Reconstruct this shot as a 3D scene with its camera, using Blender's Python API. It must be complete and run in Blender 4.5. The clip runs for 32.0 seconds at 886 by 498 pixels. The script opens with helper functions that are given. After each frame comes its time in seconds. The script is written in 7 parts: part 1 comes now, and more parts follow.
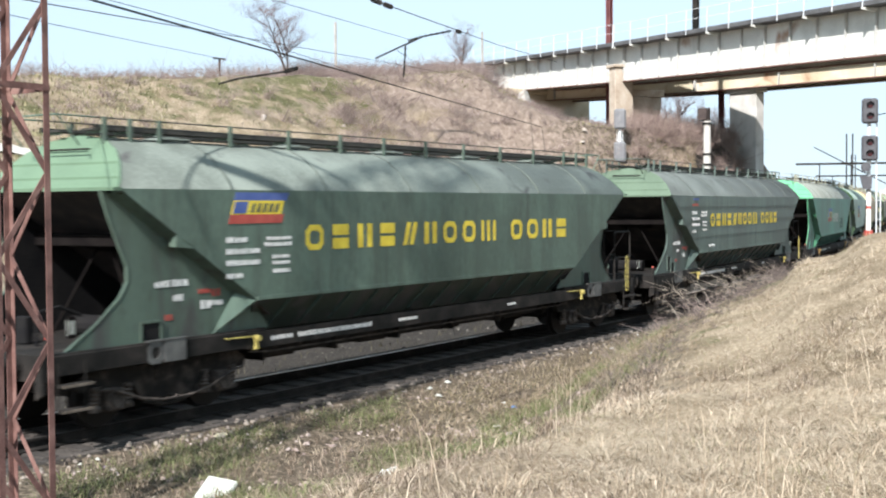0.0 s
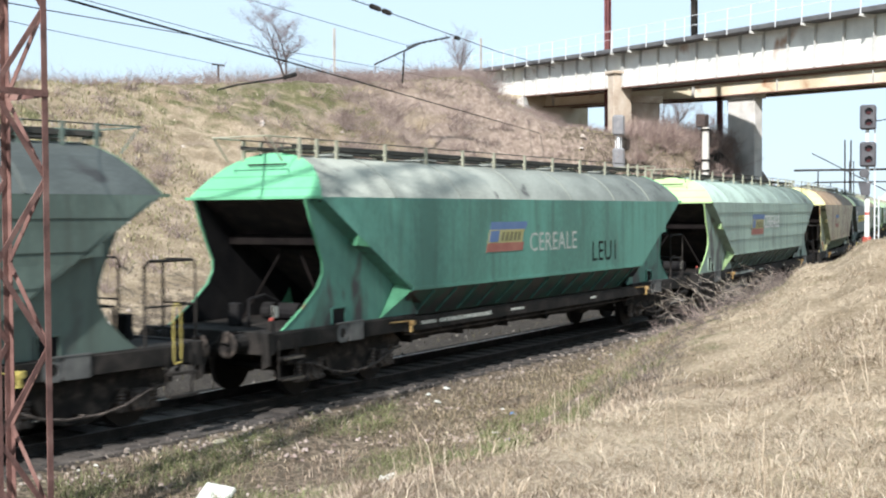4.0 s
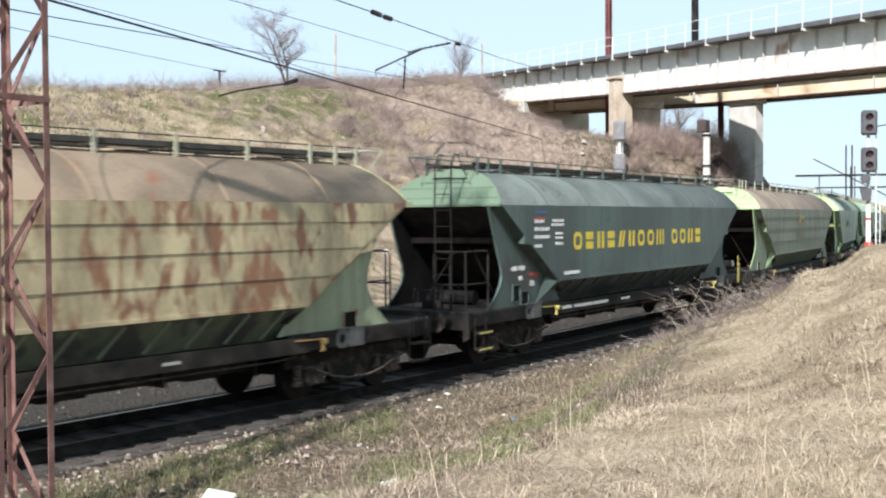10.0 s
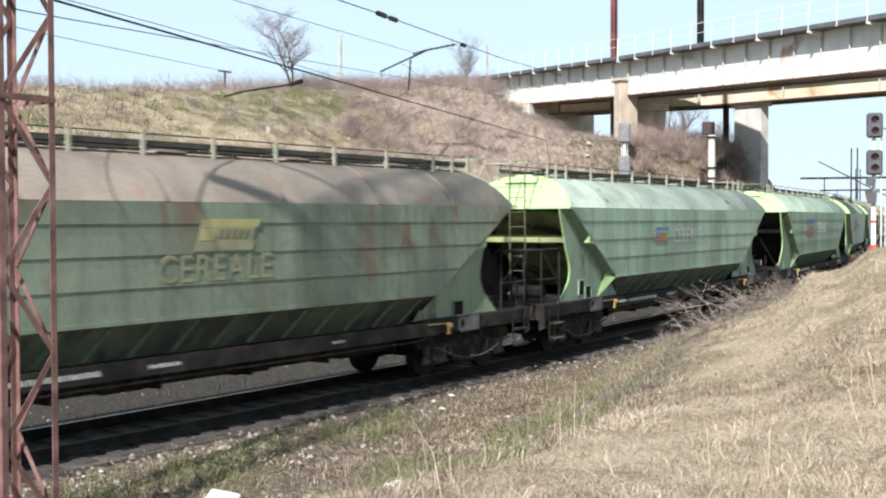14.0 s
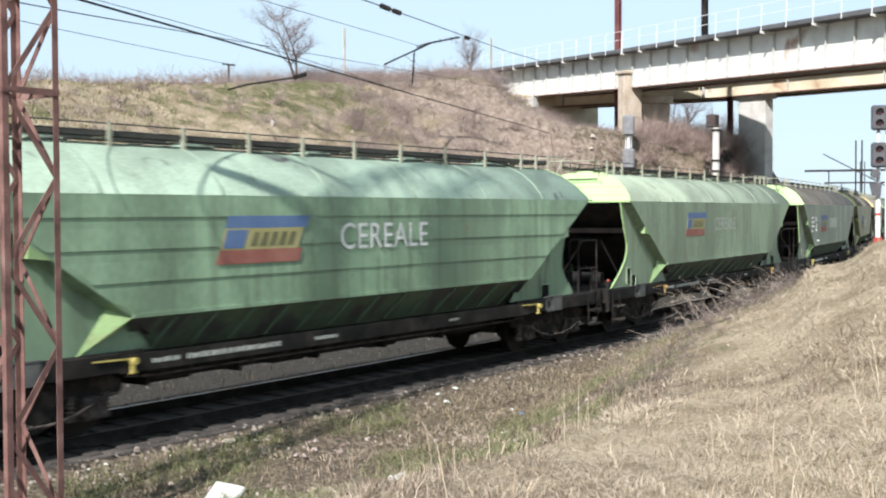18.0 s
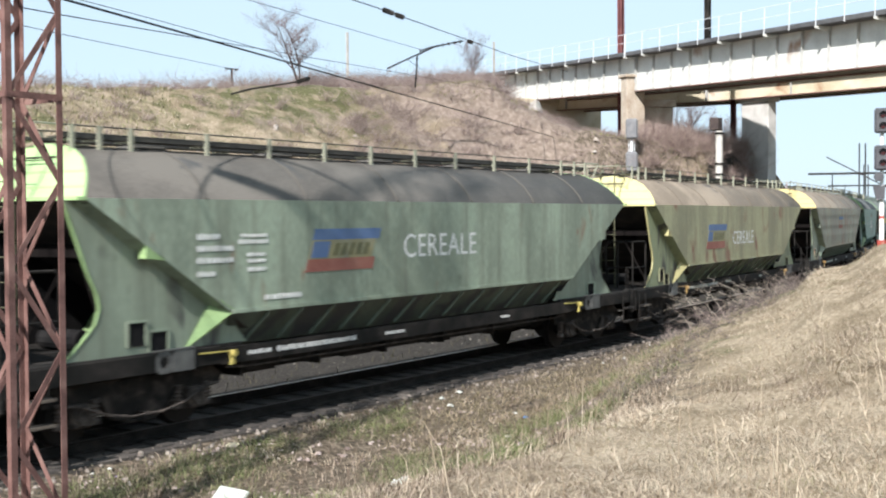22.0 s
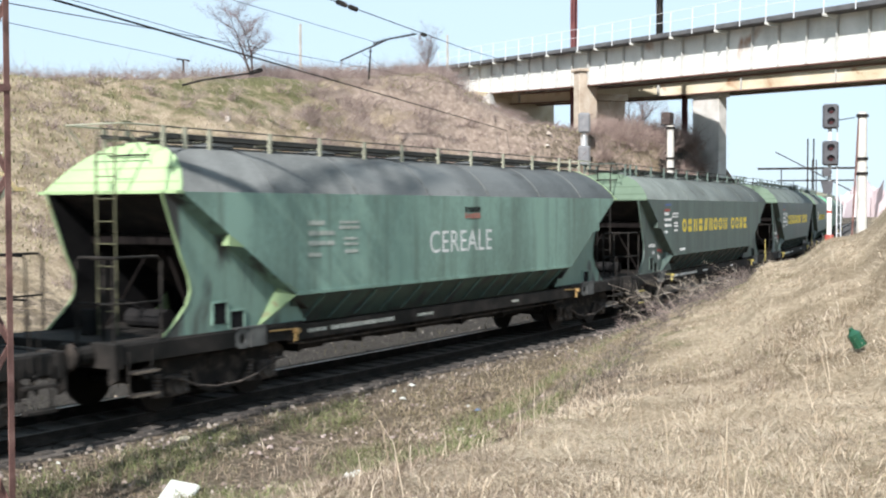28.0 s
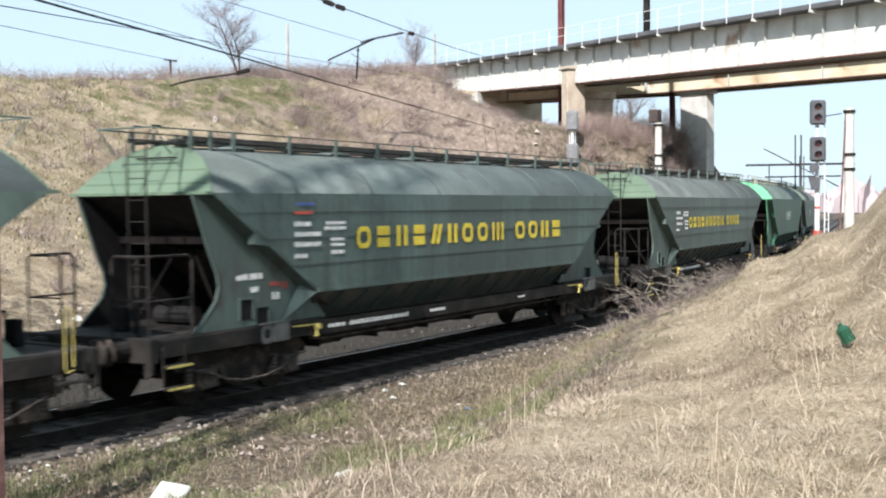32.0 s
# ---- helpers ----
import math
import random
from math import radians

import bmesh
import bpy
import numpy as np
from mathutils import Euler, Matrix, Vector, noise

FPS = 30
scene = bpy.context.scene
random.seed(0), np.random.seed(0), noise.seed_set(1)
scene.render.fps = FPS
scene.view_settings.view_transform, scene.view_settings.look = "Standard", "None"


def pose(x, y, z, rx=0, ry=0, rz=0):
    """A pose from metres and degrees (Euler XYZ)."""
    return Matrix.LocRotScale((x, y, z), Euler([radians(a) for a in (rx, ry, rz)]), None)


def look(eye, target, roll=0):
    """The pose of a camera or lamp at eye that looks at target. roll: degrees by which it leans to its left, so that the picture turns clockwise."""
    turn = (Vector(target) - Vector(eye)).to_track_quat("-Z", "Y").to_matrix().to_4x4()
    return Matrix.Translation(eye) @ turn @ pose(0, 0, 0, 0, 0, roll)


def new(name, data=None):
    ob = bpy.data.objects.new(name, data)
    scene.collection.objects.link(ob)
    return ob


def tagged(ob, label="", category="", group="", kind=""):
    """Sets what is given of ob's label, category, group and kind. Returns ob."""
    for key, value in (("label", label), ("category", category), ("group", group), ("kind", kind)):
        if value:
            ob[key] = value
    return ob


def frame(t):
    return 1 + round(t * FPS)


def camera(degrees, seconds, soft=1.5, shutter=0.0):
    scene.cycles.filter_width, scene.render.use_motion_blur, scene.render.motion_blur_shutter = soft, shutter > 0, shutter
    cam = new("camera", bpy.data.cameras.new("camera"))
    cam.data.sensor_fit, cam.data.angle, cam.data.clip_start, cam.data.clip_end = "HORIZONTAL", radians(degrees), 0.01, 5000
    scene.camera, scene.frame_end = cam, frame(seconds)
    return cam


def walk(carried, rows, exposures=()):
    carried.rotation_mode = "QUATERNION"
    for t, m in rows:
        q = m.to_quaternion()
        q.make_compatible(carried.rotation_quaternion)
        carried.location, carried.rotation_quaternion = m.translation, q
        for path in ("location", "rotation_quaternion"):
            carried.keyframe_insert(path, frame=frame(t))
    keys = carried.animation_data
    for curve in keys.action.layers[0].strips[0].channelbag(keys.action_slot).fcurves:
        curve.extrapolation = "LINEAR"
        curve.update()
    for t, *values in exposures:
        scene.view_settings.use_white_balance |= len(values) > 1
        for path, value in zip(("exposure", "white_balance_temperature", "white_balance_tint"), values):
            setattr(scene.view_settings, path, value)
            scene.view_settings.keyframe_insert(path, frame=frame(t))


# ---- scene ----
# ---- camera ----
EYE = (0.000, -15.170, 3.176)
HEADING = [  # seconds, pan, tilt, lean in degrees
    (0, 52.317, -2.021, -0.358),
    (0.5, 52.334, -2.052, -0.463),
    (1, 52.377, -2.104, -0.439),
    (1.5, 52.319, -2.077, -0.272),
    (2, 52.279, -1.995, -0.368),
    (2.5, 52.283, -1.972, -0.489),
    (3, 52.339, -1.883, -0.495),
    (3.5, 52.367, -1.817, -0.466),
    (5.5, 52.425, -1.445, 0.058),
    (6, 52.440, -1.437, -0.025),
    (6.5, 52.403, -1.488, -0.111),
    (7, 52.414, -1.522, -0.090),
    (7.5, 52.441, -1.574, -0.248),
    (8, 52.407, -1.558, -0.172),
    (8.5, 52.304, -1.463, -0.172),
    (9, 52.286, -1.395, -0.419),
    (9.5, 52.306, -1.385, -0.315),
    (10, 52.330, -1.461, -0.384),
    (10.5, 52.252, -1.556, -0.503),
    (11, 52.187, -1.563, -0.333),
    (11.5, 52.165, -1.517, -0.294),
    (12, 52.186, -1.457, -0.386),
    (12.5, 52.193, -1.418, -0.508),
    (13, 52.193, -1.383, -0.428),
    (13.5, 52.166, -1.372, -0.444),
    (14, 52.115, -1.398, -0.184),
    (14.5, 52.065, -1.358, 0.058),
    (16.5, 52.044, -1.382, -0.104),
    (17, 52.048, -1.501, -0.112),
    (17.5, 51.978, -1.586, -0.052),
    (18, 51.924, -1.732, -0.236),
    (18.5, 51.910, -1.780, -0.322),
    (19, 51.906, -1.800, -0.301),
    (19.5, 51.931, -1.822, -0.239),
    (20, 51.944, -1.865, -0.257),
    (20.5, 51.872, -1.832, -0.180),
    (21, 51.780, -1.715, -0.208),
    (21.5, 51.750, -1.610, -0.318),
    (22, 51.765, -1.546, -0.366),
    (22.5, 51.768, -1.679, -0.270),
    (23, 51.749, -1.838, -0.207),
    (23.5, 51.700, -2.026, -0.040),
    (24, 51.710, -2.172, 0.066),
    (24.5, 51.790, -2.135, -0.157),
    (25, 51.914, -2.071, -0.357),
    (25.5, 52.101, -2.017, -0.429),
    (27.5, 53.541, -1.905, -0.081),
    (28, 54.008, -1.889, -0.137),
    (28.5, 54.421, -1.849, -0.209),
    (29, 54.553, -1.838, -0.393),
    (29.5, 54.655, -1.777, -0.218),
    (30, 54.638, -1.696, -0.199),
    (30.5, 54.562, -1.578, -0.156),
    (31, 54.527, -1.546, -0.379),
    (31.5, 54.529, -1.724, -0.601),
    (32, 54.522, -1.952, -0.573),
]
cam = camera(40.49, 32.0, soft=2.1, shutter=0.3)
walk(cam, [(t, pose(*EYE, 90 + tilt, 0, -pan) @ pose(0, 0, 0, 0, 0, lean)) for t, pan, tilt, lean in HEADING], exposures=[(0, 0.93, 6200, 13), (3, 0.91, 6200, 13), (8, 0.83, 6200, 13), (13, 0.89, 6200, 13), (18, 0.81, 6200, 13), (32, 0.86, 6200, 13)])

# train: seconds and how far it has rolled, metres
ROLLED = [
    (0, 147.86),
    (0.5, 143.47),
    (1, 138.60),
    (1.5, 134.17),
    (2, 129.42),
    (2.5, 124.78),
    (3, 120.15),
    (3.5, 115.52),
    (5.5, 97.17),
    (6, 92.38),
    (6.5, 87.89),
    (7, 83.02),
    (7.5, 78.54),
    (8, 73.83),
    (8.5, 69.52),
    (9, 64.78),
    (9.5, 60.17),
    (10, 55.44),
    (10.5, 50.90),
    (11, 46.23),
    (11.5, 41.78),
    (12, 36.88),
    (12.5, 32.50),
    (13, 27.63),
    (13.5, 23.18),
    (14, 18.39),
    (14.5, 14.04),
    (16.5, -4.65),
    (17, -9.42),
    (17.5, -13.96),
    (18, -18.72),
    (18.5, -23.26),
    (19, -28.12),
    (19.5, -32.61),
    (20, -37.35),
    (20.5, -41.96),
    (21, -46.83),
    (21.5, -51.48),
    (22, -56.40),
    (22.5, -60.85),
    (23, -65.67),
    (23.5, -70.14),
    (24, -75.14),
    (24.5, -79.90),
    (25, -84.68),
    (25.5, -89.46),
    (27.5, -108.57),
    (28, -113.47),
    (28.5, -118.37),
    (29, -123.32),
    (29.5, -128.17),
    (30, -133.16),
    (30.5, -137.89),
    (31, -142.92),
    (31.5, -147.63),
    (32, -152.70),
]

# track: heading grows as a cubic of the distance along it
BEND = (0.005500, -0.00010228, 0.0000025300)

# ---- daylight ----
SUN_FROM = (-0.9635, -0.268)          # horizontal direction in which the sun stands
SUN_HIGH = 38
sun_way = Vector((SUN_FROM[0] * math.cos(radians(SUN_HIGH)), SUN_FROM[1] * math.cos(radians(SUN_HIGH)), math.sin(radians(SUN_HIGH))))
world = bpy.data.worlds.new("sky")
scene.world = world
world.use_nodes = True
wn, wl = world.node_tree.nodes, world.node_tree.links
sky = wn.new("ShaderNodeTexSky")
sky.sky_type, sky.sun_disc = "NISHITA", False
sky.sun_elevation, sky.sun_rotation = radians(SUN_HIGH), math.atan2(sun_way.x, sun_way.y)
sky.dust_density, sky.ozone_density, sky.air_density = 0.6, 1.5, 1.0
haze = wn.new("ShaderNodeMix")          # thin even haze over the clear sky
haze.data_type = "RGBA"
haze.inputs["Factor"].default_value = 0.9
haze.inputs["B"].default_value = (3.05, 3.85, 4.3, 1)
wl.new(sky.outputs[0], haze.inputs["A"])
wl.new(haze.outputs["Result"], wn["Background"].inputs[0])
wn["Background"].inputs[1].default_value = 0.132
sun = new("sun", bpy.data.lights.new("sun", "SUN"))
sun.data.energy, sun.data.angle, sun.data.color = 5.0, radians(1.0), (1.0, 0.96, 0.9)
sun.matrix_world = look((0, 0, 60), Vector((0, 0, 60)) - sun_way)

# ---- materials ----


def rgb(h):
    """Linear colour from a hex string."""
    return tuple(((v / 255 + 0.055) / 1.055) ** 2.4 if v > 10 else v / 3294.6 for v in (int(h[i:i + 2], 16) for i in (0, 2, 4))) + (1,)


def surface(name, colours, scale=1.0, rough=0.8, metal=0.0, bump=0.3, fine=40.0, stain=None, stain_at=0.6, stain_scale=0.6, stretch=(1, 1, 1), gloss=0.4, vary=0.0, lo=0.48, hi=0.9, drip=None):
    """A weathered surface: two to four colours mixed by coarse and fine noise, an optional stain, and relief."""
    m = bpy.data.materials.new(name)
    m.use_nodes = True
    n, l = m.node_tree.nodes, m.node_tree.links
    b = n["Principled BSDF"]
    co = n.new("ShaderNodeTexCoord")
    mp = n.new("ShaderNodeMapping")
    mp.inputs["Scale"].default_value = stretch
    l.new(co.outputs["Object"], mp.inputs[0])
    src = mp.outputs[0]
    if vary:
        mp.inputs["Location"].default_value = (vary * 3.7, vary * 1.9, vary * 5.3)

    def noise_at(s, detail=6, dist=0.0):
        t = n.new("ShaderNodeTexNoise")
        t.inputs["Scale"].default_value, t.inputs["Detail"].default_value, t.inputs["Distortion"].default_value = s, detail, dist
        l.new(src, t.inputs["Vector"])
        return t.outputs["Fac"]

    coarse, small = noise_at(scale, 5, 0.4), noise_at(fine, 3)
    mixv = n.new("ShaderNodeMath")
    mixv.operation = "MULTIPLY_ADD"
    l.new(small, mixv.inputs[0])
    mixv.inputs[1].default_value = 0.35
    l.new(coarse, mixv.inputs[2])
    ramp = n.new("ShaderNodeValToRGB")
    l.new(mixv.outputs[0], ramp.inputs[0])
    e = ramp.color_ramp.elements
    for i, c in enumerate(colours):
        at = lo + (hi - lo) * i / max(1, len(colours) - 1)
        el = e[i] if i < 2 else e.new(at)
        el.position, el.color = at, c if len(c) == 4 else (*c, 1)
    out = ramp.outputs[0]
    if stain:
        st = noise_at(stain_scale, 8, 0.5)
        sr = n.new("ShaderNodeMapRange")
        sr.inputs["From Min"].default_value, sr.inputs["From Max"].default_value = stain_at - 0.04, stain_at + 0.06
        l.new(st, sr.inputs["Value"])
        mx = n.new("ShaderNodeMix")
        mx.data_type = "RGBA"
        l.new(sr.outputs[0], mx.inputs["Factor"])
        l.new(out, mx.inputs["A"])
        mx.inputs["B"].default_value = stain
        out = mx.outputs["Result"]
    if drip:
        long = n.new("ShaderNodeMapping")          # runs of dirt down the sheet
        long.inputs["Scale"].default_value = (3.2, 3.2, 0.55)
        l.new(src, long.inputs[0])
        dn = n.new("ShaderNodeTexNoise")
        dn.inputs["Scale"].default_value, dn.inputs["Detail"].default_value = 1.5, 7
        l.new(long.outputs[0], dn.inputs["Vector"])
        dr = n.new("ShaderNodeMapRange")
        dr.inputs["From Min"].default_value, dr.inputs["From Max"].default_value, dr.inputs["To Max"].default_value = 0.5, 0.72, 0.55
        l.new(dn.outputs["Fac"], dr.inputs["Value"])
        dm = n.new("ShaderNodeMix")
        dm.data_type = "RGBA"
        l.new(dr.outputs[0], dm.inputs["Factor"])
        l.new(out, dm.inputs["A"])
        dm.inputs["B"].default_value = drip
        out = dm.outputs["Result"]
        spots = noise_at(5.5, 4)
        sp = n.new("ShaderNodeMapRange")
        sp.inputs["From Min"].default_value, sp.inputs["From Max"].default_value, sp.inputs["To Max"].default_value = 0.68, 0.74, 0.5
        l.new(spots, sp.inputs["Value"])
        sm = n.new("ShaderNodeMix")
        sm.data_type = "RGBA"
        l.new(sp.outputs[0], sm.inputs["Factor"])
        l.new(out, sm.inputs["A"])
        sm.inputs["B"].default_value = drip
        out = sm.outputs["Result"]
    l.new(out, b.inputs["Base Color"])
    rr = n.new("ShaderNodeMapRange")
    rr.inputs["To Min"].default_value, rr.inputs["To Max"].default_value = max(0.05, rough - 0.12), min(1, rough + 0.12)
    l.new(coarse, rr.inputs["Value"])
    l.new(rr.outputs[0], b.inputs["Roughness"])
    b.inputs["Metallic"].default_value = metal
    b.inputs["Specular IOR Level"].default_value = gloss
    if bump:
        bp = n.new("ShaderNodeBump")
        bp.inputs["Strength"].default_value, bp.inputs["Distance"].default_value = bump, 0.6 / fine
        l.new(small, bp.inputs["Height"])
        l.new(bp.outputs[0], b.inputs["Normal"])
    return m


RUST = surface("rusty_steel", [(0.085, 0.045, 0.038), (0.17, 0.09, 0.075), (0.25, 0.15, 0.125)], 3, 0.85, 0.2, 0.4, 60)
DARK = surface("sooty_steel", [(0.009, 0.009, 0.008), (0.02, 0.018, 0.016), (0.042, 0.036, 0.031)], 2.5, 0.85, 0.0, 0.3, 50, gloss=0.15)
# Black of small parts and lettering; also paints the shade in holes and recesses.
BLACK = surface("black_part_and_shade_paint", [(0.008, 0.008, 0.009), (0.02, 0.019, 0.018)], 2.0, 0.9, 0, 0.2, 30, gloss=0.08)
BOGIE = surface("greasy_bogie_steel", [(0.01, 0.009, 0.009), (0.024, 0.021, 0.018), (0.075, 0.06, 0.05)], 5, 0.8, 0.0, 0.4, 60, gloss=0.15)
TREAD = surface("worn_wheel_steel", [(0.1, 0.09, 0.085), (0.3, 0.28, 0.26)], 4, 0.4, 0.8, 0.1, 60)
RAILTOP = surface("polished_rail_steel", [(0.25, 0.24, 0.23), (0.5, 0.48, 0.46)], 3, 0.35, 0.9, 0.1, 60)
RAILDULL = surface("dark_rail_head", [(0.03, 0.027, 0.025), (0.09, 0.082, 0.076)], 1.2, 0.6, 0.5, 0.1, 60)
YELLOW = surface("worn_yellow_paint", [(0.62, 0.45, 0.03), (0.75, 0.6, 0.06)], 6, 0.6, 0, 0.2, 60)
RED = surface("faded_red_paint", [(0.32, 0.05, 0.04), (0.45, 0.09, 0.06)], 4, 0.6, 0, 0.1, 60)
BLUE = surface("faded_blue_paint", [(0.05, 0.085, 0.26), (0.09, 0.13, 0.33)], 4, 0.6, 0, 0.1, 60)
WHITE = surface("chalky_white_paint", [(0.55, 0.55, 0.52), (0.75, 0.75, 0.72)], 6, 0.7, 0, 0.1, 60)
CONCRETE = surface("weathered_concrete", [(0.36, 0.345, 0.31), (0.48, 0.465, 0.43), (0.56, 0.545, 0.5)], 0.8, 0.9, 0, 0.3, 25, (0.2, 0.13, 0.08, 1), 0.66, 0.5)
GIRDER = surface("pale_painted_girder", [(0.5, 0.5, 0.46), (0.62, 0.62, 0.57), (0.7, 0.7, 0.66)], 0.6, 0.7, 0, 0.15, 20, (0.3, 0.17, 0.1, 1), 0.7, 0.4)
GREYPLATE = surface("dull_grey_plate", [(0.06, 0.06, 0.058), (0.13, 0.13, 0.12)], 4, 0.7, 0.1, 0.2, 50)
FADEBLUE = surface("bleached_blue_paint", [(0.075, 0.13, 0.26), (0.12, 0.18, 0.3)], 3, 0.7, 0, 0.1, 40)
FADEYELLOW = surface("bleached_yellow_paint", [(0.3, 0.27, 0.1), (0.36, 0.33, 0.16)], 3, 0.7, 0, 0.1, 40)
FADERED = surface("bleached_red_paint", [(0.24, 0.08, 0.06), (0.32, 0.14, 0.1)], 3, 0.7, 0, 0.1, 40)
RUBBED = surface("rubbed_olive_paint", [(0.19, 0.19, 0.11), (0.27, 0.26, 0.16)], 2.5, 0.8, 0, 0.1, 40)
DULLFLAG = surface("worn_yellow_over_green_paint", [(0.2, 0.2, 0.14), (0.3, 0.26, 0.12)], 3, 0.7, 0, 0.1, 40)
OLIVEINK = surface("olive_ink", [(0.1, 0.1, 0.05), (0.16, 0.15, 0.07)], 3, 0.7, 0, 0.1, 40)
FADEWHITE = surface("rubbed_white_paint", [(0.3, 0.32, 0.28), (0.48, 0.49, 0.44)], 5, 0.8, 0, 0.1, 50)
BALLAST = surface("oily_ballast", [(0.018, 0.015, 0.013), (0.05, 0.043, 0.037), (0.11, 0.095, 0.08)], 1.2, 0.9, 0, 0.8, 22)
SLEEPER = surface("oily_concrete_sleeper", [(0.03, 0.026, 0.022), (0.09, 0.078, 0.067)], 2, 0.9, 0, 0.3, 40)

# ---- the lie of the land ----
FAR_S, NEAR_S = 70.0, -40.0


def bend(s):
    k, q, u = BEND
    return k * s + q * s * s / 2 + u * s ** 3 / 6


STEP = 0.25
LINE = []
_x = _y = 0.0
_s = 0.0
while _s < 700:
    h = bend(min(_s, FAR_S))
    LINE.append((_s, _x, _y, h))
    _x, _y, _s = _x + STEP * math.cos(h), _y + STEP * math.sin(h), _s + STEP
back = []
_x = _y = _s = 0.0
while _s > -700:
    h = bend(max(_s, NEAR_S))
    back.append((_s, _x, _y, h))
    _x, _y, _s = _x - STEP * math.cos(h), _y - STEP * math.sin(h), _s - STEP
LINE = np.array(back[:0:-1] + LINE)


def track(s, n=0.0):
    """Place on the line at distance s, n metres to the far side, and the heading."""
    x, y, h = (np.interp(s, LINE[:, 0], LINE[:, i]) for i in (1, 2, 3))
    return x - n * np.sin(h), y + n * np.cos(h), h


def lateral(x, y):
    """How far (x, y) lies beyond the track's centre line, and the distance along it."""
    yc, h, s = (np.interp(x, LINE[:, 1], LINE[:, i]) for i in (2, 3, 0))
    n = (y - yc) * np.cos(h)
    return n, s + (y - yc) * np.sin(h)


def ramp(v, pts):
    return np.interp(v, [p[0] for p in pts], [p[1] for p in pts])


def wave(x, y, f, seed):
    """Cheap smooth relief from a few crossed sines, about -1 to 1."""
    r = np.random.RandomState(seed)
    out = 0
    for i in range(5):
        a, ph, fr = r.uniform(0, 6.28), r.uniform(0, 6.28), f * r.uniform(0.6, 1.7)
        out = out + np.sin((x * math.cos(a) + y * math.sin(a)) * fr + ph)
    return out / 3.2


def bank_edge(s):
    """Where the near bank begins, across the track."""
    return ramp(s, [(-40, -9.0), (4, -8.7), (9, -8.4), (13, -8.0), (17, -6.4), (21, -5.0), (27, -4.4), (34, -4.2), (60, -4.2)])


def land(x, y):
    """Height of the ground."""
    x, y = np.asarray(x, float), np.asarray(y, float)
    n, s = lateral(x, y)
    # trackbed, the ditch before it and the bank on which one stands
    reach = bank_edge(s)
    top = ramp(s, [(-40, 1.5), (4, 1.25), (10, 0.95), (15, 0.85), (22, 0.8), (30, 0.8), (45, 0.7), (80, 0.5)])
    ditch = -0.4
    d = reach - n                                   # metres inside the bank
    bank = ditch + (top - ditch) * ramp(d, [(-2.4, 0), (-1.6, 0.12), (-0.5, 0.6), (0, 0.8), (1.0, 1.0), (50, 1.0)])
    az, far = np.degrees(np.arctan2(x, y + 15.17)), np.hypot(x, y + 15.17)
    peak = ramp(az, [(58, 1.0), (64, 1.15), (66.9, 1.4), (68.3, 1.7), (68.8, 2.0), (69.2, 2.12), (70.2, 2.16), (70.7, 2.24), (71.3, 2.46), (71.8, 2.6), (72.7, 2.66), (73.2, 2.7), (73.7, 2.9), (74.2, 3.17), (74.8, 3.52), (77, 4.2), (84, 4.8), (110, 4.0), (150, 1.6)])
    mound = ramp(far, [(5, 0), (9, 0.08), (14, 0.3), (19, 0.68), (22.5, 0.96), (24, 1.0), (26, 0.95), (31, 0.55), (40, 0.1), (48, 0)]) * ramp(d, [(0.0, 0), (0.6, 0.55), (1.6, 1)])
    near = bank + np.maximum(peak - bank, 0) * mound + (0.035 * wave(x, y, 1.3, 3) + 0.03 * wave(x, y, 4.4, 4)) * ramp(d, [(-2, 0.9), (1, 1)])
    bed = ramp(n, [(-3.2, -0.36), (-2.2, -0.26), (-1.5, -0.21), (1.9, -0.26), (3.0, -0.36), (4.0, -0.36)])
    # embankment behind, rising towards the bridge, ending in a cone at its abutment
    crest = ramp(s, [(-60, 9.2), (30, 9.8), (40, 10.3), (54, 11.6), (67, 13.0), (78, 13.6), (200, 13.6)])
    toe = ramp(s, [(-40, 11.0), (40, 10.0), (58, 8.0), (67, 3.8), (120, 3.8)])
    edge = ramp(s, [(-60, 35), (10, 34.5), (40, 31.0), (54, 26.5), (60, 20), (67, 10.5), (75, 8), (120, 8)])
    u = (n - toe) / (edge - toe)
    slope = ramp(u, [(-0.2, 0.0), (0, 0.02), (0.15, 0.13), (0.5, 0.52), (0.85, 0.9), (0.97, 0.995), (1.05, 1.0), (9, 1.0)])
    hill = -0.36 + (crest + 0.36) * slope + (0.22 * wave(x, y, 0.5, 8) + 0.1 * wave(x, y, 1.6, 9)) * np.minimum(slope * 1.5, 1)
    az, far = np.degrees(np.arctan2(x, y + 15.17)), np.hypot(x, y + 15.17)
    cone = 3.18 + far * np.tan(np.radians(ramp(az, [(0, 5.8), (35, 5.83), (44.7, 6.07), (50, 6.16), (53.6, 6.3), (54.2, 6.1), (54.7, 5.6), (56, 4.95), (57, 4.45), (58, 4.0), (59.6, 3.7), (60.5, 3.5), (62.5, 3.2), (65, 2.9), (66.4, 2.5), (67.2, 1.9), (67.9, 0.8), (69.0, -2.0), (180, -8)])))
    hill = np.where(x > 0, np.minimum(hill, cone + 0.15 * wave(x, y, 1.1, 5)), hill)
    z = np.where(n < -3.2, near, np.where(n < 4.0, bed, np.maximum(hill, -0.36)))
    far = np.hypot(x, y)
    return z * ramp(far, [(0, 1), (240, 1), (420, 0.2), (6000, 0.0)])


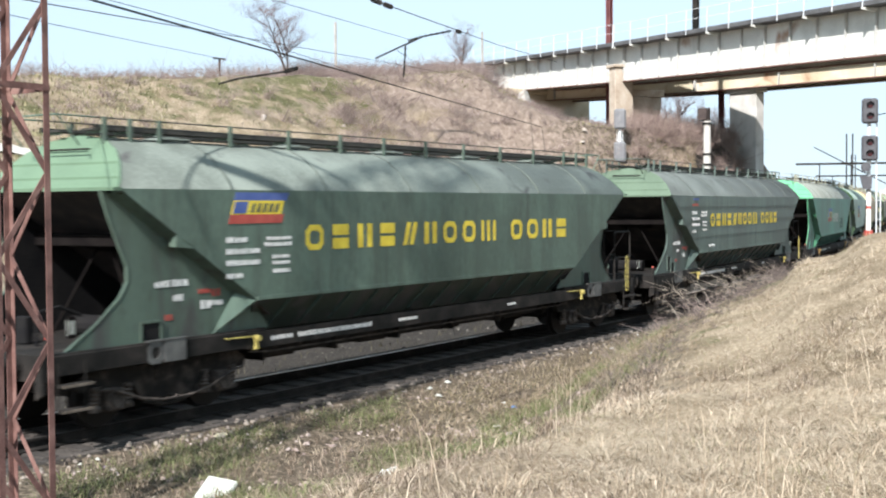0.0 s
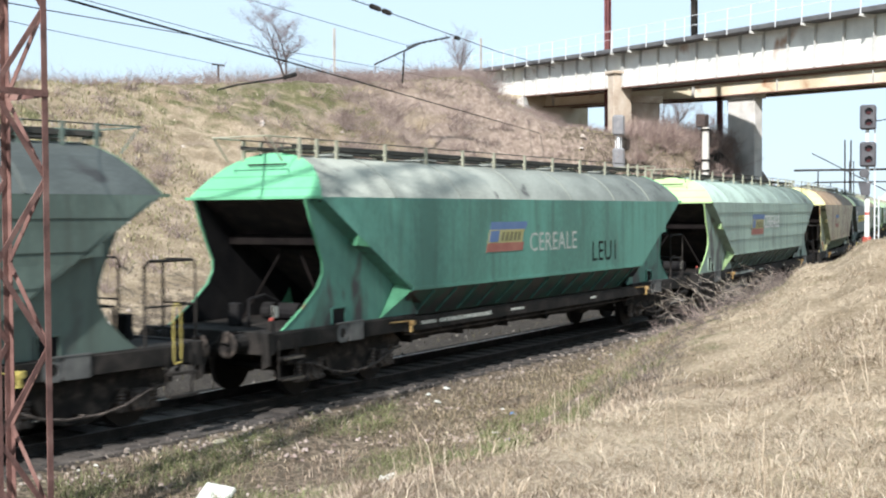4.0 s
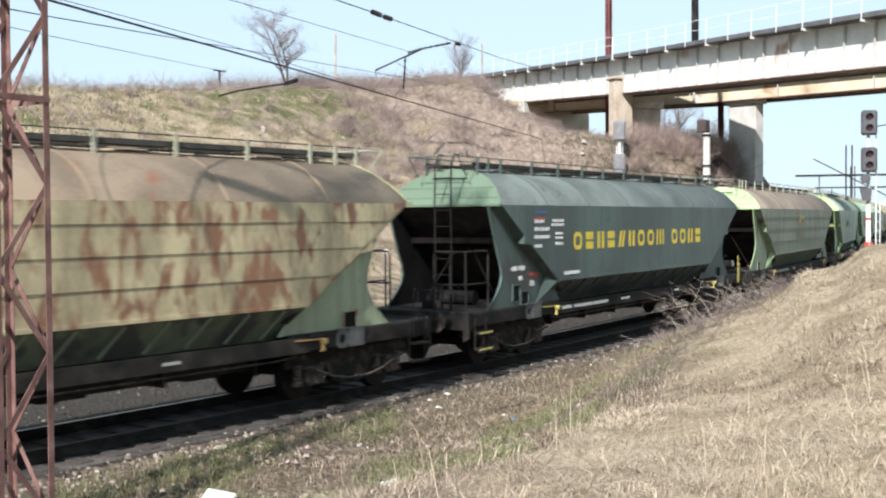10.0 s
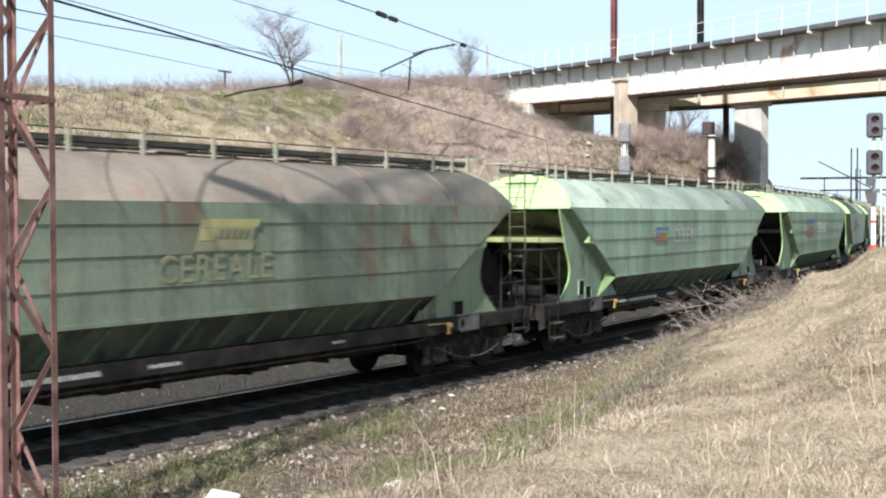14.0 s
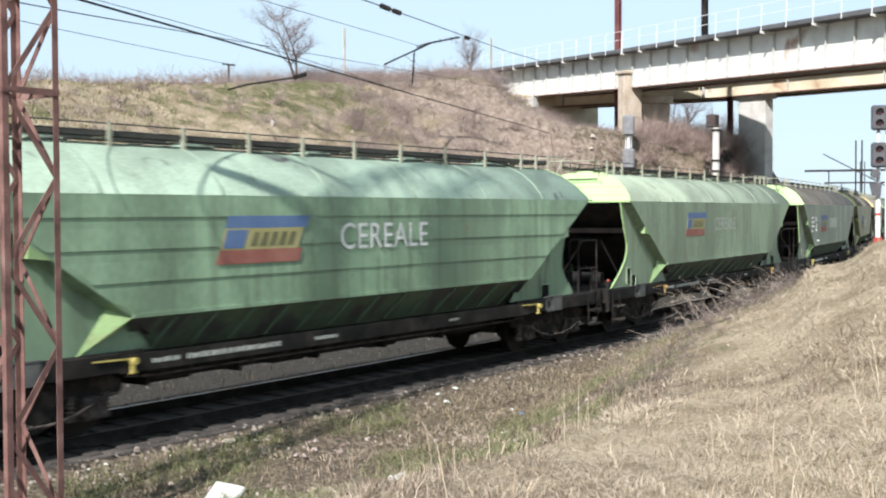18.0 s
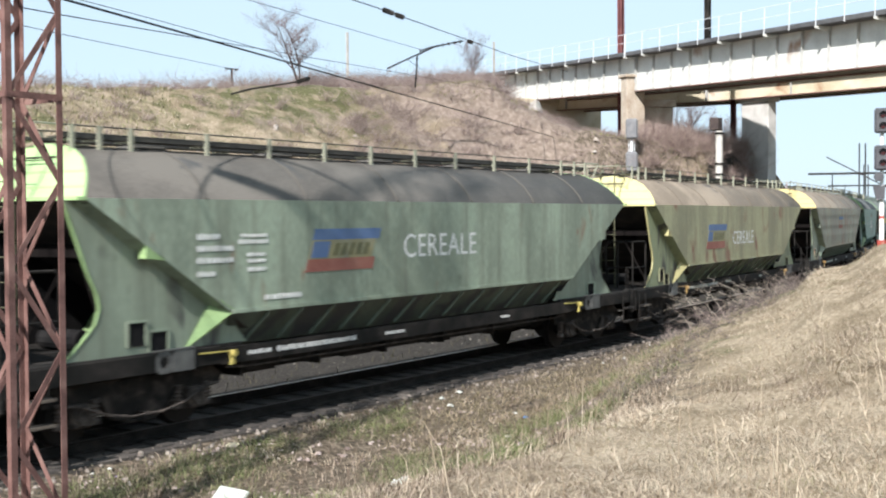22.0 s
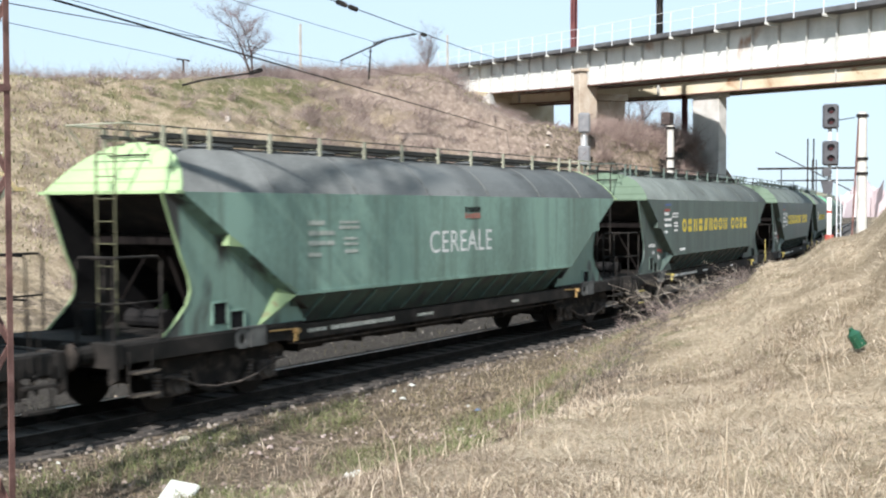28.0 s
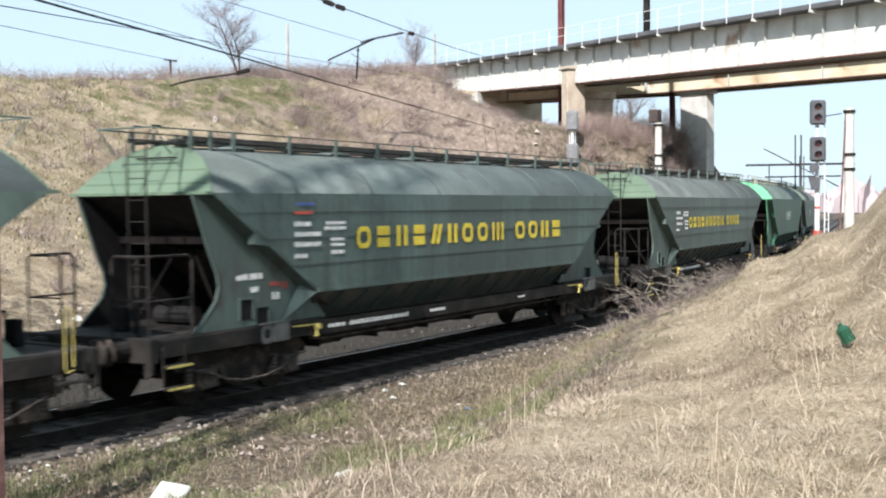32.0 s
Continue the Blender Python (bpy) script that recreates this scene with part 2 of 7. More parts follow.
def grid_lines(parts):
    v = []
    for a, b, step in parts:
        v += list(np.arange(a, b, step))
    return np.array(v + [parts[-1][1]])


def obj_from(name, verts, faces, material=None, smooth=False):
    me = bpy.data.meshes.new(name)
    me.from_pydata([tuple(map(float, v)) for v in verts], [], [tuple(map(int, f)) for f in faces])
    if smooth:
        me.polygons.foreach_set("use_smooth", [True] * len(me.polygons))
    if material:
        me.materials.append(material)
    return new(name, me)


def ground_material():
    m = bpy.data.materials.new("dry_bank_soil")
    m.use_nodes = True
    n, l = m.node_tree.nodes, m.node_tree.links
    b = n["Principled BSDF"]
    co = n.new("ShaderNodeTexCoord")

    def tex(s, d=6, dist=0.3):
        t = n.new("ShaderNodeTexNoise")
        t.inputs["Scale"].default_value, t.inputs["Detail"].default_value, t.inputs["Distortion"].default_value = s, d, dist
        l.new(co.outputs["Object"], t.inputs["Vector"])
        return t.outputs["Fac"]

    def ramp_of(fac, stops):
        r = n.new("ShaderNodeValToRGB")
        e = r.color_ramp.elements
        for i, (at, c) in enumerate(stops):
            el = e[i] if i < 2 else e.new(at)
            el.position, el.color = at, (*c, 1)
        l.new(fac, r.inputs[0])
        return r.outputs[0]

    def mix(f, a, c):
        x = n.new("ShaderNodeMix")
        x.data_type = "RGBA"
        l.new(f, x.inputs["Factor"])
        l.new(a, x.inputs["A"])
        l.new(c, x.inputs["B"])
        return x.outputs["Result"]

    straw = ramp_of(tex(17, 8, 0.0), [(0.3, (0.15, 0.115, 0.075)), (0.45, (0.25, 0.2, 0.135)), (0.56, (0.32, 0.26, 0.18)), (0.72, (0.42, 0.35, 0.255))])
    loam = ramp_of(tex(21, 8, 0.0), [(0.32, (0.1, 0.076, 0.048)), (0.5, (0.17, 0.132, 0.086)), (0.7, (0.28, 0.225, 0.155))])
    green = ramp_of(tex(13, 6), [(0.35, (0.055, 0.052, 0.025)), (0.6, (0.12, 0.118, 0.055)), (0.75, (0.22, 0.19, 0.11))])
    brush = ramp_of(tex(4, 9), [(0.3, (0.15, 0.115, 0.092)), (0.52, (0.21, 0.165, 0.132)), (0.72, (0.29, 0.236, 0.19))])
    brown_earth = ramp_of(tex(11, 8), [(0.35, (0.045, 0.036, 0.026)), (0.52, (0.105, 0.084, 0.06)), (0.7, (0.21, 0.168, 0.125))])

    def mask(s, lo, hi, d=4):
        r = n.new("ShaderNodeMapRange")
        r.inputs["From Min"].default_value, r.inputs["From Max"].default_value = lo, hi
        l.new(tex(s, d), r.inputs["Value"])
        return r.outputs[0]

    zone = n.new("ShaderNodeVertexColor")
    zone.layer_name = "soil"
    part_of = n.new("ShaderNodeSeparateColor")
    l.new(zone.outputs[0], part_of.inputs[0])

    def zoned(channel, s, amount=0.9):
        """The zone's share broken up by noise."""
        a = n.new("ShaderNodeMath")
        a.operation = "MULTIPLY_ADD"
        l.new(tex(s, 6, 0.6), a.inputs[0])
        a.inputs[1].default_value = amount
        l.new(part_of.outputs[channel], a.inputs[2])
        r = n.new("ShaderNodeMapRange")
        r.inputs["From Min"].default_value, r.inputs["From Max"].default_value = 0.5 + amount * 0.42, 0.5 + amount * 0.62
        l.new(a.outputs[0], r.inputs["Value"])
        return r.outputs[0]

    cinder = ramp_of(tex(16, 6), [(0.35, (0.014, 0.012, 0.01)), (0.55, (0.042, 0.037, 0.031)), (0.75, (0.095, 0.084, 0.07))])
    col = mix(mask(0.9, 0.42, 0.6), straw, loam)
    col = mix(zoned(0, 1.3), col, green)
    col = mix(zoned(1, 0.5), col, brush)
    col = mix(zoned(2, 1.6, 0.35), col, cinder)
    # Second earth layer: darker brown along the ditch, bank edge and hill foot.
    dark_earth = n.new("ShaderNodeVertexColor")
    dark_earth.layer_name = "dark_earth"
    apart = n.new("ShaderNodeSeparateColor")
    l.new(dark_earth.outputs[0], apart.inputs[0])
    part_of = apart
    col = mix(zoned(0, 2.2, 0.7), col, brown_earth)
    l.new(col, b.inputs["Base Color"])
    b.inputs["Roughness"].default_value, b.inputs["Specular IOR Level"].default_value = 0.95, 0.1
    bp = n.new("ShaderNodeBump")
    bp.inputs["Strength"].default_value, bp.inputs["Distance"].default_value = 0.3, 0.05
    l.new(tex(23, 9, 1.2), bp.inputs["Height"])
    l.new(bp.outputs[0], b.inputs["Normal"])
    return m


SOIL = ground_material()
gx = grid_lines([(-4000, -600, 340), (-600, -120, 40), (-120, -12, 4), (-12, 0, 1.0), (0, 34, 0.28), (34, 60, 0.6), (60, 125, 1.2), (125, 260, 6), (260, 700, 44), (700, 4500, 380)])
gy = grid_lines([(-4000, -600, 340), (-600, -120, 40), (-120, -24, 4), (-24, -16, 0.8), (-16, 4, 0.28), (4, 16, 0.5), (16, 50, 0.9), (50, 120, 5), (120, 700, 44), (700, 4500, 380)])
GX, GY = np.meshgrid(gx, gy)
GZ = land(GX.ravel(), GY.ravel())
nx, ny = len(gx), len(gy)
idx = np.arange(nx * ny).reshape(ny, nx)
faces = np.stack([idx[:-1, :-1], idx[:-1, 1:], idx[1:, 1:], idx[1:, :-1]], -1).reshape(-1, 4)
ground = obj_from("ground", np.stack([GX.ravel(), GY.ravel(), GZ], 1), faces, SOIL, True)
gn, gs = lateral(GX.ravel(), GY.ravel())
soil = np.zeros((nx * ny, 4), np.float32)
soil[:, 0] = ramp(gn, [(-14, 0.28), (-9, 0.3), (-6.5, 0.5), (-4.5, 0.8), (-2.8, 0.6), (-1.6, 0.2), (3, 0.1), (5, 0.4), (12, 0.2), (18, 0.35), (25, 0.66), (34, 0.55), (45, 0.3)]) * ramp(gs, [(0, 1), (24, 1), (34, 0.6), (52, 1.0), (60, 0.45), (75, 0.1)])
soil[:, 1] = np.where(gn > 4, ramp(gs, [(-20, 0.35), (30, 0.4), (50, 0.5), (62, 0.85), (80, 0.75), (90, 1.0)]) * ramp(gn, [(4, 0.3), (12, 1), (30, 0.75)]), ramp(gn, [(-9, 0.05), (-5, 0.25), (-2.4, 0.4), (-1.5, 0.3)]))
soil[:, 2] = ramp(gn, [(-2.1, 0.0), (-1.75, 0.35), (-1.4, 1.0), (5.8, 1.0), (7.5, 0.3), (9, 0.0)])
soil[:, 3] = 1
ca = ground.data.color_attributes.new("soil", "FLOAT_COLOR", "POINT")
ca.data.foreach_set("color", soil.ravel())
earth_share = np.zeros((nx * ny, 4), np.float32)
earth_share[:, 0] = ramp(gn - bank_edge(gs), [(-2.6, 0.0), (-1.4, 0.3), (-0.3, 0.6), (0.6, 0.88), (9, 0.88)]) * ramp(gn, [(-1.9, 1), (-1.3, 0.2), (2.0, 0.0), (6.0, 0.0), (8.0, 0.6), (12, 0.6), (17, 0.35), (23, 0.0)])
earth_share[:, 3] = 1
cb = ground.data.color_attributes.new("dark_earth", "FLOAT_COLOR", "POINT")
cb.data.foreach_set("color", earth_share.ravel())
tagged(ground, "dry grassy banks and embankment beside the railway", "ground", kind="structure")

# ---- mesh helpers ----
MESHES = {}


def box(bm, x0, x1, y0, y1, z0, z1, bevel=0.0):
    vs = [bm.verts.new((x, y, z)) for x in (x0, x1) for y in (y0, y1) for z in (z0, z1)]
    fs = [bm.faces.new([vs[i] for i in f]) for f in ((0, 1, 3, 2), (4, 6, 7, 5), (0, 4, 5, 1), (2, 3, 7, 6), (0, 2, 6, 4), (1, 5, 7, 3))]
    if bevel:
        bmesh.ops.bevel(bm, geom=list({e for f in fs for e in f.edges}), offset=bevel, segments=1, affect="EDGES", profile=0.7)


def rod(bm, a, b, r, sides=6, r2=None):
    a, b = Vector(a), Vector(b)
    d = (b - a).normalized()
    u = d.orthogonal().normalized()
    v = d.cross(u)
    ring = [[bm.verts.new(p + (u * math.cos(t) + v * math.sin(t)) * rr) for t in [6.2832 * i / sides for i in range(sides)]] for p, rr in ((a, r), (b, r if r2 is None else r2))]
    for i in range(sides):
        bm.faces.new((ring[0][i], ring[0][(i + 1) % sides], ring[1][(i + 1) % sides], ring[1][i]))
    bm.faces.new(ring[0][::-1])
    bm.faces.new(ring[1])


def beam(bm, a, b, w, h, up=(0, 0, 1)):
    """A square bar from a to b, w wide across and h high along up."""
    a, b = Vector(a), Vector(b)
    d = (b - a).normalized()
    side = d.cross(Vector(up))
    side = (side if side.length > 1e-4 else d.orthogonal()).normalized()
    top = side.cross(d).normalized()
    vs = [bm.verts.new(p + side * w / 2 * i + top * h / 2 * j) for p in (a, b) for i, j in ((-1, -1), (1, -1), (1, 1), (-1, 1))]
    for f in ((0, 1, 2, 3), (7, 6, 5, 4), (0, 4, 5, 1), (1, 5, 6, 2), (2, 6, 7, 3), (3, 7, 4, 0)):
        bm.faces.new([vs[i] for i in f])


def pipe(bm, pts, r, sides=6):
    """One bent tube through pts."""
    pts = [Vector(p) for p in pts]
    rings, u = [], None
    for i, p in enumerate(pts):
        d = (pts[min(i + 1, len(pts) - 1)] - pts[max(i - 1, 0)]).normalized()
        u = d.orthogonal().normalized() if u is None else (u - d * u.dot(d)).normalized()
        v = d.cross(u)
        rings.append([bm.verts.new(p + (u * math.cos(6.2832 * j / sides) + v * math.sin(6.2832 * j / sides)) * r) for j in range(sides)])
    for a, b in zip(rings, rings[1:]):
        for j in range(sides):
            bm.faces.new((a[j], a[(j + 1) % sides], b[(j + 1) % sides], b[j]))
    bm.faces.new(rings[0][::-1])
    bm.faces.new(rings[-1])


def slab(bm, pts, thick):
    """A plate: the outline pts given a thickness vector."""
    t = Vector(thick)
    a = [bm.verts.new(p) for p in pts]
    b = [bm.verts.new(Vector(p) + t) for p in pts]
    bm.faces.new(a)
    bm.faces.new(b[::-1])
    k = len(pts)
    for i in range(k):
        bm.faces.new((a[i], b[i], b[(i + 1) % k], a[(i + 1) % k]))


def mesh_of(key, make):
    """The mesh stored under a key, built once by make(bm)."""
    if key not in MESHES:
        bm = bmesh.new()
        make(bm)
        bmesh.ops.recalc_face_normals(bm, faces=bm.faces[:])
        me = bpy.data.meshes.new(str(key[0] if isinstance(key, tuple) else key))
        bm.to_mesh(me)
        bm.free()
        me.materials.append(None)
        MESHES[key] = me
    return MESHES[key]


def part(name, key, make, material, parent=None, label="", at=None):
    """One mesh object, on the mesh stored under key, in its own material."""
    ob = new(name, mesh_of(key, make))
    ob.material_slots[0].link = "OBJECT"
    ob.material_slots[0].material = material
    if parent is not None:
        ob.parent = parent
    if at is not None:
        ob.matrix_basis = at
    if label:
        ob["label"] = label
    return ob


# ---- track ----
def sweep(name, profile, s0, s1, step, material, n=0.0):
    """A profile of (across, up) drawn along the line."""
    ss = np.arange(s0, s1 + 0.01, step)
    verts, faces, k = [], [], len(profile)
    for s in ss:
        for a, z in profile:
            x, y, _ = track(s, n + a)
            verts.append((x, y, z))
    for i in range(len(ss) - 1):
        for j in range(k):
            faces.append((i * k + j, i * k + (j + 1) % k, (i + 1) * k + (j + 1) % k, (i + 1) * k + j))
    faces += [tuple(range(k)), tuple(range((len(ss) - 1) * k, len(ss) * k))[::-1]]
    return obj_from(name, verts, faces, material)


RAIL = [(-0.075, -0.17), (0.075, -0.17), (0.075, -0.155), (0.01, -0.13), (0.01, -0.045), (0.036, -0.035), (0.036, -0.006), (-0.036, -0.006), (-0.036, -0.035), (-0.01, -0.045), (-0.01, -0.13), (-0.075, -0.155)]
ballast = sweep("trackbed", [(-1.75, -0.34), (-1.4, -0.2), (1.75, -0.2), (2.6, -0.5)], -60, 330, 2.0, BALLAST)
tagged(ballast, "oil-blackened stone ballast trackbed", "trackbed", kind="structure")
for side in (-0.7535, 0.7535):
    r = sweep("rail", RAIL, -60, 330, 2.0, DARK, side)
    tagged(r, "dark steel running rail with a polished head", "rail", group="running rails")
    # The near rail's head is darker and duller than the far one's.
    tread = sweep("running_surface", [(-0.026, -0.006), (0.026, -0.006), (0.024, 0.0), (-0.024, 0.0)], -60, 330, 2.0, RAILTOP if side > 0 else RAILDULL, side)
    tread.parent = r
for i in range(230):
    s = -24 + i * 0.62
    x, y, h = track(s)
    sl = part("sleeper", "sleeper", lambda bm: box(bm, -0.13, 0.13, -1.3, 1.3, -0.36, -0.17, 0.02), SLEEPER, ballast)
    sl.matrix_basis = Matrix.Translation((x, y, 0)) @ Matrix.Rotation(h, 4, "Z")

# ---- hopper wagons ----
EAVE_X, EAVE_Z, HALF_W = 8.6, 3.46, 1.5
END = {-1: 9.92, 1: 9.42}          # headstocks: the brake platform makes the leading end longer
SILL_X, SILL_Z = 5.75, 1.70
ROOF = [(1.5, 3.46), (1.42, 3.6), (1.24, 3.82), (0.98, 4.03), (0.66, 4.18), (0.34, 4.25), (0.0, 4.27)]
HIP = 0.62


def hip_x(z):
    return EAVE_X - HIP * (z - EAVE_Z) / 0.81


# outer edges of the end sheets: a plain end, an end with a brake platform, and the trailing end
JAMBS = {"plain": [(8.76, 3.44), (8.6, 3.0), (8.42, 2.6), (8.29, 2.34), (8.29, 2.12), (8.43, 1.9), (8.85, 1.57), (9.42, 1.22)],
         "platform": [(8.8, 3.44), (8.6, 2.95), (8.4, 2.45), (8.23, 2.12), (8.19, 1.92), (8.27, 1.7), (8.5, 1.48), (8.82, 1.22)],
         "rear": [(7.95, 2.98), (7.72, 2.5), (7.6, 2.15), (7.6, 1.9), (7.75, 1.65), (8.0, 1.42), (8.25, 1.22)]}


def jamb_of(e, form):
    return JAMBS[form if e < 0 else "rear"]


def edge_plate(e, k):
    """The slanting strip that joins the side's raking edge to the end sheet behind it."""
    def make(bm):
        slab(bm, [(e * EAVE_X, k * 1.498, EAVE_Z - 0.01), (e * (EAVE_X + 0.03), k * 1.29, EAVE_Z - 0.08), (e * (SILL_X + 0.08), k * 1.29, SILL_Z - 0.03), (e * (SILL_X + 0.02), k * 1.498, SILL_Z)], (0, -k * 0.012, 0))
    return make


def roof_shape(bm):
    prof = ROOF + [(-y, z) for y, z in ROOF[-2::-1]]
    a = [bm.verts.new((-hip_x(z), y, z)) for y, z in prof]
    b = [bm.verts.new((hip_x(z), y, z)) for y, z in prof]
    for i in range(len(prof) - 1):
        f = bm.faces.new((a[i], a[i + 1], b[i + 1], b[i]))
        f.smooth = True
    bm.faces.new(a + b[:0:-1][:0] or a)
    bm.faces.new(b)


def roof_joint(bm):
    """A lapped joint across the roof, following its curve."""
    prof = ROOF + [(-y, z) for y, z in ROOF[-2::-1]]
    rows = [[bm.verts.new((x, y * (1 + g), z + g * 2)) for x, g in ((-0.03, 0.0), (-0.03, 0.006), (0.03, 0.006), (0.03, 0.0))] for y, z in prof]
    for p, q in zip(rows, rows[1:]):
        for i in range(3):
            bm.faces.new((p[i], p[i + 1], q[i + 1], q[i]))


def cap_shape(e):
    """The slanting end plate of the roof, 6 mm proud, with two lapped seams."""
    def make(bm):
        prof = ROOF + [(-y, z) for y, z in ROOF[-2::-1]]
        slab(bm, [(e * (hip_x(z) + 0.004), y * 1.004, z) for y, z in prof], (e * 0.03, 0, 0.01))
    return make


def cap_seam(e, z):
    def make(bm):
        w = float(np.interp(z, [p[1] for p in ROOF], [p[0] for p in ROOF])) - 0.03
        beam(bm, (e * (hip_x(z) + 0.04), -w, z), (e * (hip_x(z) + 0.04), w, z), 0.03, 0.035)
    return make


def cap_lip(e):
    def make(bm):
        beam(bm, (e * (EAVE_X + 0.06), -1.52, 3.455), (e * (EAVE_X + 0.06), 1.52, 3.455), 0.16, 0.05)
    return make


def cap_bar(e):
    def make(bm):
        x = hip_x(4.05) + 0.03
        pipe(bm, [(e * x, -0.42, 4.06), (e * (x + 0.07), -0.42, 4.06), (e * (x + 0.07), 0.42, 4.06), (e * x, 0.42, 4.06)], 0.015)
    return make


def side_shape(k):
    def make(bm):
        y = k * HALF_W
        slab(bm, [(-EAVE_X, y, EAVE_Z), (EAVE_X, y, EAVE_Z), (SILL_X, y, SILL_Z), (-SILL_X, y, SILL_Z)], (0, -k * 0.05, 0))
        beam(bm, (-SILL_X, y, SILL_Z + 0.02), (SILL_X, y, SILL_Z + 0.02), 0.05, 0.06)
    return make


def seam_shape(k, z, x):
    def make(bm):
        y = k * (HALF_W + 0.001)
        slab(bm, [(-x - 0.4, y, z + 0.3), (x + 0.4, y, z + 0.3), (x - 0.03, y + k * 0.014, z), (-x + 0.03, y + k * 0.014, z)], (0, -k * 0.008, 0))
    return make


def gusset_shape(e, k, form):
    """The sheet under the overhang, cut to a waisted curve at its outer edge."""
    def make(bm):
        y = k * 1.28
        pts = [(e * x, y, z) for x, z in jamb_of(e, form)] + [(e * 5.2, y, 1.2), (e * 5.6, y, 1.62)] + ([(e * 8.4, y, 3.42)] if e < 0 else [])
        slab(bm, pts, (0, -k * 0.02, 0))
    return make


def jamb_shape(e, k, form):
    """The flange that follows the waisted edge, one bent strip."""
    def make(bm):
        rows = [[bm.verts.new((e * (x + dx), k * y, z)) for dx, y in ((0.01, 1.25), (0.01, 1.292), (-0.012, 1.292), (-0.012, 1.25))] for x, z in jamb_of(e, form)]
        for p, q in zip(rows, rows[1:]):
            for i in range(4):
                bm.faces.new((p[i], p[(i + 1) % 4], q[(i + 1) % 4], q[i]))
        bm.faces.new(rows[0])
        bm.faces.new(rows[-1][::-1])
    return make


def lining_shape(e, k, form):
    """An added black inner sheet: dirt and recess shade in one colour."""
    def make(bm):
        pts = [(e * (x - 0.025), k * 1.252, z) for x, z in jamb_of(e, form)] + [(e * 5.3, k * 1.252, 1.21), (e * 5.65, k * 1.252, 1.62)] + ([(e * 8.36, k * 1.252, 3.4)] if e < 0 else [])
        slab(bm, pts, (0, -k * 0.006, 0))
    return make


def end_slope_shape(e):
    def make(bm):
        slab(bm, [(e * (EAVE_X - 0.06), -1.44, EAVE_Z - 0.04), (e * (EAVE_X - 0.06), 1.44, EAVE_Z - 0.04), (e * (SILL_X - 0.4), 1.42, 1.45), (e * (SILL_X - 0.4), -1.42, 1.45)], (-e * 0.03, 0, -0.03))
    return make


def soffit_shape(e):
    def make(bm):
        box(bm, min(e * 8.0, e * 8.56), max(e * 8.0, e * 8.56), -1.46, 1.46, 3.38, 3.44)
    return make


def chute_shape(k):
    def make(bm):
        slab(bm, [(-SILL_X, k * 1.47, SILL_Z), (SILL_X, k * 1.47, SILL_Z), (SILL_X - 0.3, k * 1.0, 1.14), (-SILL_X + 0.3, k * 1.0, 1.14)], (0, -k * 0.04, -0.02))
    return make


def rib_shape(k):
    def make(bm):
        beam(bm, (0.13, k * 1.455, 1.655), (-0.03, k * 1.05, 1.17), 0.035, 0.05, (0, k * 0.75, -0.65))
    return make


def corner_shape(e, k):
    def make(bm):
        slab(bm, [(e * 5.72, k * 1.5, 1.72), (e * 6.02, k * 1.33, 1.93), (e * 6.62, k * 1.31, 1.19), (e * 6.2, k * 1.05, 1.17)], (-e * 0.02, 0, 0.005))
        slab(bm, [(e * 5.72, k * 1.51, 1.74), (e * 6.04, k * 1.51, 1.92), (e * 6.04, k * 1.38, 1.92), (e * 5.72, k * 1.38, 1.74)], (0, 0, 0.012))
    return make


def lug_shape(e, k):
    def make(bm):
        slab(bm, [(e * 7.52, k * 1.5, 2.8), (e * 7.52, k * 1.5, 2.6), (e * 7.1, k * 1.5, 2.56)], (0, -k * 0.14, 0))
    return make


def hatch_frame(e, k, x, z, w, h):
    def make(bm):
        y0, y1 = sorted((k * 1.282, k * 1.31))
        x0, x1 = x * e - w / 2, x * e + w / 2
        box(bm, x0 - 0.03, x0, y0, y1, z - h / 2, z + h / 2)
        box(bm, x1, x1 + 0.03, y0, y1, z - h / 2, z + h / 2)
        box(bm, x0 - 0.03, x1 + 0.03, y0, y1, z + h / 2, z + h / 2 + 0.03)
    return make


# Flat black sheet on the end sheet, painting the shade of a hole.
def hole_shade(e, k, x, z, w, h):
    def make(bm):
        y0, y1 = sorted((k * 1.283, k * 1.29))
        box(bm, x * e - w / 2, x * e + w / 2, y0, y1, z - h / 2, z + h / 2)
    return make


def sill_shape(k):
    def make(bm):
        y0, y1 = sorted((k * 1.3, k * 1.4))
        for e in (-1, 1):
            a, b = sorted((e * 5.9, e * (END[e] - 0.04)))
            box(bm, a, b, y0, y1, 0.92, 1.2, 0.01)
        box(bm, -5.9, 5.9, y0, y1 - 0.004, 0.9, 1.16)
    return make


def centre_shape(bm):
    box(bm, -9.8, 9.3, -0.2, 0.2, 0.78, 1.1)
    for x in (-8.9, -7.3, -5.6, -1.9, 1.9, 5.6, 7.3, 8.9):
        box(bm, x - 0.06, x + 0.06, -1.3, 1.3, 0.9, 1.1)


def deck_shape(e):
    def make(bm):
        a, b = sorted((e * 5.4, e * (END[e] - 0.04)))
        box(bm, a, b, -1.36, 1.36, 1.17, 1.215)
    return make


def headstock_shape(e):
    def make(bm):
        x = END[e]
        a, b = sorted((e * (x - 0.16), e * x))
        box(bm, a, b, -1.42, 1.42, 0.86, 1.24, 0.015)
        for k in (-1, 1):
            slab(bm, [(e * (x + 0.01), k * 1.42, 1.22), (e * (x + 0.01), k * 1.42, 0.7), (e * (x + 0.01), k * 1.28, 0.62), (e * (x + 0.01), k * 1.28, 1.22)], (-e * 0.06, 0, 0))
    return make


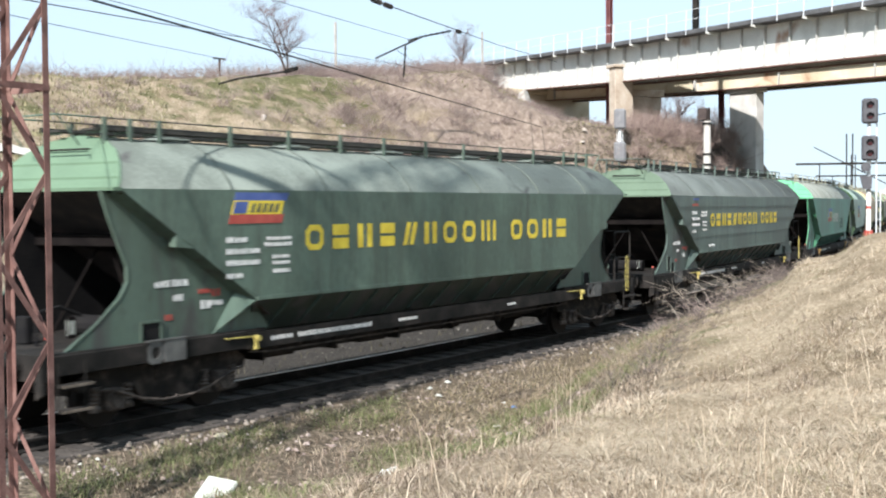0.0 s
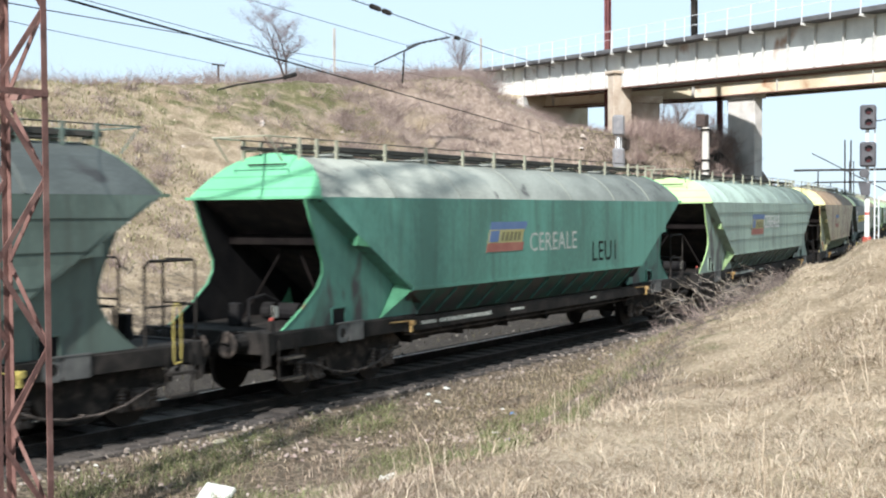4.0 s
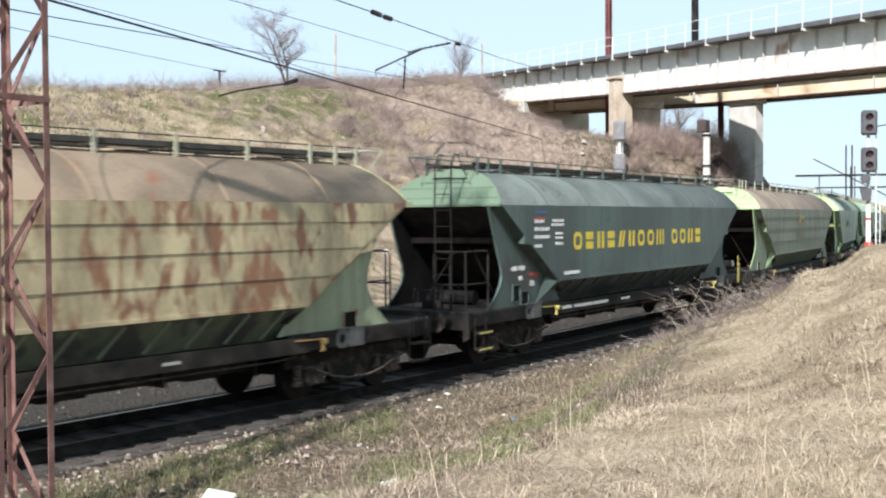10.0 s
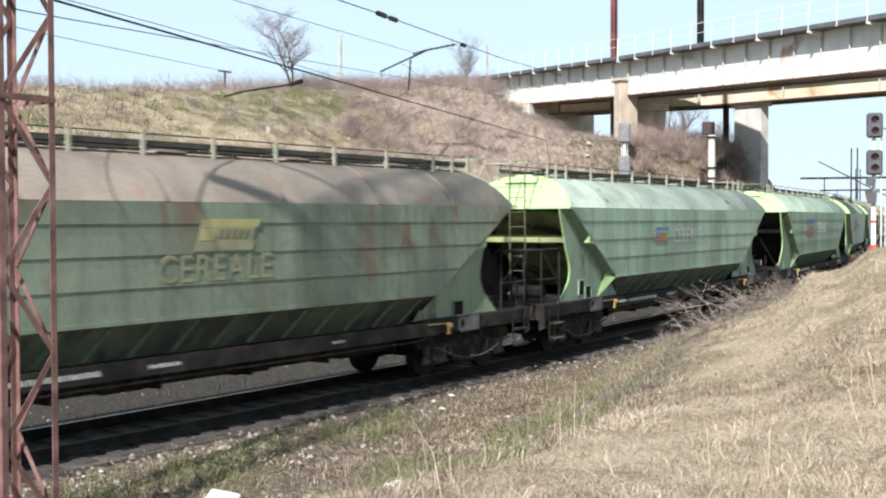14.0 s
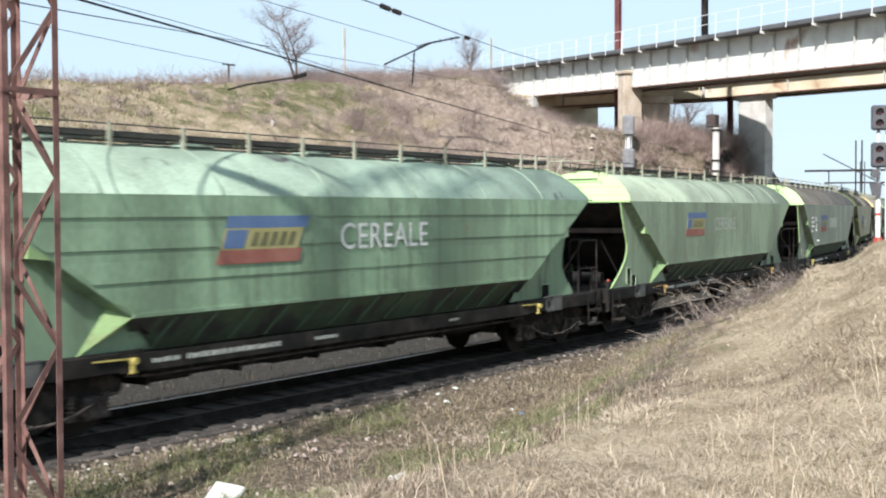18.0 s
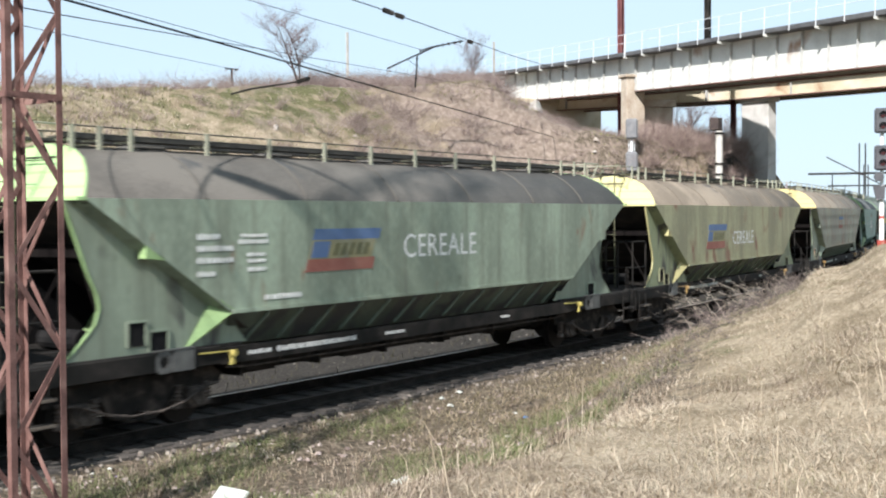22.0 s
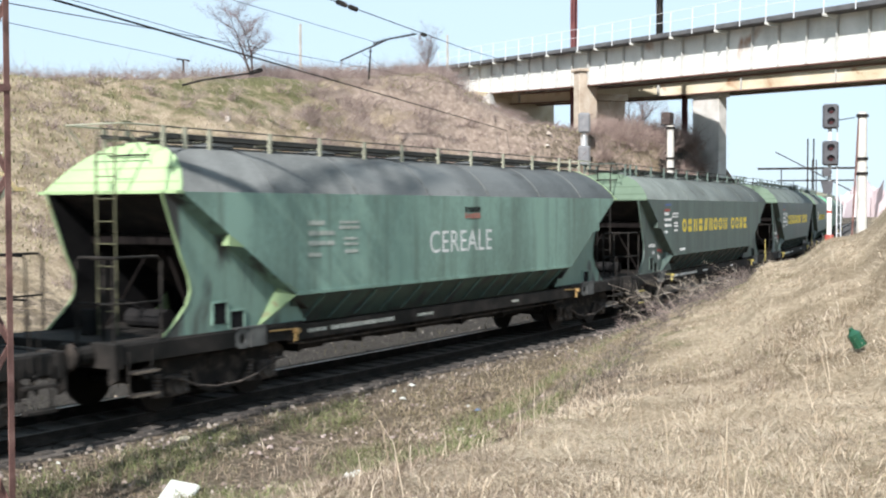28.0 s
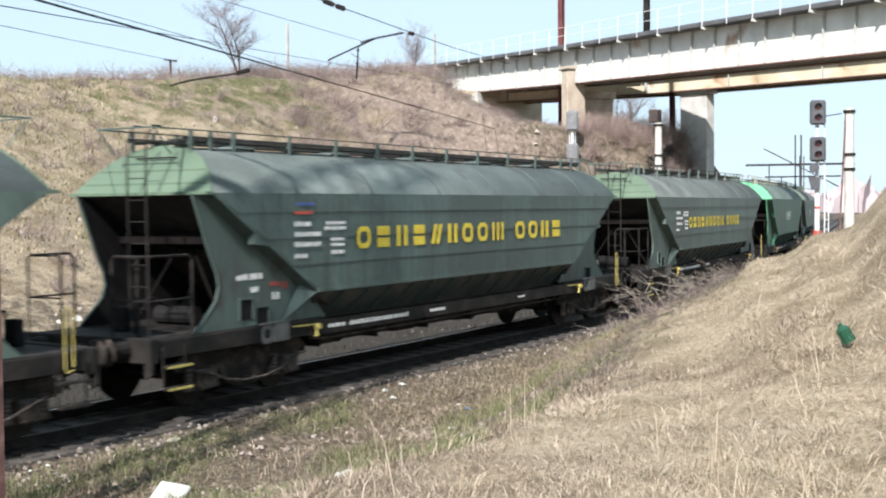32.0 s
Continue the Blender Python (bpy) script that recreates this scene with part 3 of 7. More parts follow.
def outlet_shape(bm):
    """A tapered discharge outlet with its flange, below the chutes."""
    a = [bm.verts.new((x, y, 1.12)) for x, y in ((-0.75, -0.8), (0.75, -0.8), (0.75, 0.8), (-0.75, 0.8))]
    b = [bm.verts.new((x, y, 0.62)) for x, y in ((-0.35, -0.55), (0.35, -0.55), (0.35, 0.55), (-0.35, 0.55))]
    for i in range(4):
        j = (i + 1) % 4
        bm.faces.new((a[i], a[j], b[j], b[i]))
    bm.faces.new(a[::-1])
    bm.faces.new(b)
    box(bm, -0.42, 0.42, -0.62, 0.62, 0.57, 0.63)


def trough_shape(bm):
    """An added long trough between the bogies that hides the bright ground behind."""
    slab(bm, [(-5.5, -0.95, 1.1), (5.5, -0.95, 1.1), (5.0, -0.8, 0.66), (-5.0, -0.8, 0.66)], (0, 0.03, 0))
    slab(bm, [(-5.5, 0.95, 1.1), (5.5, 0.95, 1.1), (5.0, 0.8, 0.66), (-5.0, 0.8, 0.66)], (0, -0.03, 0))
    box(bm, -5.0, 5.0, -0.8, 0.8, 0.64, 0.68)
    for x in (-5.0, -3.0, -1.0, 1.0, 3.0, 5.0):
        box(bm, x - 0.03, x + 0.03, -0.98, 0.98, 0.6, 1.1)


def brake_rod(k):
    def make(bm):
        pipe(bm, [(-5.7, k * 1.27, 0.84), (-5.2, k * 1.27, 0.8), (5.2, k * 1.27, 0.8), (5.7, k * 1.27, 0.84)], 0.018)
        for x in (-4.4, -2.2, 0, 2.2, 4.4):
            rod(bm, (x, k * 1.27, 0.78), (x, k * 1.3, 1.0), 0.014)
    return make


def sag_bar(k):
    def make(bm):
        pipe(bm, [(-1.5, k * 1.26, 0.62), (-1.25, k * 1.28, 0.6), (-0.7, k * 1.28, 0.4), (-0.3, k * 1.28, 0.33), (0.3, k * 1.28, 0.33), (0.7, k * 1.28, 0.4), (1.25, k * 1.28, 0.6), (1.5, k * 1.26, 0.62)], 0.022)
        rod(bm, (0, k * 1.06, 0.36), (0, k * 1.3, 0.34), 0.03)
    return make


def buffer_shape(bm):
    rod(bm, (0, 0, 0), (0.24, 0, 0), 0.15, 12, 0.13)
    rod(bm, (0.24, 0, 0), (0.4, 0, 0), 0.095, 12)


def buffer_head(bm):
    rod(bm, (0.38, 0, 0), (0.41, 0, 0), 0.2, 14, 0.225)
    rod(bm, (0.41, 0, 0), (0.425, 0, 0), 0.225, 14, 0.2)


def coupler_shape(bm):
    box(bm, -0.1, 0.2, -0.06, 0.06, -0.08, 0.08)
    pipe(bm, [(0.2, 0, 0), (0.34, 0, -0.2), (0.44, 0, -0.06)], 0.03)
    for y in (-0.28, 0.28):
        pipe(bm, [(0, y, 0), (0.12, y, -0.04), (0.2, y, -0.2), (0.3, y, -0.34), (0.42, y, -0.3)], 0.024)


def wheelset_shape(bm):
    rod(bm, (0, -1.05, 0), (0, 1.05, 0), 0.075, 10)
    for k in (-1, 1):
        rod(bm, (0, k * 0.69, 0), (0, k * 0.72, 0), 0.49, 24)
        rod(bm, (0, k * 0.72, 0), (0, k * 0.82, 0), 0.46, 24, 0.455)
        rod(bm, (0, k * 0.82, 0), (0, k * 0.9, 0), 0.14, 12)
        for i in range(4):
            a = i * 1.5708
            rod(bm, (0.27 * math.cos(a), k * 0.815, 0.27 * math.sin(a)), (0.27 * math.cos(a), k * 0.826, 0.27 * math.sin(a)), 0.05, 6)


AXLE = 1.1


def frame_shape(k):
    """A bogie's side frame: a deep middle with a sagging lower edge and raised ends over the axle boxes."""
    def make(bm):
        up = [(-1.75, 0.74), (-1.55, 0.86), (-0.6, 0.86), (0.6, 0.86), (1.55, 0.86), (1.75, 0.74)]
        low = [(1.72, 0.6), (0.72, 0.6), (0.52, 0.34), (0.2, 0.24), (-0.2, 0.24), (-0.52, 0.34), (-0.72, 0.6), (-1.72, 0.6)]
        slab(bm, [(x, k * 0.98, z) for x, z in up + low], (0, k * 0.1, 0))
        lip = [(0.74, 0.62), (0.52, 0.33), (0.2, 0.23), (-0.2, 0.23), (-0.52, 0.33), (-0.74, 0.62)]
        for (xa, za), (xb, zb) in zip(lip, lip[1:]):
            beam(bm, (xa, k * 1.06, za), (xb, k * 1.06, zb), 0.16, 0.03)
    return make


def axlebox_shape(k):
    def make(bm):
        box(bm, -0.17, 0.17, *sorted((k * 0.95, k * 1.2)), -0.19, 0.14, 0.03)
        rod(bm, (0, k * 1.19, -0.02), (0, k * 1.24, -0.02), 0.13, 10)
    return make


def spring_shape(k):
    """A nest of coils on its seat, drawn as one ribbed column."""
    def make(bm):
        prof = [(0.1, -0.18), (0.1, -0.12)] + [(0.06 if i % 2 else 0.09, -0.11 + i * 0.03) for i in range(9)] + [(0.09, 0.18)]
        rings = [[bm.verts.new((r * math.cos(6.2832 * i / 8), k * 1.07 + r * math.sin(6.2832 * i / 8), z)) for i in range(8)] for r, z in prof]
        for p, q in zip(rings, rings[1:]):
            for i in range(8):
                bm.faces.new((p[i], p[(i + 1) % 8], q[(i + 1) % 8], q[i]))
        bm.faces.new(rings[0][::-1])
        bm.faces.new(rings[-1])
    return make


def shoe_shape(bm):
    for e in (-1, 1):
        for k in (-1, 1):
            box(bm, e * 0.55 - 0.05, e * 0.55 + 0.05, *sorted((k * 0.7, k * 0.82)), 0.25, 0.7)
    box(bm, -0.25, 0.25, -1.1, 1.1, 0.6, 0.84)


def bracket_shape(bm):
    """A sprung lifting bracket: pale plate with a round hole, beside the sill."""
    vs = []
    for i in range(12):
        a = 6.2832 * i / 12
        vs.append((0.09 * math.cos(a), 0.09 * math.sin(a)))
    sq = []
    for c, s_ in vs:
        m = max(abs(c), abs(s_))
        sq.append((c / m * 0.17, s_ / m * 0.165))
    t = 0.03
    A = [bm.verts.new((x, 0, z)) for x, z in vs]
    B = [bm.verts.new((x, 0, z)) for x, z in sq]
    C = [bm.verts.new((x, t, z)) for x, z in vs]
    for i in range(12):
        j = (i + 1) % 12
        bm.faces.new((A[i], A[j], B[j], B[i]))
        bm.faces.new((A[i], C[i], C[j], A[j]))
    box(bm, 0.172, 0.6, -0.012, 0.02, -0.155, 0.165)
    box(bm, -0.2, 0.62, -0.02, 0.02, 0.166, 0.19)


def lever_shape(bm):
    """Yellow discharge lever: long bar and a forked hanger."""
    beam(bm, (-0.7, 0, 0.1), (0.1, 0, 0.08), 0.022, 0.022)
    rod(bm, (0, 0.03, 0.05), (0, -0.09, 0.05), 0.05, 8)
    slab(bm, [(-0.07, 0, 0.09), (0.07, 0, 0.09), (0.035, 0, 0.02), (0.03, 0, -0.08), (0.06, 0, -0.13), (-0.06, 0, -0.13), (-0.03, 0, -0.08), (-0.035, 0, 0.02)], (0, -0.03, 0))


def step_shape(bm):
    for z in (0.0, -0.34):
        box(bm, -0.25, 0.25, -0.14, 0.0, z - 0.02, z + 0.02)
    for x in (-0.24, 0.24):
        box(bm, x - 0.012, x + 0.012, -0.02, 0.0, -0.36, 0.3)


def step_edge(z):
    def make(bm):
        box(bm, -0.26, 0.26, -0.16, -0.14, z - 0.02, z + 0.016)
    return make


WALK_Z = 4.36


def walk_plank(bm):
    box(bm, -8.2, 8.2, -0.05, 0.05, WALK_Z - 0.02, WALK_Z + 0.01)


def walkway_edge(k):
    def make(bm):
        box(bm, -8.25, 8.25, *sorted((k * 0.58, k * 0.6)), WALK_Z - 0.02, WALK_Z + 0.05)
        rod(bm, (-8.25, k * 0.62, WALK_Z + 0.16), (8.25, k * 0.62, WALK_Z + 0.16), 0.012)
    return make


def post_shape(k):
    def make(bm):
        box(bm, -0.032, 0.032, *sorted((k * 0.63, k * 0.67)), 4.1, WALK_Z + 0.17)
        box(bm, -0.02, 0.02, *sorted((k * 0.3, k * 0.64)), WALK_Z - 0.06, WALK_Z - 0.025)
    return make


def hatch_lid(bm):
    box(bm, -0.35, 0.35, -0.22, 0.22, 4.24, 4.31, 0.03)
    rod(bm, (-0.3, 0.0, 4.33), (0.3, 0.0, 4.33), 0.012)


def walk_end(e):
    def make(bm):
        pipe(bm, [(e * 8.25, -0.62, WALK_Z + 0.16), (e * 8.95, -0.62, WALK_Z + 0.16), (e * 8.95, 0.62, WALK_Z + 0.16), (e * 8.25, 0.62, WALK_Z + 0.16)], 0.014)
        for y in (-0.62, 0.62):
            rod(bm, (e * 8.93, y, WALK_Z + 0.16), (e * 8.55, y, 4.1), 0.014)
    return make


def ladder_stile(y):
    def make(bm):
        pipe(bm, [(8.6, y, WALK_Z + 0.2), (8.8, y, WALK_Z + 0.2), (8.95, y, WALK_Z - 0.05), (8.97, y, 3.6), (8.95, y, 1.22)], 0.018)
    return make


def ladder_rung(bm):
    rod(bm, (0, 0.06, 0), (0, 0.46, 0), 0.01)


def guard_rail(k):
    """Pipe rail round one side of the brake platform."""
    def make(bm):
        y = k * 1.3
        pipe(bm, [(9.84, k * 0.55, 1.2), (9.84, k * 0.55, 2.42), (9.84, k * 0.62, 2.48), (9.84, k * 1.24, 2.48), (9.78, y, 2.48), (8.95, y, 2.48), (8.86, y, 2.4), (8.86, y, 1.2)], 0.022)
    return make


def mid_rail(k):
    def make(bm):
        pipe(bm, [(9.84, k * 0.55, 1.8), (9.84, k * 1.26, 1.8), (9.8, k * 1.3, 1.8), (8.86, k * 1.3, 1.8)], 0.016)
    return make


def rail_post(k):
    def make(bm):
        rod(bm, (9.84, k * 1.3, 1.2), (9.84, k * 1.3, 2.47), 0.02)
    return make


def brake_wheel(bm):
    rod(bm, (9.5, 0.75, 1.2), (9.5, 0.75, 2.45), 0.03)
    pts = [(9.5 + 0.2 * math.cos(a), 0.75 + 0.2 * math.sin(a), 2.45) for a in [6.2832 * i / 10 for i in range(11)]]
    pipe(bm, pts, 0.014)
    rod(bm, (9.3, 0.75, 2.45), (9.7, 0.75, 2.45), 0.012)


def grab_shape(bm):
    """A tall loop handle at the trailing corner."""
    pipe(bm, [(8.98, -1.43, 1.0), (8.98, -1.43, 1.76), (8.94, -1.43, 1.84), (8.88, -1.43, 1.84), (8.84, -1.43, 1.76), (8.84, -1.43, 1.0), (8.88, -1.43, 0.93), (8.98, -1.43, 0.96)], 0.01)


def brace_shape(k):
    def make(bm):
        beam(bm, (7.55, k * 0.12, 2.62), (7.75, k * 1.0, 1.22), 0.035, 0.035)
    return make


def brace_beam(bm):
    box(bm, 7.72, 7.86, -1.25, 1.25, 2.6, 2.8, 0.015)
    slab(bm, [(7.72, -0.45, 2.6), (7.72, 0.45, 2.6), (7.2, 0.45, 2.5), (7.2, -0.45, 2.5)], (0, 0, 0.06))


def cistern_shape(bm):
    rod(bm, (7.7, -0.5, 1.38), (7.7, 0.35, 1.38), 0.16, 12)


def valve_shape(bm):
    box(bm, 8.9, 9.05, -0.25, 0.0, 1.215, 1.62, 0.02)


def air_pipe(bm):
    pipe(bm, [(9.1, 0.3, 1.2), (9.1, 0.3, 1.7), (8.7, 0.3, 1.75), (8.3, 0.3, 1.6)], 0.03)


def label_plate(bm):
    box(bm, -0.13, 0.13, -0.006, 0.0, -0.16, 0.16)


def hose_shape(bm):
    pipe(bm, [(9.76, -0.35, 1.0), (9.92, -0.35, 0.92), (9.98, -0.35, 0.6), (10.08, -0.3, 0.5), (10.14, -0.26, 0.6)], 0.028)


# lettering: real words in the built-in font, a company's name and wagon numbers as plain shapes
def word_mesh(text, height):
    key = ("word", text, height)
    if key not in MESHES:
        cu = bpy.data.curves.new("word", "FONT")
        cu.body, cu.size, cu.extrude = text, height / 0.7, 0.0008
        cu.space_character = 1.06
        ob = new("word", cu)
        me = bpy.data.meshes.new_from_object(ob.evaluated_get(bpy.context.evaluated_depsgraph_get()))
        bpy.data.objects.remove(ob)
        me.materials.clear()
        me.materials.append(None)
        MESHES[key] = me
    return MESHES[key]


UPRIGHT = Matrix.Rotation(radians(90), 4, "X")


def name_shape(form, w, h):
    """One plain shape standing in a painted name: a ring, stacked bars, leaning bars or uprights."""
    def make(bm):
        def plate(pts):
            slab(bm, [(x, 0, z) for x, z in pts], (0, -0.004, 0))

        t = h * 0.23
        if form == "ring":
            c, g = h * 0.24, t * 0.5
            out = [(c, 0), (w - c, 0), (w, c), (w, h - c), (w - c, h), (c, h), (0, h - c), (0, c)]
            inn = [(c + g, t), (w - c - g, t), (w - t, c + g), (w - t, h - c - g), (w - c - g, h - t), (c + g, h - t), (t, h - c - g), (t, c + g)]
            for i in range(8):
                j = (i + 1) % 8
                plate([out[i], out[j], inn[j], inn[i]])
        elif form == "bars":
            for z in (0, h * 0.56):
                plate([(0, z), (w * 0.95, z), (w * 0.95, z + h * 0.44), (0, z + h * 0.44)])
        elif form == "lean":
            for x in (0, w * 0.45):
                plate([(x, 0), (x + t * 1.3, 0), (x + w * 0.3 + t * 1.3, h), (x + w * 0.3, h)])
        else:
            for x in (0, (w - t) / 2, w - t) if form == "three" else (0, w - t * 1.5):
                plate([(x, 0), (x + t * (1 if form == "three" else 1.5), 0), (x + t * (1 if form == "three" else 1.5), h), (x, h)])
    return make


NAME_SHAPES = ("ring", "bars", "two", "bars", "lean", "two", "ring", "ring", "three", "", "ring", "ring", "two", "bars")


def bars_shape(row, seed):
    """One line of unreadable lettering as a notched bar: (x, z, width, height)."""
    def make(bm):
        r = random.Random(seed)
        x, z, w, h = row
        at, top = x, []
        while at < x + w:
            d, g, u = h * r.uniform(0.35, 0.6), h * r.uniform(0.2, 0.42), z + h * r.uniform(0.8, 1)
            top += [(at, u), (at + d, u), (at + d, z + h * 0.03), (at + d + g, z + h * 0.03)]
            at += d + g
        slab(bm, [(a, 0, b) for a, b in top] + [(at, 0, z), (x, 0, z)], (0, -0.005, 0))
    return make


EMBLEM = ((0.0, -0.15), (-0.15, -0.41), (-0.41, -0.58))


def lean_x(z):
    return 0.22 * (1 + z / 0.58)


def flag_bar(i):
    """One leaning stripe of the emblem; the middle one is shorter."""
    def make(bm):
        z0, z1 = EMBLEM[i]
        w = 1.42 if i == 1 else 1.5
        slab(bm, [(lean_x(z0), 0, z0), (lean_x(z0) + w, 0, z0), (lean_x(z1) + w, 0, z1), (lean_x(z1), 0, z1)], (0, -0.005, 0))
    return make


def emblem_box(bm):
    z0, z1 = -0.17, -0.39
    slab(bm, [(lean_x(z0) + 0.04, -0.006, z0), (lean_x(z0) + 0.4, -0.006, z0), (lean_x(z1) + 0.4, -0.006, z1), (lean_x(z1) + 0.04, -0.006, z1)], (0, -0.003, 0))


def emblem_bar(j):
    def make(bm):
        z0, z1, x = -0.2, -0.37, 0.5 + j * 0.17
        slab(bm, [(lean_x(z0) + x + 0.03, -0.006, z0), (lean_x(z0) + x + 0.12, -0.006, z0), (lean_x(z1) + x + 0.12, -0.006, z1), (lean_x(z1) + x, -0.006, z1)], (0, -0.003, 0))
    return make


WALK_POSTS = [-8.1, -7.6, -7.0, -5.4, -3.9, -2.4, -1.0, 0.5, 2.0, 3.6, 5.2, 6.8, 7.5, 8.1]


def wagon(spec):
    """One bogie hopper wagon, its leading end towards -x, standing on rails at z = 0."""
    paint, roofing, capping, trim = spec["paint"], spec["roof"], spec["cap"], spec["trim"]
    platform, dark = spec["platform"], spec["steps"]
    top = new("hopper_wagon")
    tagged(top, spec["label"], "freight wagon", "hopper wagons of the train")

    def add(name, key, make, mat, parent=top, label="", at=None):
        return part(name, key, make, mat, parent, label, at)

    shell = add("roof", "roof", roof_shape, roofing)
    for x in (-6.3, -3.9, -1.3, 1.3, 3.9, 6.3):
        add("roof_joint", "roof_joint", roof_joint, roofing, shell, at=Matrix.Translation((x, 0, 0)))
    for k in (-1, 1):
        side = add("hopper_side", ("hopper_side", k), side_shape(k), paint)
        if spec["ribbed"]:
            for z in (3.13, 2.67, 2.2):
                x = SILL_X + (EAVE_X - SILL_X) * (z - SILL_Z) / (EAVE_Z - SILL_Z) - 0.05
                add("side_seam", ("side_seam", k, z), seam_shape(k, z, x), paint, side)
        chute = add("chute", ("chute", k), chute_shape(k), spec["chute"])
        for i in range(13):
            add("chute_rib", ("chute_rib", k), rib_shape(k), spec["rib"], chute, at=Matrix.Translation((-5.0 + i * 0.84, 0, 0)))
        add("side_sill", ("side_sill", k), sill_shape(k), DARK)
    for e in (-1, 1):
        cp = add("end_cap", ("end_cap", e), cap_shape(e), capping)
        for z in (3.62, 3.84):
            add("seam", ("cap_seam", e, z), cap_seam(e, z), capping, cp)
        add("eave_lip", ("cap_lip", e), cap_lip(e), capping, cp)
        add("hand_bar", ("cap_bar", e), cap_bar(e), DARK, cp)
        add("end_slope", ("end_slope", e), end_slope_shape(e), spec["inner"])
        add("soffit", ("soffit", e), soffit_shape(e), SHADESLOPE)
        add("platform", ("platform", e), deck_shape(e), DARK)
        add("headstock", ("headstock", e), headstock_shape(e), DARK)
        for k in (-1, 1):
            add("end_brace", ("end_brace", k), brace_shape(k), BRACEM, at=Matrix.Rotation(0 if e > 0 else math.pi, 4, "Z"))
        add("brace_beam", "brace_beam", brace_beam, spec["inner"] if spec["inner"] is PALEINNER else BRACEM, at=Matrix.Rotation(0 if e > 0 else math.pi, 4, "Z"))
        for nm, mk in (("air_tank", cistern_shape), ("brake_valve", valve_shape), ("air_pipe", air_pipe)):
            add(nm, nm, mk, BLACK, at=Matrix.Rotation(0 if e > 0 else math.pi, 4, "Z"))
        add("air_hose", "air_hose", hose_shape, BLACK, at=Matrix.Translation((e * (END[e] - 9.76), 0, 0)) @ Matrix.Rotation(0 if e > 0 else math.pi, 4, "Z"))
        add("coupler", "coupler", coupler_shape, BOGIE, at=Matrix.Translation((e * END[e], 0, 1.04)) @ Matrix.Rotation(0 if e > 0 else math.pi, 4, "Z"))
        for k in (-1, 1):
            form = "platform" if platform < 0 else "plain"
            g = add("end_gusset", ("end_gusset", e, k, form), gusset_shape(e, k, form), spec["gusset"])
            add("shade_lining", ("shade_lining", e, k, form), lining_shape(e, k, form), BLACK, g, "near-black inner sheet, dirt and recess shade in one colour")
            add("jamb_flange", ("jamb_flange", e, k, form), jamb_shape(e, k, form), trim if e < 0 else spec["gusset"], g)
            add("edge_plate", ("edge_plate", e, k), edge_plate(e, k), spec["gusset"], g)
            for x, z, w, h in spec["holes"] if e < 0 else spec["holes"][:1] if spec["lift"] < 7.5 else [(6.75, 1.37, 0.34, 0.28)]:
                add("opening_rim", ("opening_rim", e, k, x, z, w), hatch_frame(e, k, x, z, w, h), paint, g)
                add("hole_sheet", ("hole_sheet", e, k, x, z, w), hole_shade(e, k, x, z, w, h), BLACK, g, "flat black sheet drawn as a shaded hole")
            if e < 0:
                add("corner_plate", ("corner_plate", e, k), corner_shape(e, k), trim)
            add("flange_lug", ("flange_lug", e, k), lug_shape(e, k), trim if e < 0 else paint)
            b = add("buffer", "buffer", buffer_shape, DARK, at=Matrix.Translation((e * END[e], k * 0.875, 1.06)) @ Matrix.Rotation(0 if e > 0 else math.pi, 4, "Z"))
            add("buffer_head", "buffer_head", buffer_head, BOGIE, b)
            turn = Matrix.Rotation(0 if k < 0 else math.pi, 4, "Z")
            add("lifting_bracket", "lifting_bracket", bracket_shape, spec["bracket"], at=Matrix.Translation((e * (spec["lift"] if e < 0 else 6.75), k * 1.412, 1.06)) @ (turn if k < 0 else Matrix.Rotation(math.pi, 4, "Z")))
            add("discharge_lever", "discharge_lever", lever_shape, spec["lever"], label="worn painted lever", at=Matrix.Translation((e * 5.95 + 0.25, k * 1.42, 1.02)) @ turn)
            st = add("footstep", "footstep", step_shape, DARK, at=Matrix.Translation((e * (END[e] - 0.48), k * 1.42, 0.8)) @ turn)
            if e < 0:
                for z in (0.0, -0.34):
                    add("step_edge", ("step_edge", z), step_edge(z), DULLYELLOW if dark and platform < 0 else DULLEDGE, st, "yellow edge" if dark and platform < 0 else "")
        bogie = new("bogie")
        bogie.parent = top
        bogie.matrix_basis = Matrix.Translation((e * 7.33, 0, 0))
        add("bolster", "bolster", shoe_shape, BOGIE, bogie)
        for k in (-1, 1):
            add("side_frame", ("side_frame", k), frame_shape(k), BOGIE, bogie)
            add("stay_bar", ("stay_bar", k), sag_bar(k), SPRINGM, bogie)
            for a in (-AXLE, AXLE):
                add("axle_box", ("axle_box", k), axlebox_shape(k), SPRINGM, bogie, at=Matrix.Translation((a, 0, 0.46)))
                for d in (-0.3, 0.3):
                    add("spring", ("spring", k), spring_shape(k), SPRINGM, bogie, at=Matrix.Translation((a + d, 0, 0.46)))
        for a in (-AXLE, AXLE):
            w = add("wheelset", "wheelset", wheelset_shape, WHEELM, bogie, at=Matrix.Translation((a, 0, 0.46)))
            WHEELS.append(w)
    add("backing_trough", "backing_trough", trough_shape, DARK)
    for x in (-4.2, -1.4, 1.4, 4.2):
        add("discharge_outlet", "discharge_outlet", outlet_shape, DARK, at=Matrix.Translation((x, 0, 0)))
    for k in (-1, 1):
        add("brake_rod", ("brake_rod", k), brake_rod(k), SPRINGM)
    add("centre_sill", "centre_sill", centre_shape, DARK)
    wk = new("roof_walkway")
    wk.parent = top
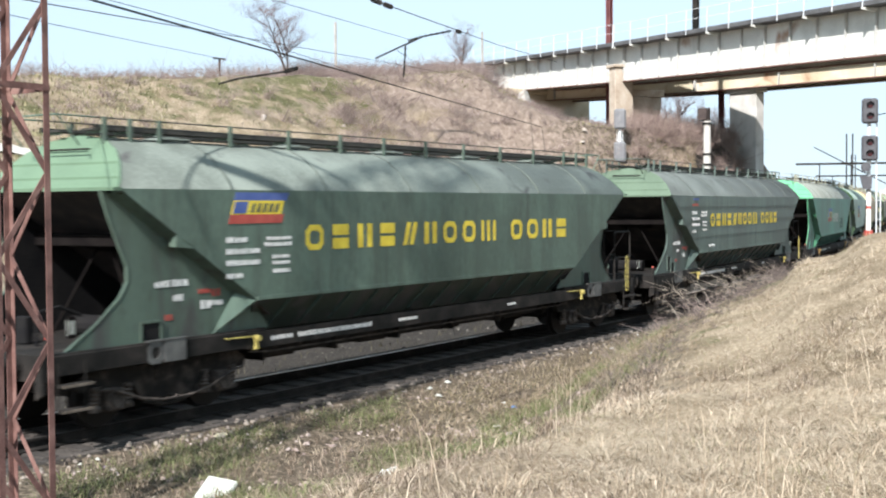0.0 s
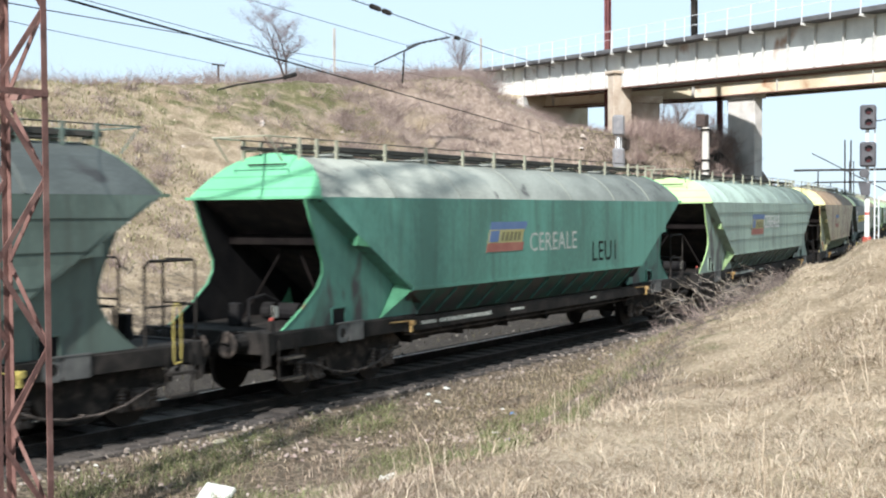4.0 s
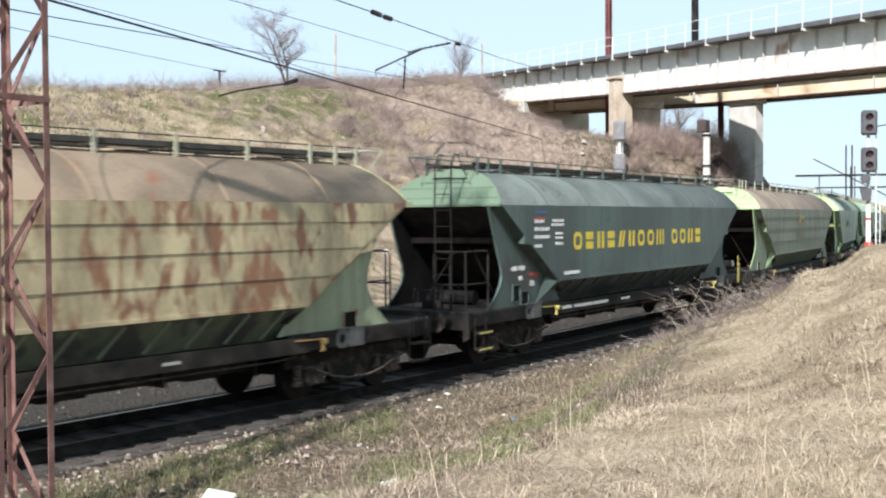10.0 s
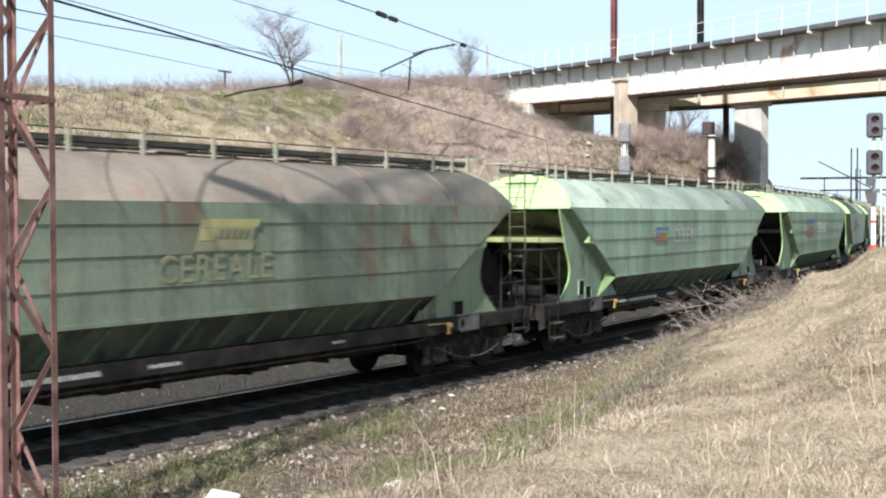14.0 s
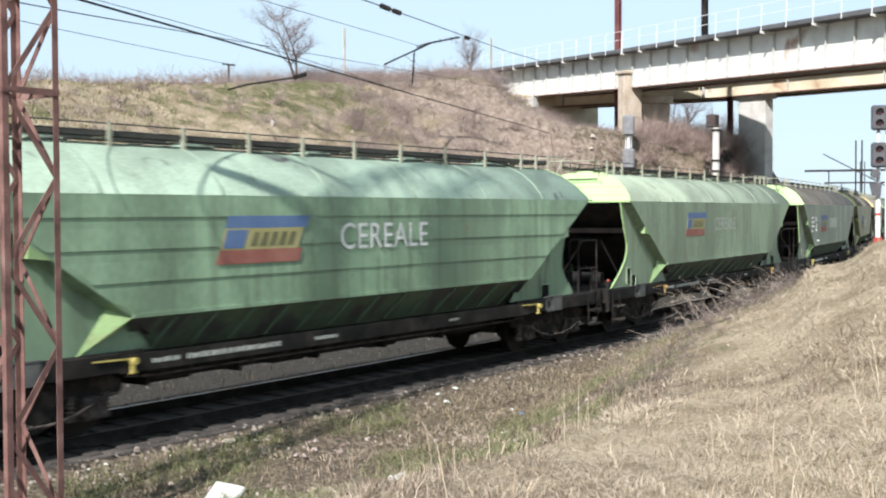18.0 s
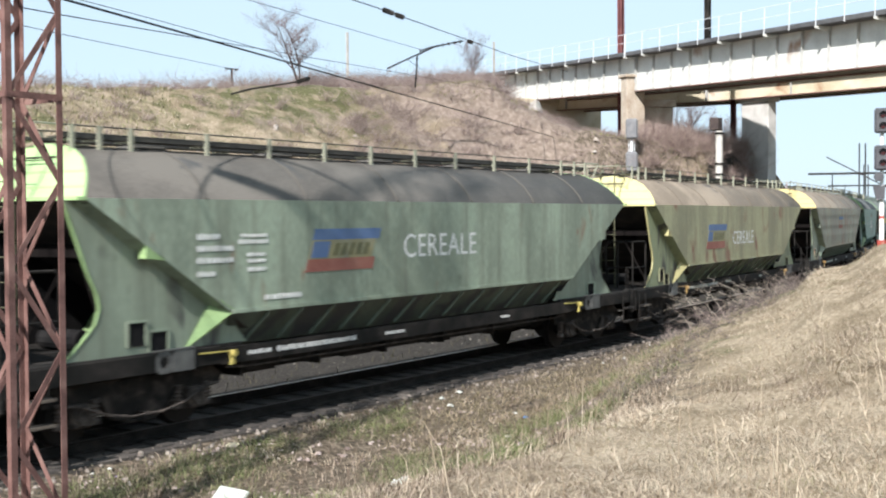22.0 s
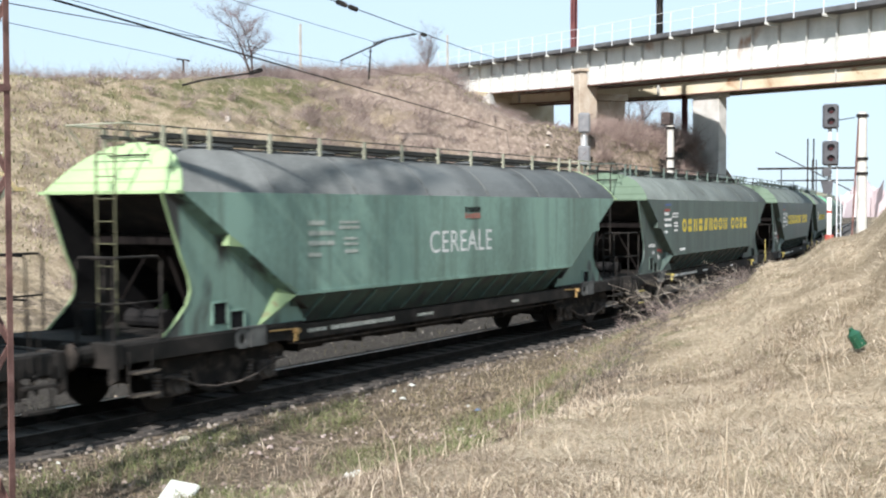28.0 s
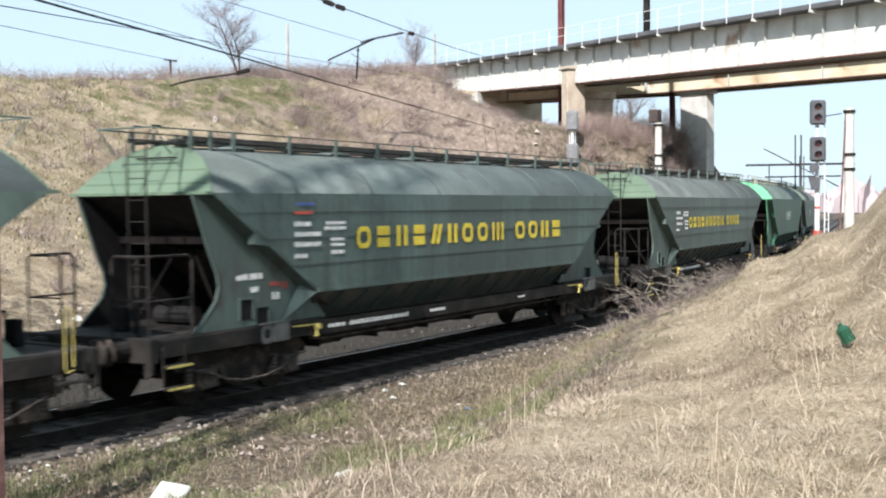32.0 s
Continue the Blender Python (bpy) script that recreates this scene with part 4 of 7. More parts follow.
    for y in (-0.52, -0.4, -0.28, 0.28, 0.4, 0.52):
        add("plank", "walk_plank", walk_plank, WALKM, wk, at=Matrix.Translation((0, y, 0)))
    for k in (-1, 1):
        add("walkway_edge", ("walkway_edge", k), walkway_edge(k), WALKM, wk)
        for x in WALK_POSTS:
            add("walkway_post", ("walkway_post", k), post_shape(k), spec["walk"], wk, at=Matrix.Translation((x, 0, 0)))
    for x in (-6.2, -3.1, 0.0, 3.1, 6.2):
        add("roof_hatch", "roof_hatch", hatch_lid, roofing, at=Matrix.Translation((x, 0, 0)))
    for e in (-1, 1):
        add("walkway_end_rail", ("walkway_end_rail", e), walk_end(e), spec["walk"], wk)
    turn = Matrix.Rotation(0 if platform > 0 else math.pi, 4, "Z")
    inset = Matrix.Translation((0 if platform < 0 else -0.45, 0, 0))
    if platform < 0:
        lad = add("ladder", "ladder_stile_a", ladder_stile(0.06), spec["ladder"], at=turn)
        add("stile", "ladder_stile_b", ladder_stile(0.46), spec["ladder"], lad)
        for i in range(8):
            add("rung", "rung", ladder_rung, spec["ladder"], lad, at=Matrix.Translation((8.96, 0, 1.6 + 0.35 * i)))
    for k in (-1, 1):
        gr = add("guard_rail", ("guard_rail", k), guard_rail(k), spec["rail"], at=inset @ turn)
        add("mid_rail", ("mid_rail", k), mid_rail(k), spec["rail"], gr)
        add("rail_post", ("rail_post", k), rail_post(k), spec["rail"], gr)
    add("hand_brake", "hand_brake", brake_wheel, DARK, at=inset @ turn)
    if platform > 0:
        lamp = add("tail_lamp_bracket", "tail_bracket", lambda bm: box(bm, -9.78, -9.68, -1.36, -1.28, 1.22, 1.42, 0.01), DARK)
        add("marker", "tail_marker", lambda bm: box(bm, -9.76, -9.7, -1.35, -1.29, 1.42, 1.47, 0.01), RED, lamp, "small red marker")
        card = add("card_box", "card_box", lambda bm: box(bm, -8.75, -8.6, -0.55, -0.52, 1.3, 1.62, 0.01), BRACEM)
        add("waybill", "waybill", lambda bm: box(bm, -8.758, -8.752, -0.54, -0.53, 1.34, 1.58), FADEWHITE, card, "pale paper waybill")
        add("waybill", "waybill_face", lambda bm: box(bm, -8.72, -8.63, -0.562, -0.556, 1.36, 1.56), FADEWHITE, card, "pale paper waybill")
    for k in (-1, 1):
        add("grab_handle", "grab_handle", grab_shape, DULLYELLOW if spec["steps"] else spec["rail"], label="yellow grab handle" if spec["steps"] else "",
            at=Matrix.Diagonal((1, -k, 1, 1)) if k > 0 else Matrix.Identity(4))
    # markings on the side that faces the bank
    face = -HALF_W - (0.022 if spec["ribbed"] else 0.003)
    for kind, x, z, size in spec["marks"]:
        if kind == "name":
            at = x
            sign = new("name_lettering")
            sign.parent = top
            for form in NAME_SHAPES:
                wide = size * {"three": 1.35, "two": 1.0}.get(form, 1.12)
                if form:
                    add("letter", ("letter", form, size), name_shape(form, wide, size), YELLOW, sign, at=Matrix.Translation((at, face, z)))
                at += wide + size * 0.6 if form else size * 1.0
        elif kind == "word":
            w = new("lettering", word_mesh("CEREALE", size))
            w.parent = top
            w.material_slots[0].link = "OBJECT"
            w.material_slots[0].material = spec["ink"]
            w.matrix_basis = Matrix.Translation((x, face, z)) @ UPRIGHT
            w["label"] = "stencilled word CEREALE"
        elif kind == "scrawl":
            w = new("lettering", word_mesh("LEU1", size))
            w.parent = top
            w.material_slots[0].link = "OBJECT"
            w.material_slots[0].material = BLACK
            w.matrix_basis = Matrix.Translation((x, face, z)) @ UPRIGHT
            w["label"] = "black painted scrawl LEU1"
        elif kind == "flag":
            fl = new("emblem")
            fl.parent = top
            fl.matrix_basis = Matrix.Translation((x, face, z)) @ Matrix.Diagonal((abs(size), 1, abs(size), 1))
            for i, mt in enumerate(spec["flag"]):
                if i == 1 and size < 0:
                    continue
                add("stripe", ("stripe", i), flag_bar(i), mt, fl)
            if size > 0.6:
                add("emblem_box", "emblem_box", emblem_box, spec["flag"][0], fl, "blue box")
                for j in range(5):
                    add("emblem_bar", ("emblem_bar", j), emblem_bar(j), OLIVEINK, fl, "short olive bar")
        elif kind == "smudge":
            for z2, mt in ((0.0, FADERED), (0.14, BLACK)):
                add("stencil_mark", ("stencil_mark", size, z2), bars_shape((0, z2, size, 0.12), 23), mt, at=Matrix.Translation((x, face, z)))
        elif kind == "plate":
            panel = new("data_panel")
            panel.parent = top
            panel.matrix_basis = Matrix.Translation((x, face, z))
            for row in [(0, 0.4, 0.5, 0.09), (0, 0.22, 0.72, 0.09), (0, 0.04, 0.8, 0.09), (0, -0.16, 0.36, 0.08), (0.95, 0.42, 0.6, 0.06), (0.9, 0.32, 0.65, 0.07), (1.1, 0.12, 0.42, 0.06), (1.1, 0.02, 0.42, 0.06), (1.1, -0.12, 0.4, 0.07)]:
                add("data_line", ("data_line", row), bars_shape(row, 5), spec["ink2"], panel)
        elif kind == "sheet_marks":
            for j, (dx, dz, w, h, mt) in enumerate(((-7.75, 2.0, 0.28, 0.1, WHITE), (-7.4, 2.0, 0.26, 0.12, WHITE), (-7.38, 1.78, 0.2, 0.1, WHITE), (-6.85, 1.86, 0.24, 0.07, RED), (-6.8, 1.62, 0.13, 0.14, WHITE), (-6.55, 1.8, 0.14, 0.12, RED), (-7.55, 1.5, 0.12, 0.09, RED))):
                add("stencil_mark", ("sheet_mark", j), bars_shape((0, 0, w, h), 30 + j), mt, at=Matrix.Translation((dx, -1.284, dz)))
        elif kind == "small":
            add("stencil_mark", ("stencil_mark", size), bars_shape((0, 0, size, 0.09), 7), spec["ink2"], at=Matrix.Translation((x, -1.284 if z < 1.7 else face, z)))
    for row in [(-5.3, 0, 0.5, 0.07), (-4.6, -0.01, 2.1, 0.085), (-1.6, 0, 0.6, 0.06), (2.6, 0, 0.35, 0.05)]:
        add("sill_lettering", ("sill_lettering", row), bars_shape(row, 17), spec["ink2"], at=Matrix.Translation((0, -1.4, 1.0)))
    return top


WHEELS = []
POSTM = surface("dusty_walkway_post", [(0.22, 0.225, 0.16), (0.34, 0.34, 0.26)], 3, 0.8, 0, 0.1, 50)
LADDERM = surface("olive_ladder_paint", [(0.05, 0.05, 0.026), (0.11, 0.105, 0.058)], 4, 0.8, 0, 0.1, 50)
SPRINGM = surface("dusty_brown_steel", [(0.022, 0.019, 0.017), (0.06, 0.05, 0.043), (0.15, 0.12, 0.1)], 6, 0.8, 0.0, 0.3, 60, gloss=0.2)
DULLYELLOW = surface("grimy_yellow_paint", [(0.3, 0.25, 0.07), (0.52, 0.43, 0.12)], 6, 0.7, 0, 0.2, 60)
DULLEDGE = surface("dusty_step_edge", [(0.08, 0.065, 0.05), (0.17, 0.14, 0.11)], 5, 0.85, 0, 0.2, 50)
RUSTLEVER = surface("orange_brown_lever_paint", [(0.22, 0.13, 0.05), (0.4, 0.27, 0.1)], 6, 0.75, 0, 0.2, 60)
# Near-black brace and dark brown slope colours carry the end recess's shade.
BRACEM = surface("recess_shade_steel", [(0.006, 0.005, 0.005), (0.013, 0.011, 0.01)], 3, 0.95, 0.0, 0.2, 50, gloss=0.05)
SHADESLOPE = surface("rusty_recess_shade_plate", [(0.016, 0.014, 0.013), (0.036, 0.029, 0.026), (0.075, 0.055, 0.048)], 2.5, 0.9, 0, 0.3, 40)
WALKM = surface("dark_walkway_grating", [(0.03, 0.03, 0.026), (0.075, 0.07, 0.06)], 3, 0.85, 0.1, 0.3, 40)
WHEELM = surface("brown_wheel_steel", [(0.009, 0.008, 0.008), (0.02, 0.017, 0.015)], 4, 0.6, 0.4, 0.2, 50)


COATS = []
PALEINNER = surface("pale_green_inner_paint", [(0.13, 0.15, 0.07), (0.24, 0.27, 0.12), (0.34, 0.38, 0.18)], 1.5, 0.7, 0, 0.1, 40, (0.05, 0.04, 0.03, 1), 0.58, 1.2)


def coat(name, a, b, c=None, rust=None, rust_at=0.62, rough=0.55, streak=True, spot=1.6):
    cols = [a, b] + ([c] if c else [])
    COATS.append(name)
    return surface(name, cols, 0.7, rough, 0.0, 0.08, 18, rust, rust_at, spot, (1, 1, 0.4) if streak else (1, 1, 1), 0.35, vary=1 + len(COATS), lo=0.55, hi=0.8, drip=(b[0] * 0.45 + 0.012, b[1] * 0.4 + 0.01, b[2] * 0.4 + 0.008, 1) if streak else None)


def shade(c, k):
    return tuple(min(1, v * k) for v in c)


def hexc(h):
    return rgb(h)[:3]


RUSTY = (0.21, 0.105, 0.06, 1)
GRIME = (0.055, 0.055, 0.052, 1)
# name, body, roof, cap, ribbed, platform end, markings
DARKG, MIDG, TEAL, EMER, MINT, BUFF = (0.07, 0.1, 0.087), (0.087, 0.12, 0.1), (0.165, 0.255, 0.205), (0.08, 0.21, 0.16), (0.25, 0.33, 0.268), (0.37, 0.31, 0.185)
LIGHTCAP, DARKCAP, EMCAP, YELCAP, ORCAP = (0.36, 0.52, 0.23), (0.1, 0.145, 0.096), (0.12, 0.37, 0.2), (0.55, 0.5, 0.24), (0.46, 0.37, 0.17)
NAME, WORD = "name", "word"
FLEET = [
    # spike place, body, roof, cap, ribbed, platform, rust, marks, words
    (-134.55, (0.082, 0.118, 0.09), (0.132, 0.153, 0.13), (0.11, 0.175, 0.11), 0, 1, 0.75, [(NAME, -4.5, 2.45, 0.43), ("flag", -6.4, 3.42, 0.85), ("plate", -6.45, 2.23, 1), ("small", -6.6, 1.66, 0.25), ("sheet_marks", 0, 0, 0)], "dark green smooth-sided grain hopper wagon with yellow lettering"),
    (-113.85, MIDG, (0.103, 0.116, 0.105), DARKCAP, 1, 1, 0.75, [(NAME, -4.6, 2.5, 0.4), ("plate", -6.6, 2.5, 1), ("flag", -6.6, 3.38, -0.4), ("small", -4.8, 1.86, 0.6), ("sheet_marks", 0, 0, 0)], "dark green seamed grain hopper wagon with yellow lettering"),
    (-93.28, EMER, (0.2, 0.215, 0.185), EMCAP, 0, 1, 0.74, [("flag", -2.9, 2.97, 1.1), (WORD, -0.9, 2.3, 0.42), ("scrawl", 2.45, 1.95, 0.5)], "emerald green smooth-sided grain hopper wagon with a dusty roof"),
    (-72.9, MINT, (0.215, 0.275, 0.235), LIGHTCAP, 1, 1, 0.74, [("flag", -3.4, 3.05, 1.25), (WORD, -1.4, 2.55, 0.46)], "pale mint seamed grain hopper wagon with a faded emblem"),
    (-52.28, BUFF, (0.2, 0.15, 0.1), YELCAP, 1, -1, 0.54, [("flag", -3.3, 2.95, -1.1)], "rust-streaked buff grain hopper wagon with a yellow end cap"),
    (-31.65, DARKG, (0.092, 0.108, 0.097), DARKCAP, 0, -1, 0.76, [(NAME, -4.85, 2.4, 0.42), ("plate", -7.0, 2.66, 1), ("flag", -7.0, 3.33, -0.36), ("small", -5.4, 1.82, 0.9), ("sheet_marks", 0, 0, 0)], "dark green smooth-sided grain hopper wagon with yellow lettering"),
    (-11.4, (0.155, 0.185, 0.13), (0.17, 0.14, 0.11), (0.3, 0.4, 0.21), 1, 1, 0.6, [("flag", -0.8, 3.2, 0.85), (WORD, -1.55, 2.25, 0.42)], "rust-stained pale green seamed grain hopper wagon"),
    (8.55, (0.21, 0.29, 0.205), (0.22, 0.26, 0.21), LIGHTCAP, 1, -1, 0.7, [("flag", -3.0, 2.95, 0.7), (WORD, -1.4, 2.5, 0.42)], "pale mint seamed grain hopper wagon with white stencilling"),
    (29.32, (0.195, 0.285, 0.178), (0.22, 0.285, 0.215), LIGHTCAP, 1, 1, 0.72, [("flag", -4.1, 3.14, 1.3), (WORD, -1.05, 2.55, 0.46)], "mint green seamed grain hopper wagon with a bright emblem"),
    (49.0, (0.23, 0.3, 0.195), (0.22, 0.26, 0.19), LIGHTCAP, 0, 1, 0.7, [("flag", -4.1, 3.15, 1.2), (WORD, -1.2, 2.6, 0.4)], "grey-green smooth-sided grain hopper wagon with a faded emblem"),
    (68.9, (0.245, 0.29, 0.215), (0.088, 0.08, 0.068), LIGHTCAP, 0, -1, 0.68, [("flag", -4.0, 2.98, 1.25), (WORD, -1.15, 2.42, 0.44), ("plate", -6.5, 2.45, 1), ("small", -5.0, 1.86, 0.9)], "grey-green smooth-sided grain hopper wagon with a grimy roof"),
    (88.2, (0.29, 0.28, 0.165), (0.19, 0.155, 0.115), YELCAP, 0, -1, 0.63, [("flag", -4.0, 2.88, 1.3), (WORD, -1.1, 2.22, 0.43)], "olive yellow grain hopper wagon streaked with rust"),
    (108.6, (0.25, 0.255, 0.185), (0.19, 0.165, 0.13), ORCAP, 1, -1, 0.57, [("flag", -1.3, 3.05, -0.95)], "weathered seamed grain hopper wagon with an orange end cap"),
    (128.7, TEAL, (0.1, 0.105, 0.1), (0.3, 0.41, 0.21), 0, -1, 0.74, [(WORD, -1.3, 2.28, 0.46), ("smudge", 0.2, 2.98, 0.7), ("plate", -5.4, 2.5, 1)], "teal green smooth-sided grain hopper wagon with a sooty roof"),
    (148.6, MIDG, (0.103, 0.116, 0.105), DARKCAP, 0, -1, 0.76, [(NAME, -4.7, 2.42, 0.42), ("plate", -6.8, 2.58, 1), ("flag", -6.8, 3.34, -0.42), ("small", -5.0, 1.82, 0.6), ("sheet_marks", 0, 0, 0)], "dark green smooth-sided grain hopper wagon with yellow lettering"),
    (168.83, DARKG, (0.092, 0.11, 0.1), DARKCAP, 1, -1, 0.76, [(NAME, -4.5, 2.43, 0.41), ("plate", -6.45, 2.48, 1), ("flag", -6.45, 3.3, -0.36), ("sheet_marks", 0, 0, 0)], "dark green seamed grain hopper wagon with yellow lettering"),
    (189.8, MIDG, (0.103, 0.116, 0.105), DARKCAP, 1, -1, 0.76, [(NAME, -4.5, 2.42, 0.36), ("plate", -6.2, 2.5, 1)], "dark green seamed grain hopper wagon with dull yellow lettering"),
    (210.0, (0.05, 0.13, 0.085), (0.1, 0.13, 0.115), EMCAP, 0, -1, 0.76, [(WORD, -1.5, 2.4, 0.4)], "bright green smooth-sided grain hopper wagon"),
    (230.2, MIDG, (0.103, 0.116, 0.105), DARKCAP, 0, -1, 0.76, [(WORD, -1.5, 2.4, 0.4)], "dark green smooth-sided grain hopper wagon"),
]
TRAIN = []
GUSSET = {4: (0.3, 0.34, 0.22), 11: (0.25, 0.28, 0.16), 6: (0.22, 0.28, 0.18), 12: (0.24, 0.28, 0.2)}
FADED = (2, 3, 4, 8, 6, 7, 9, 10, 11, 12)
for i, (spike, body, roofc, capc, ribbed, platform, rust_at, marks, words) in enumerate(FLEET):
    tone = "hopper_paint_%d" % i
    dark_ink = body[1] < 0.15 and i != 17
    spec = dict(
        paint=coat(tone, shade(body, 0.75), shade(body, 1.0), shade(body, 1.28), RUSTY if i != 6 else (0.14, 0.1, 0.068, 1), rust_at, spot=3.4 if i in (4, 12) else 1.6),
        roof=coat(tone + "_roof", shade(roofc, 0.75), shade(roofc, 1.0), shade(roofc, 1.25), GRIME if rust_at > 0.6 else RUSTY, 0.66, 0.75, False),
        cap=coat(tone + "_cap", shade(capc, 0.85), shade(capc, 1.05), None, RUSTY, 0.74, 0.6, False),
        # Grime stain, set heavier to stand for the shade on the end sheets too.
        gusset=coat(tone + "_gusset", shade(GUSSET.get(i, body), 0.8), shade(GUSSET.get(i, body), 1.05), None, GRIME, 0.58),
        # Darkened copy of the end sheet's colour for the underside's shade, plus grime.
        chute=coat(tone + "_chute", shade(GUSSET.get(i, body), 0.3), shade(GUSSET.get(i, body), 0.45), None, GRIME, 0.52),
        # Ribs paler than the chute: light on their faces put into the coat.
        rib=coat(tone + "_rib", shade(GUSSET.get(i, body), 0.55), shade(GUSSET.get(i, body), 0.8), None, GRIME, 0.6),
        ribbed=ribbed, platform=platform, label=words, marks=marks, steps=1 if dark_ink else 0,
        holes=[(7.1, 1.37, 0.34, 0.28), (7.52, 1.5, 0.32, 0.34)] if platform < 0 else [(7.85, 1.36, 0.3, 0.28), (8.2, 1.48, 0.26, 0.4)] if i % 2 else [(7.85, 1.34, 0.36, 0.3)],
        lift=7.1 if platform < 0 else 7.87, inner=PALEINNER if i == 7 else SHADESLOPE,
        lever=DULLYELLOW if dark_ink or i in (8, 10) else RUSTLEVER, bracket=GREYPLATE, clean=i in (3, 8, 10),
        ink=RUBBED if i == 6 else FADEWHITE if i in (2, 4, 7, 9, 12) else WHITE, ink2=FADEWHITE if i != 10 and (not dark_ink or i in FADED) else WHITE, flag=(FADEYELLOW, RUBBED, RUBBED) if i == 6 else (FADEBLUE, DULLFLAG, FADERED) if i in (10, 11) else (FADEBLUE, FADEYELLOW, FADERED) if i in FADED else (BLUE, YELLOW, RED), rail=DARK)
    # Leading-edge flanges get a paler coat: their sunlight is put into the colour.
    spec["trim"] = spec["paint"] if dark_ink else spec["gusset"] if i == 12 else coat(tone + "_sunlit_trim", shade(capc, 0.6), shade(capc, 0.82), None, RUSTY, 0.66, 0.6, False)
    spec["walk"] = POSTM if not dark_ink else spec["paint"]
    spec["ladder"] = DARK if dark_ink else LADDERM
    spec["spike"] = spike
    TRAIN.append((wagon(spec), spike + 5.75))

# ---- bulk geometry ----
def bulk(name, verts, tris, material, smooth=False):
    """A mesh from arrays of corners and triangles."""
    me = bpy.data.meshes.new(name)
    verts, tris = np.asarray(verts, np.float32), np.asarray(tris, np.int32)
    me.vertices.add(len(verts))
    me.vertices.foreach_set("co", verts.ravel())
    me.loops.add(tris.size)
    me.loops.foreach_set("vertex_index", tris.ravel())
    me.polygons.add(len(tris))
    me.polygons.foreach_set("loop_start", np.arange(0, tris.size, 3, dtype=np.int32))
    me.update(calc_edges=True)
    me.materials.append(material)
    return new(name, me)


def blades(x, y, height, width, lean, rng, z=None, turn=None):
    """Bent tapering blades of grass standing at x, y: corners and triangles."""
    k = len(x)
    z = land(x, y) - 0.02 if z is None else z
    a = rng.uniform(0, 6.283, k) if turn is None else turn
    f = rng.uniform(0, 6.283, k)
    side = np.stack([np.cos(f), np.sin(f), 0 * f], 1) * (width / 2)[:, None]
    way = np.stack([np.cos(a), np.sin(a), 0 * a], 1) * (lean * height)[:, None]
    up = np.stack([0 * a, 0 * a, height], 1) * np.sqrt(np.maximum(0.05, 1 - np.minimum(lean, 0.97) ** 2))[:, None]
    base = np.stack([x, y, z], 1)
    mid = base + way * 0.35 + up * 0.62
    tip = base + way + up * (1 - 0.2 * lean)[:, None]
    v = np.stack([base - side, base + side, mid + side * 0.8, mid - side * 0.8, tip], 1).reshape(-1, 3)
    o = np.arange(k)[:, None] * 5
    t = np.concatenate([o + [[0, 1, 2]], o + [[0, 2, 3]], o + [[3, 2, 4]]], 1).reshape(-1, 3)
    return v, t


def twigs(a, b, r, rng):
    """Thin three-sided sticks from a to b."""
    k = len(a)
    d = b - a
    d /= np.maximum(1e-6, np.linalg.norm(d, axis=1))[:, None]
    h = np.where(np.abs(d[:, 2:3]) > 0.9, np.array([[1.0, 0, 0]]), np.array([[0, 0, 1.0]]))
    u = np.cross(d, h)
    u /= np.linalg.norm(u, axis=1)[:, None]
    w = np.cross(d, u)
    v = []
    for j in range(3):
        c = u * math.cos(2.094 * j) + w * math.sin(2.094 * j)
        v.append(a + c * r[:, None])
    for j in range(3):
        c = u * math.cos(2.094 * j) + w * math.sin(2.094 * j)
        v.append(b + c * (r * 0.45)[:, None])
    v = np.stack(v, 1).reshape(-1, 3)
    o = np.arange(k)[:, None] * 6
    t = np.concatenate([o + [[j, (j + 1) % 3, 3 + (j + 1) % 3]] for j in range(3)] + [o + [[j, 3 + (j + 1) % 3, 3 + j]] for j in range(3)], 1).reshape(-1, 3)
    return v, t


def island_material(name, stops, rough=0.9, through_light=0.0):
    """Colours that differ from blade to blade."""
    m = bpy.data.materials.new(name)
    m.use_nodes = True
    n, l = m.node_tree.nodes, m.node_tree.links
    b = n["Principled BSDF"]
    g = n.new("ShaderNodeNewGeometry")
    r = n.new("ShaderNodeValToRGB")
    for i, c in enumerate(stops):
        at = i / (len(stops) - 1)
        el = r.color_ramp.elements[i] if i < 2 else r.color_ramp.elements.new(at)
        el.position, el.color = at, (*c, 1)
    l.new(g.outputs["Random Per Island"], r.inputs[0])
    l.new(r.outputs[0], b.inputs["Base Color"])
    b.inputs["Roughness"].default_value, b.inputs["Specular IOR Level"].default_value = rough, 0.2
    return m


STRAW = island_material("dry_straw", [(0.21, 0.158, 0.105), (0.3, 0.237, 0.163), (0.38, 0.308, 0.22), (0.47, 0.393, 0.288), (0.6, 0.52, 0.4)], 0.75)
MAT = island_material("matted_dead_grass", [(0.17, 0.128, 0.086), (0.24, 0.188, 0.13), (0.3, 0.243, 0.172), (0.37, 0.306, 0.22), (0.47, 0.395, 0.295)], 0.8)
WEED = island_material("withered_weeds", [(0.075, 0.053, 0.038), (0.125, 0.092, 0.066), (0.18, 0.138, 0.1), (0.26, 0.205, 0.152), (0.38, 0.31, 0.24)])
HILLWEED = island_material("sunlit_hill_weeds", [(0.17, 0.13, 0.1), (0.24, 0.19, 0.15), (0.3, 0.24, 0.19), (0.35, 0.29, 0.23), (0.43, 0.36, 0.285)])
FRESH = island_material("spring_grass", [(0.07, 0.08, 0.034), (0.112, 0.128, 0.052), (0.158, 0.172, 0.076), (0.23, 0.22, 0.12)])
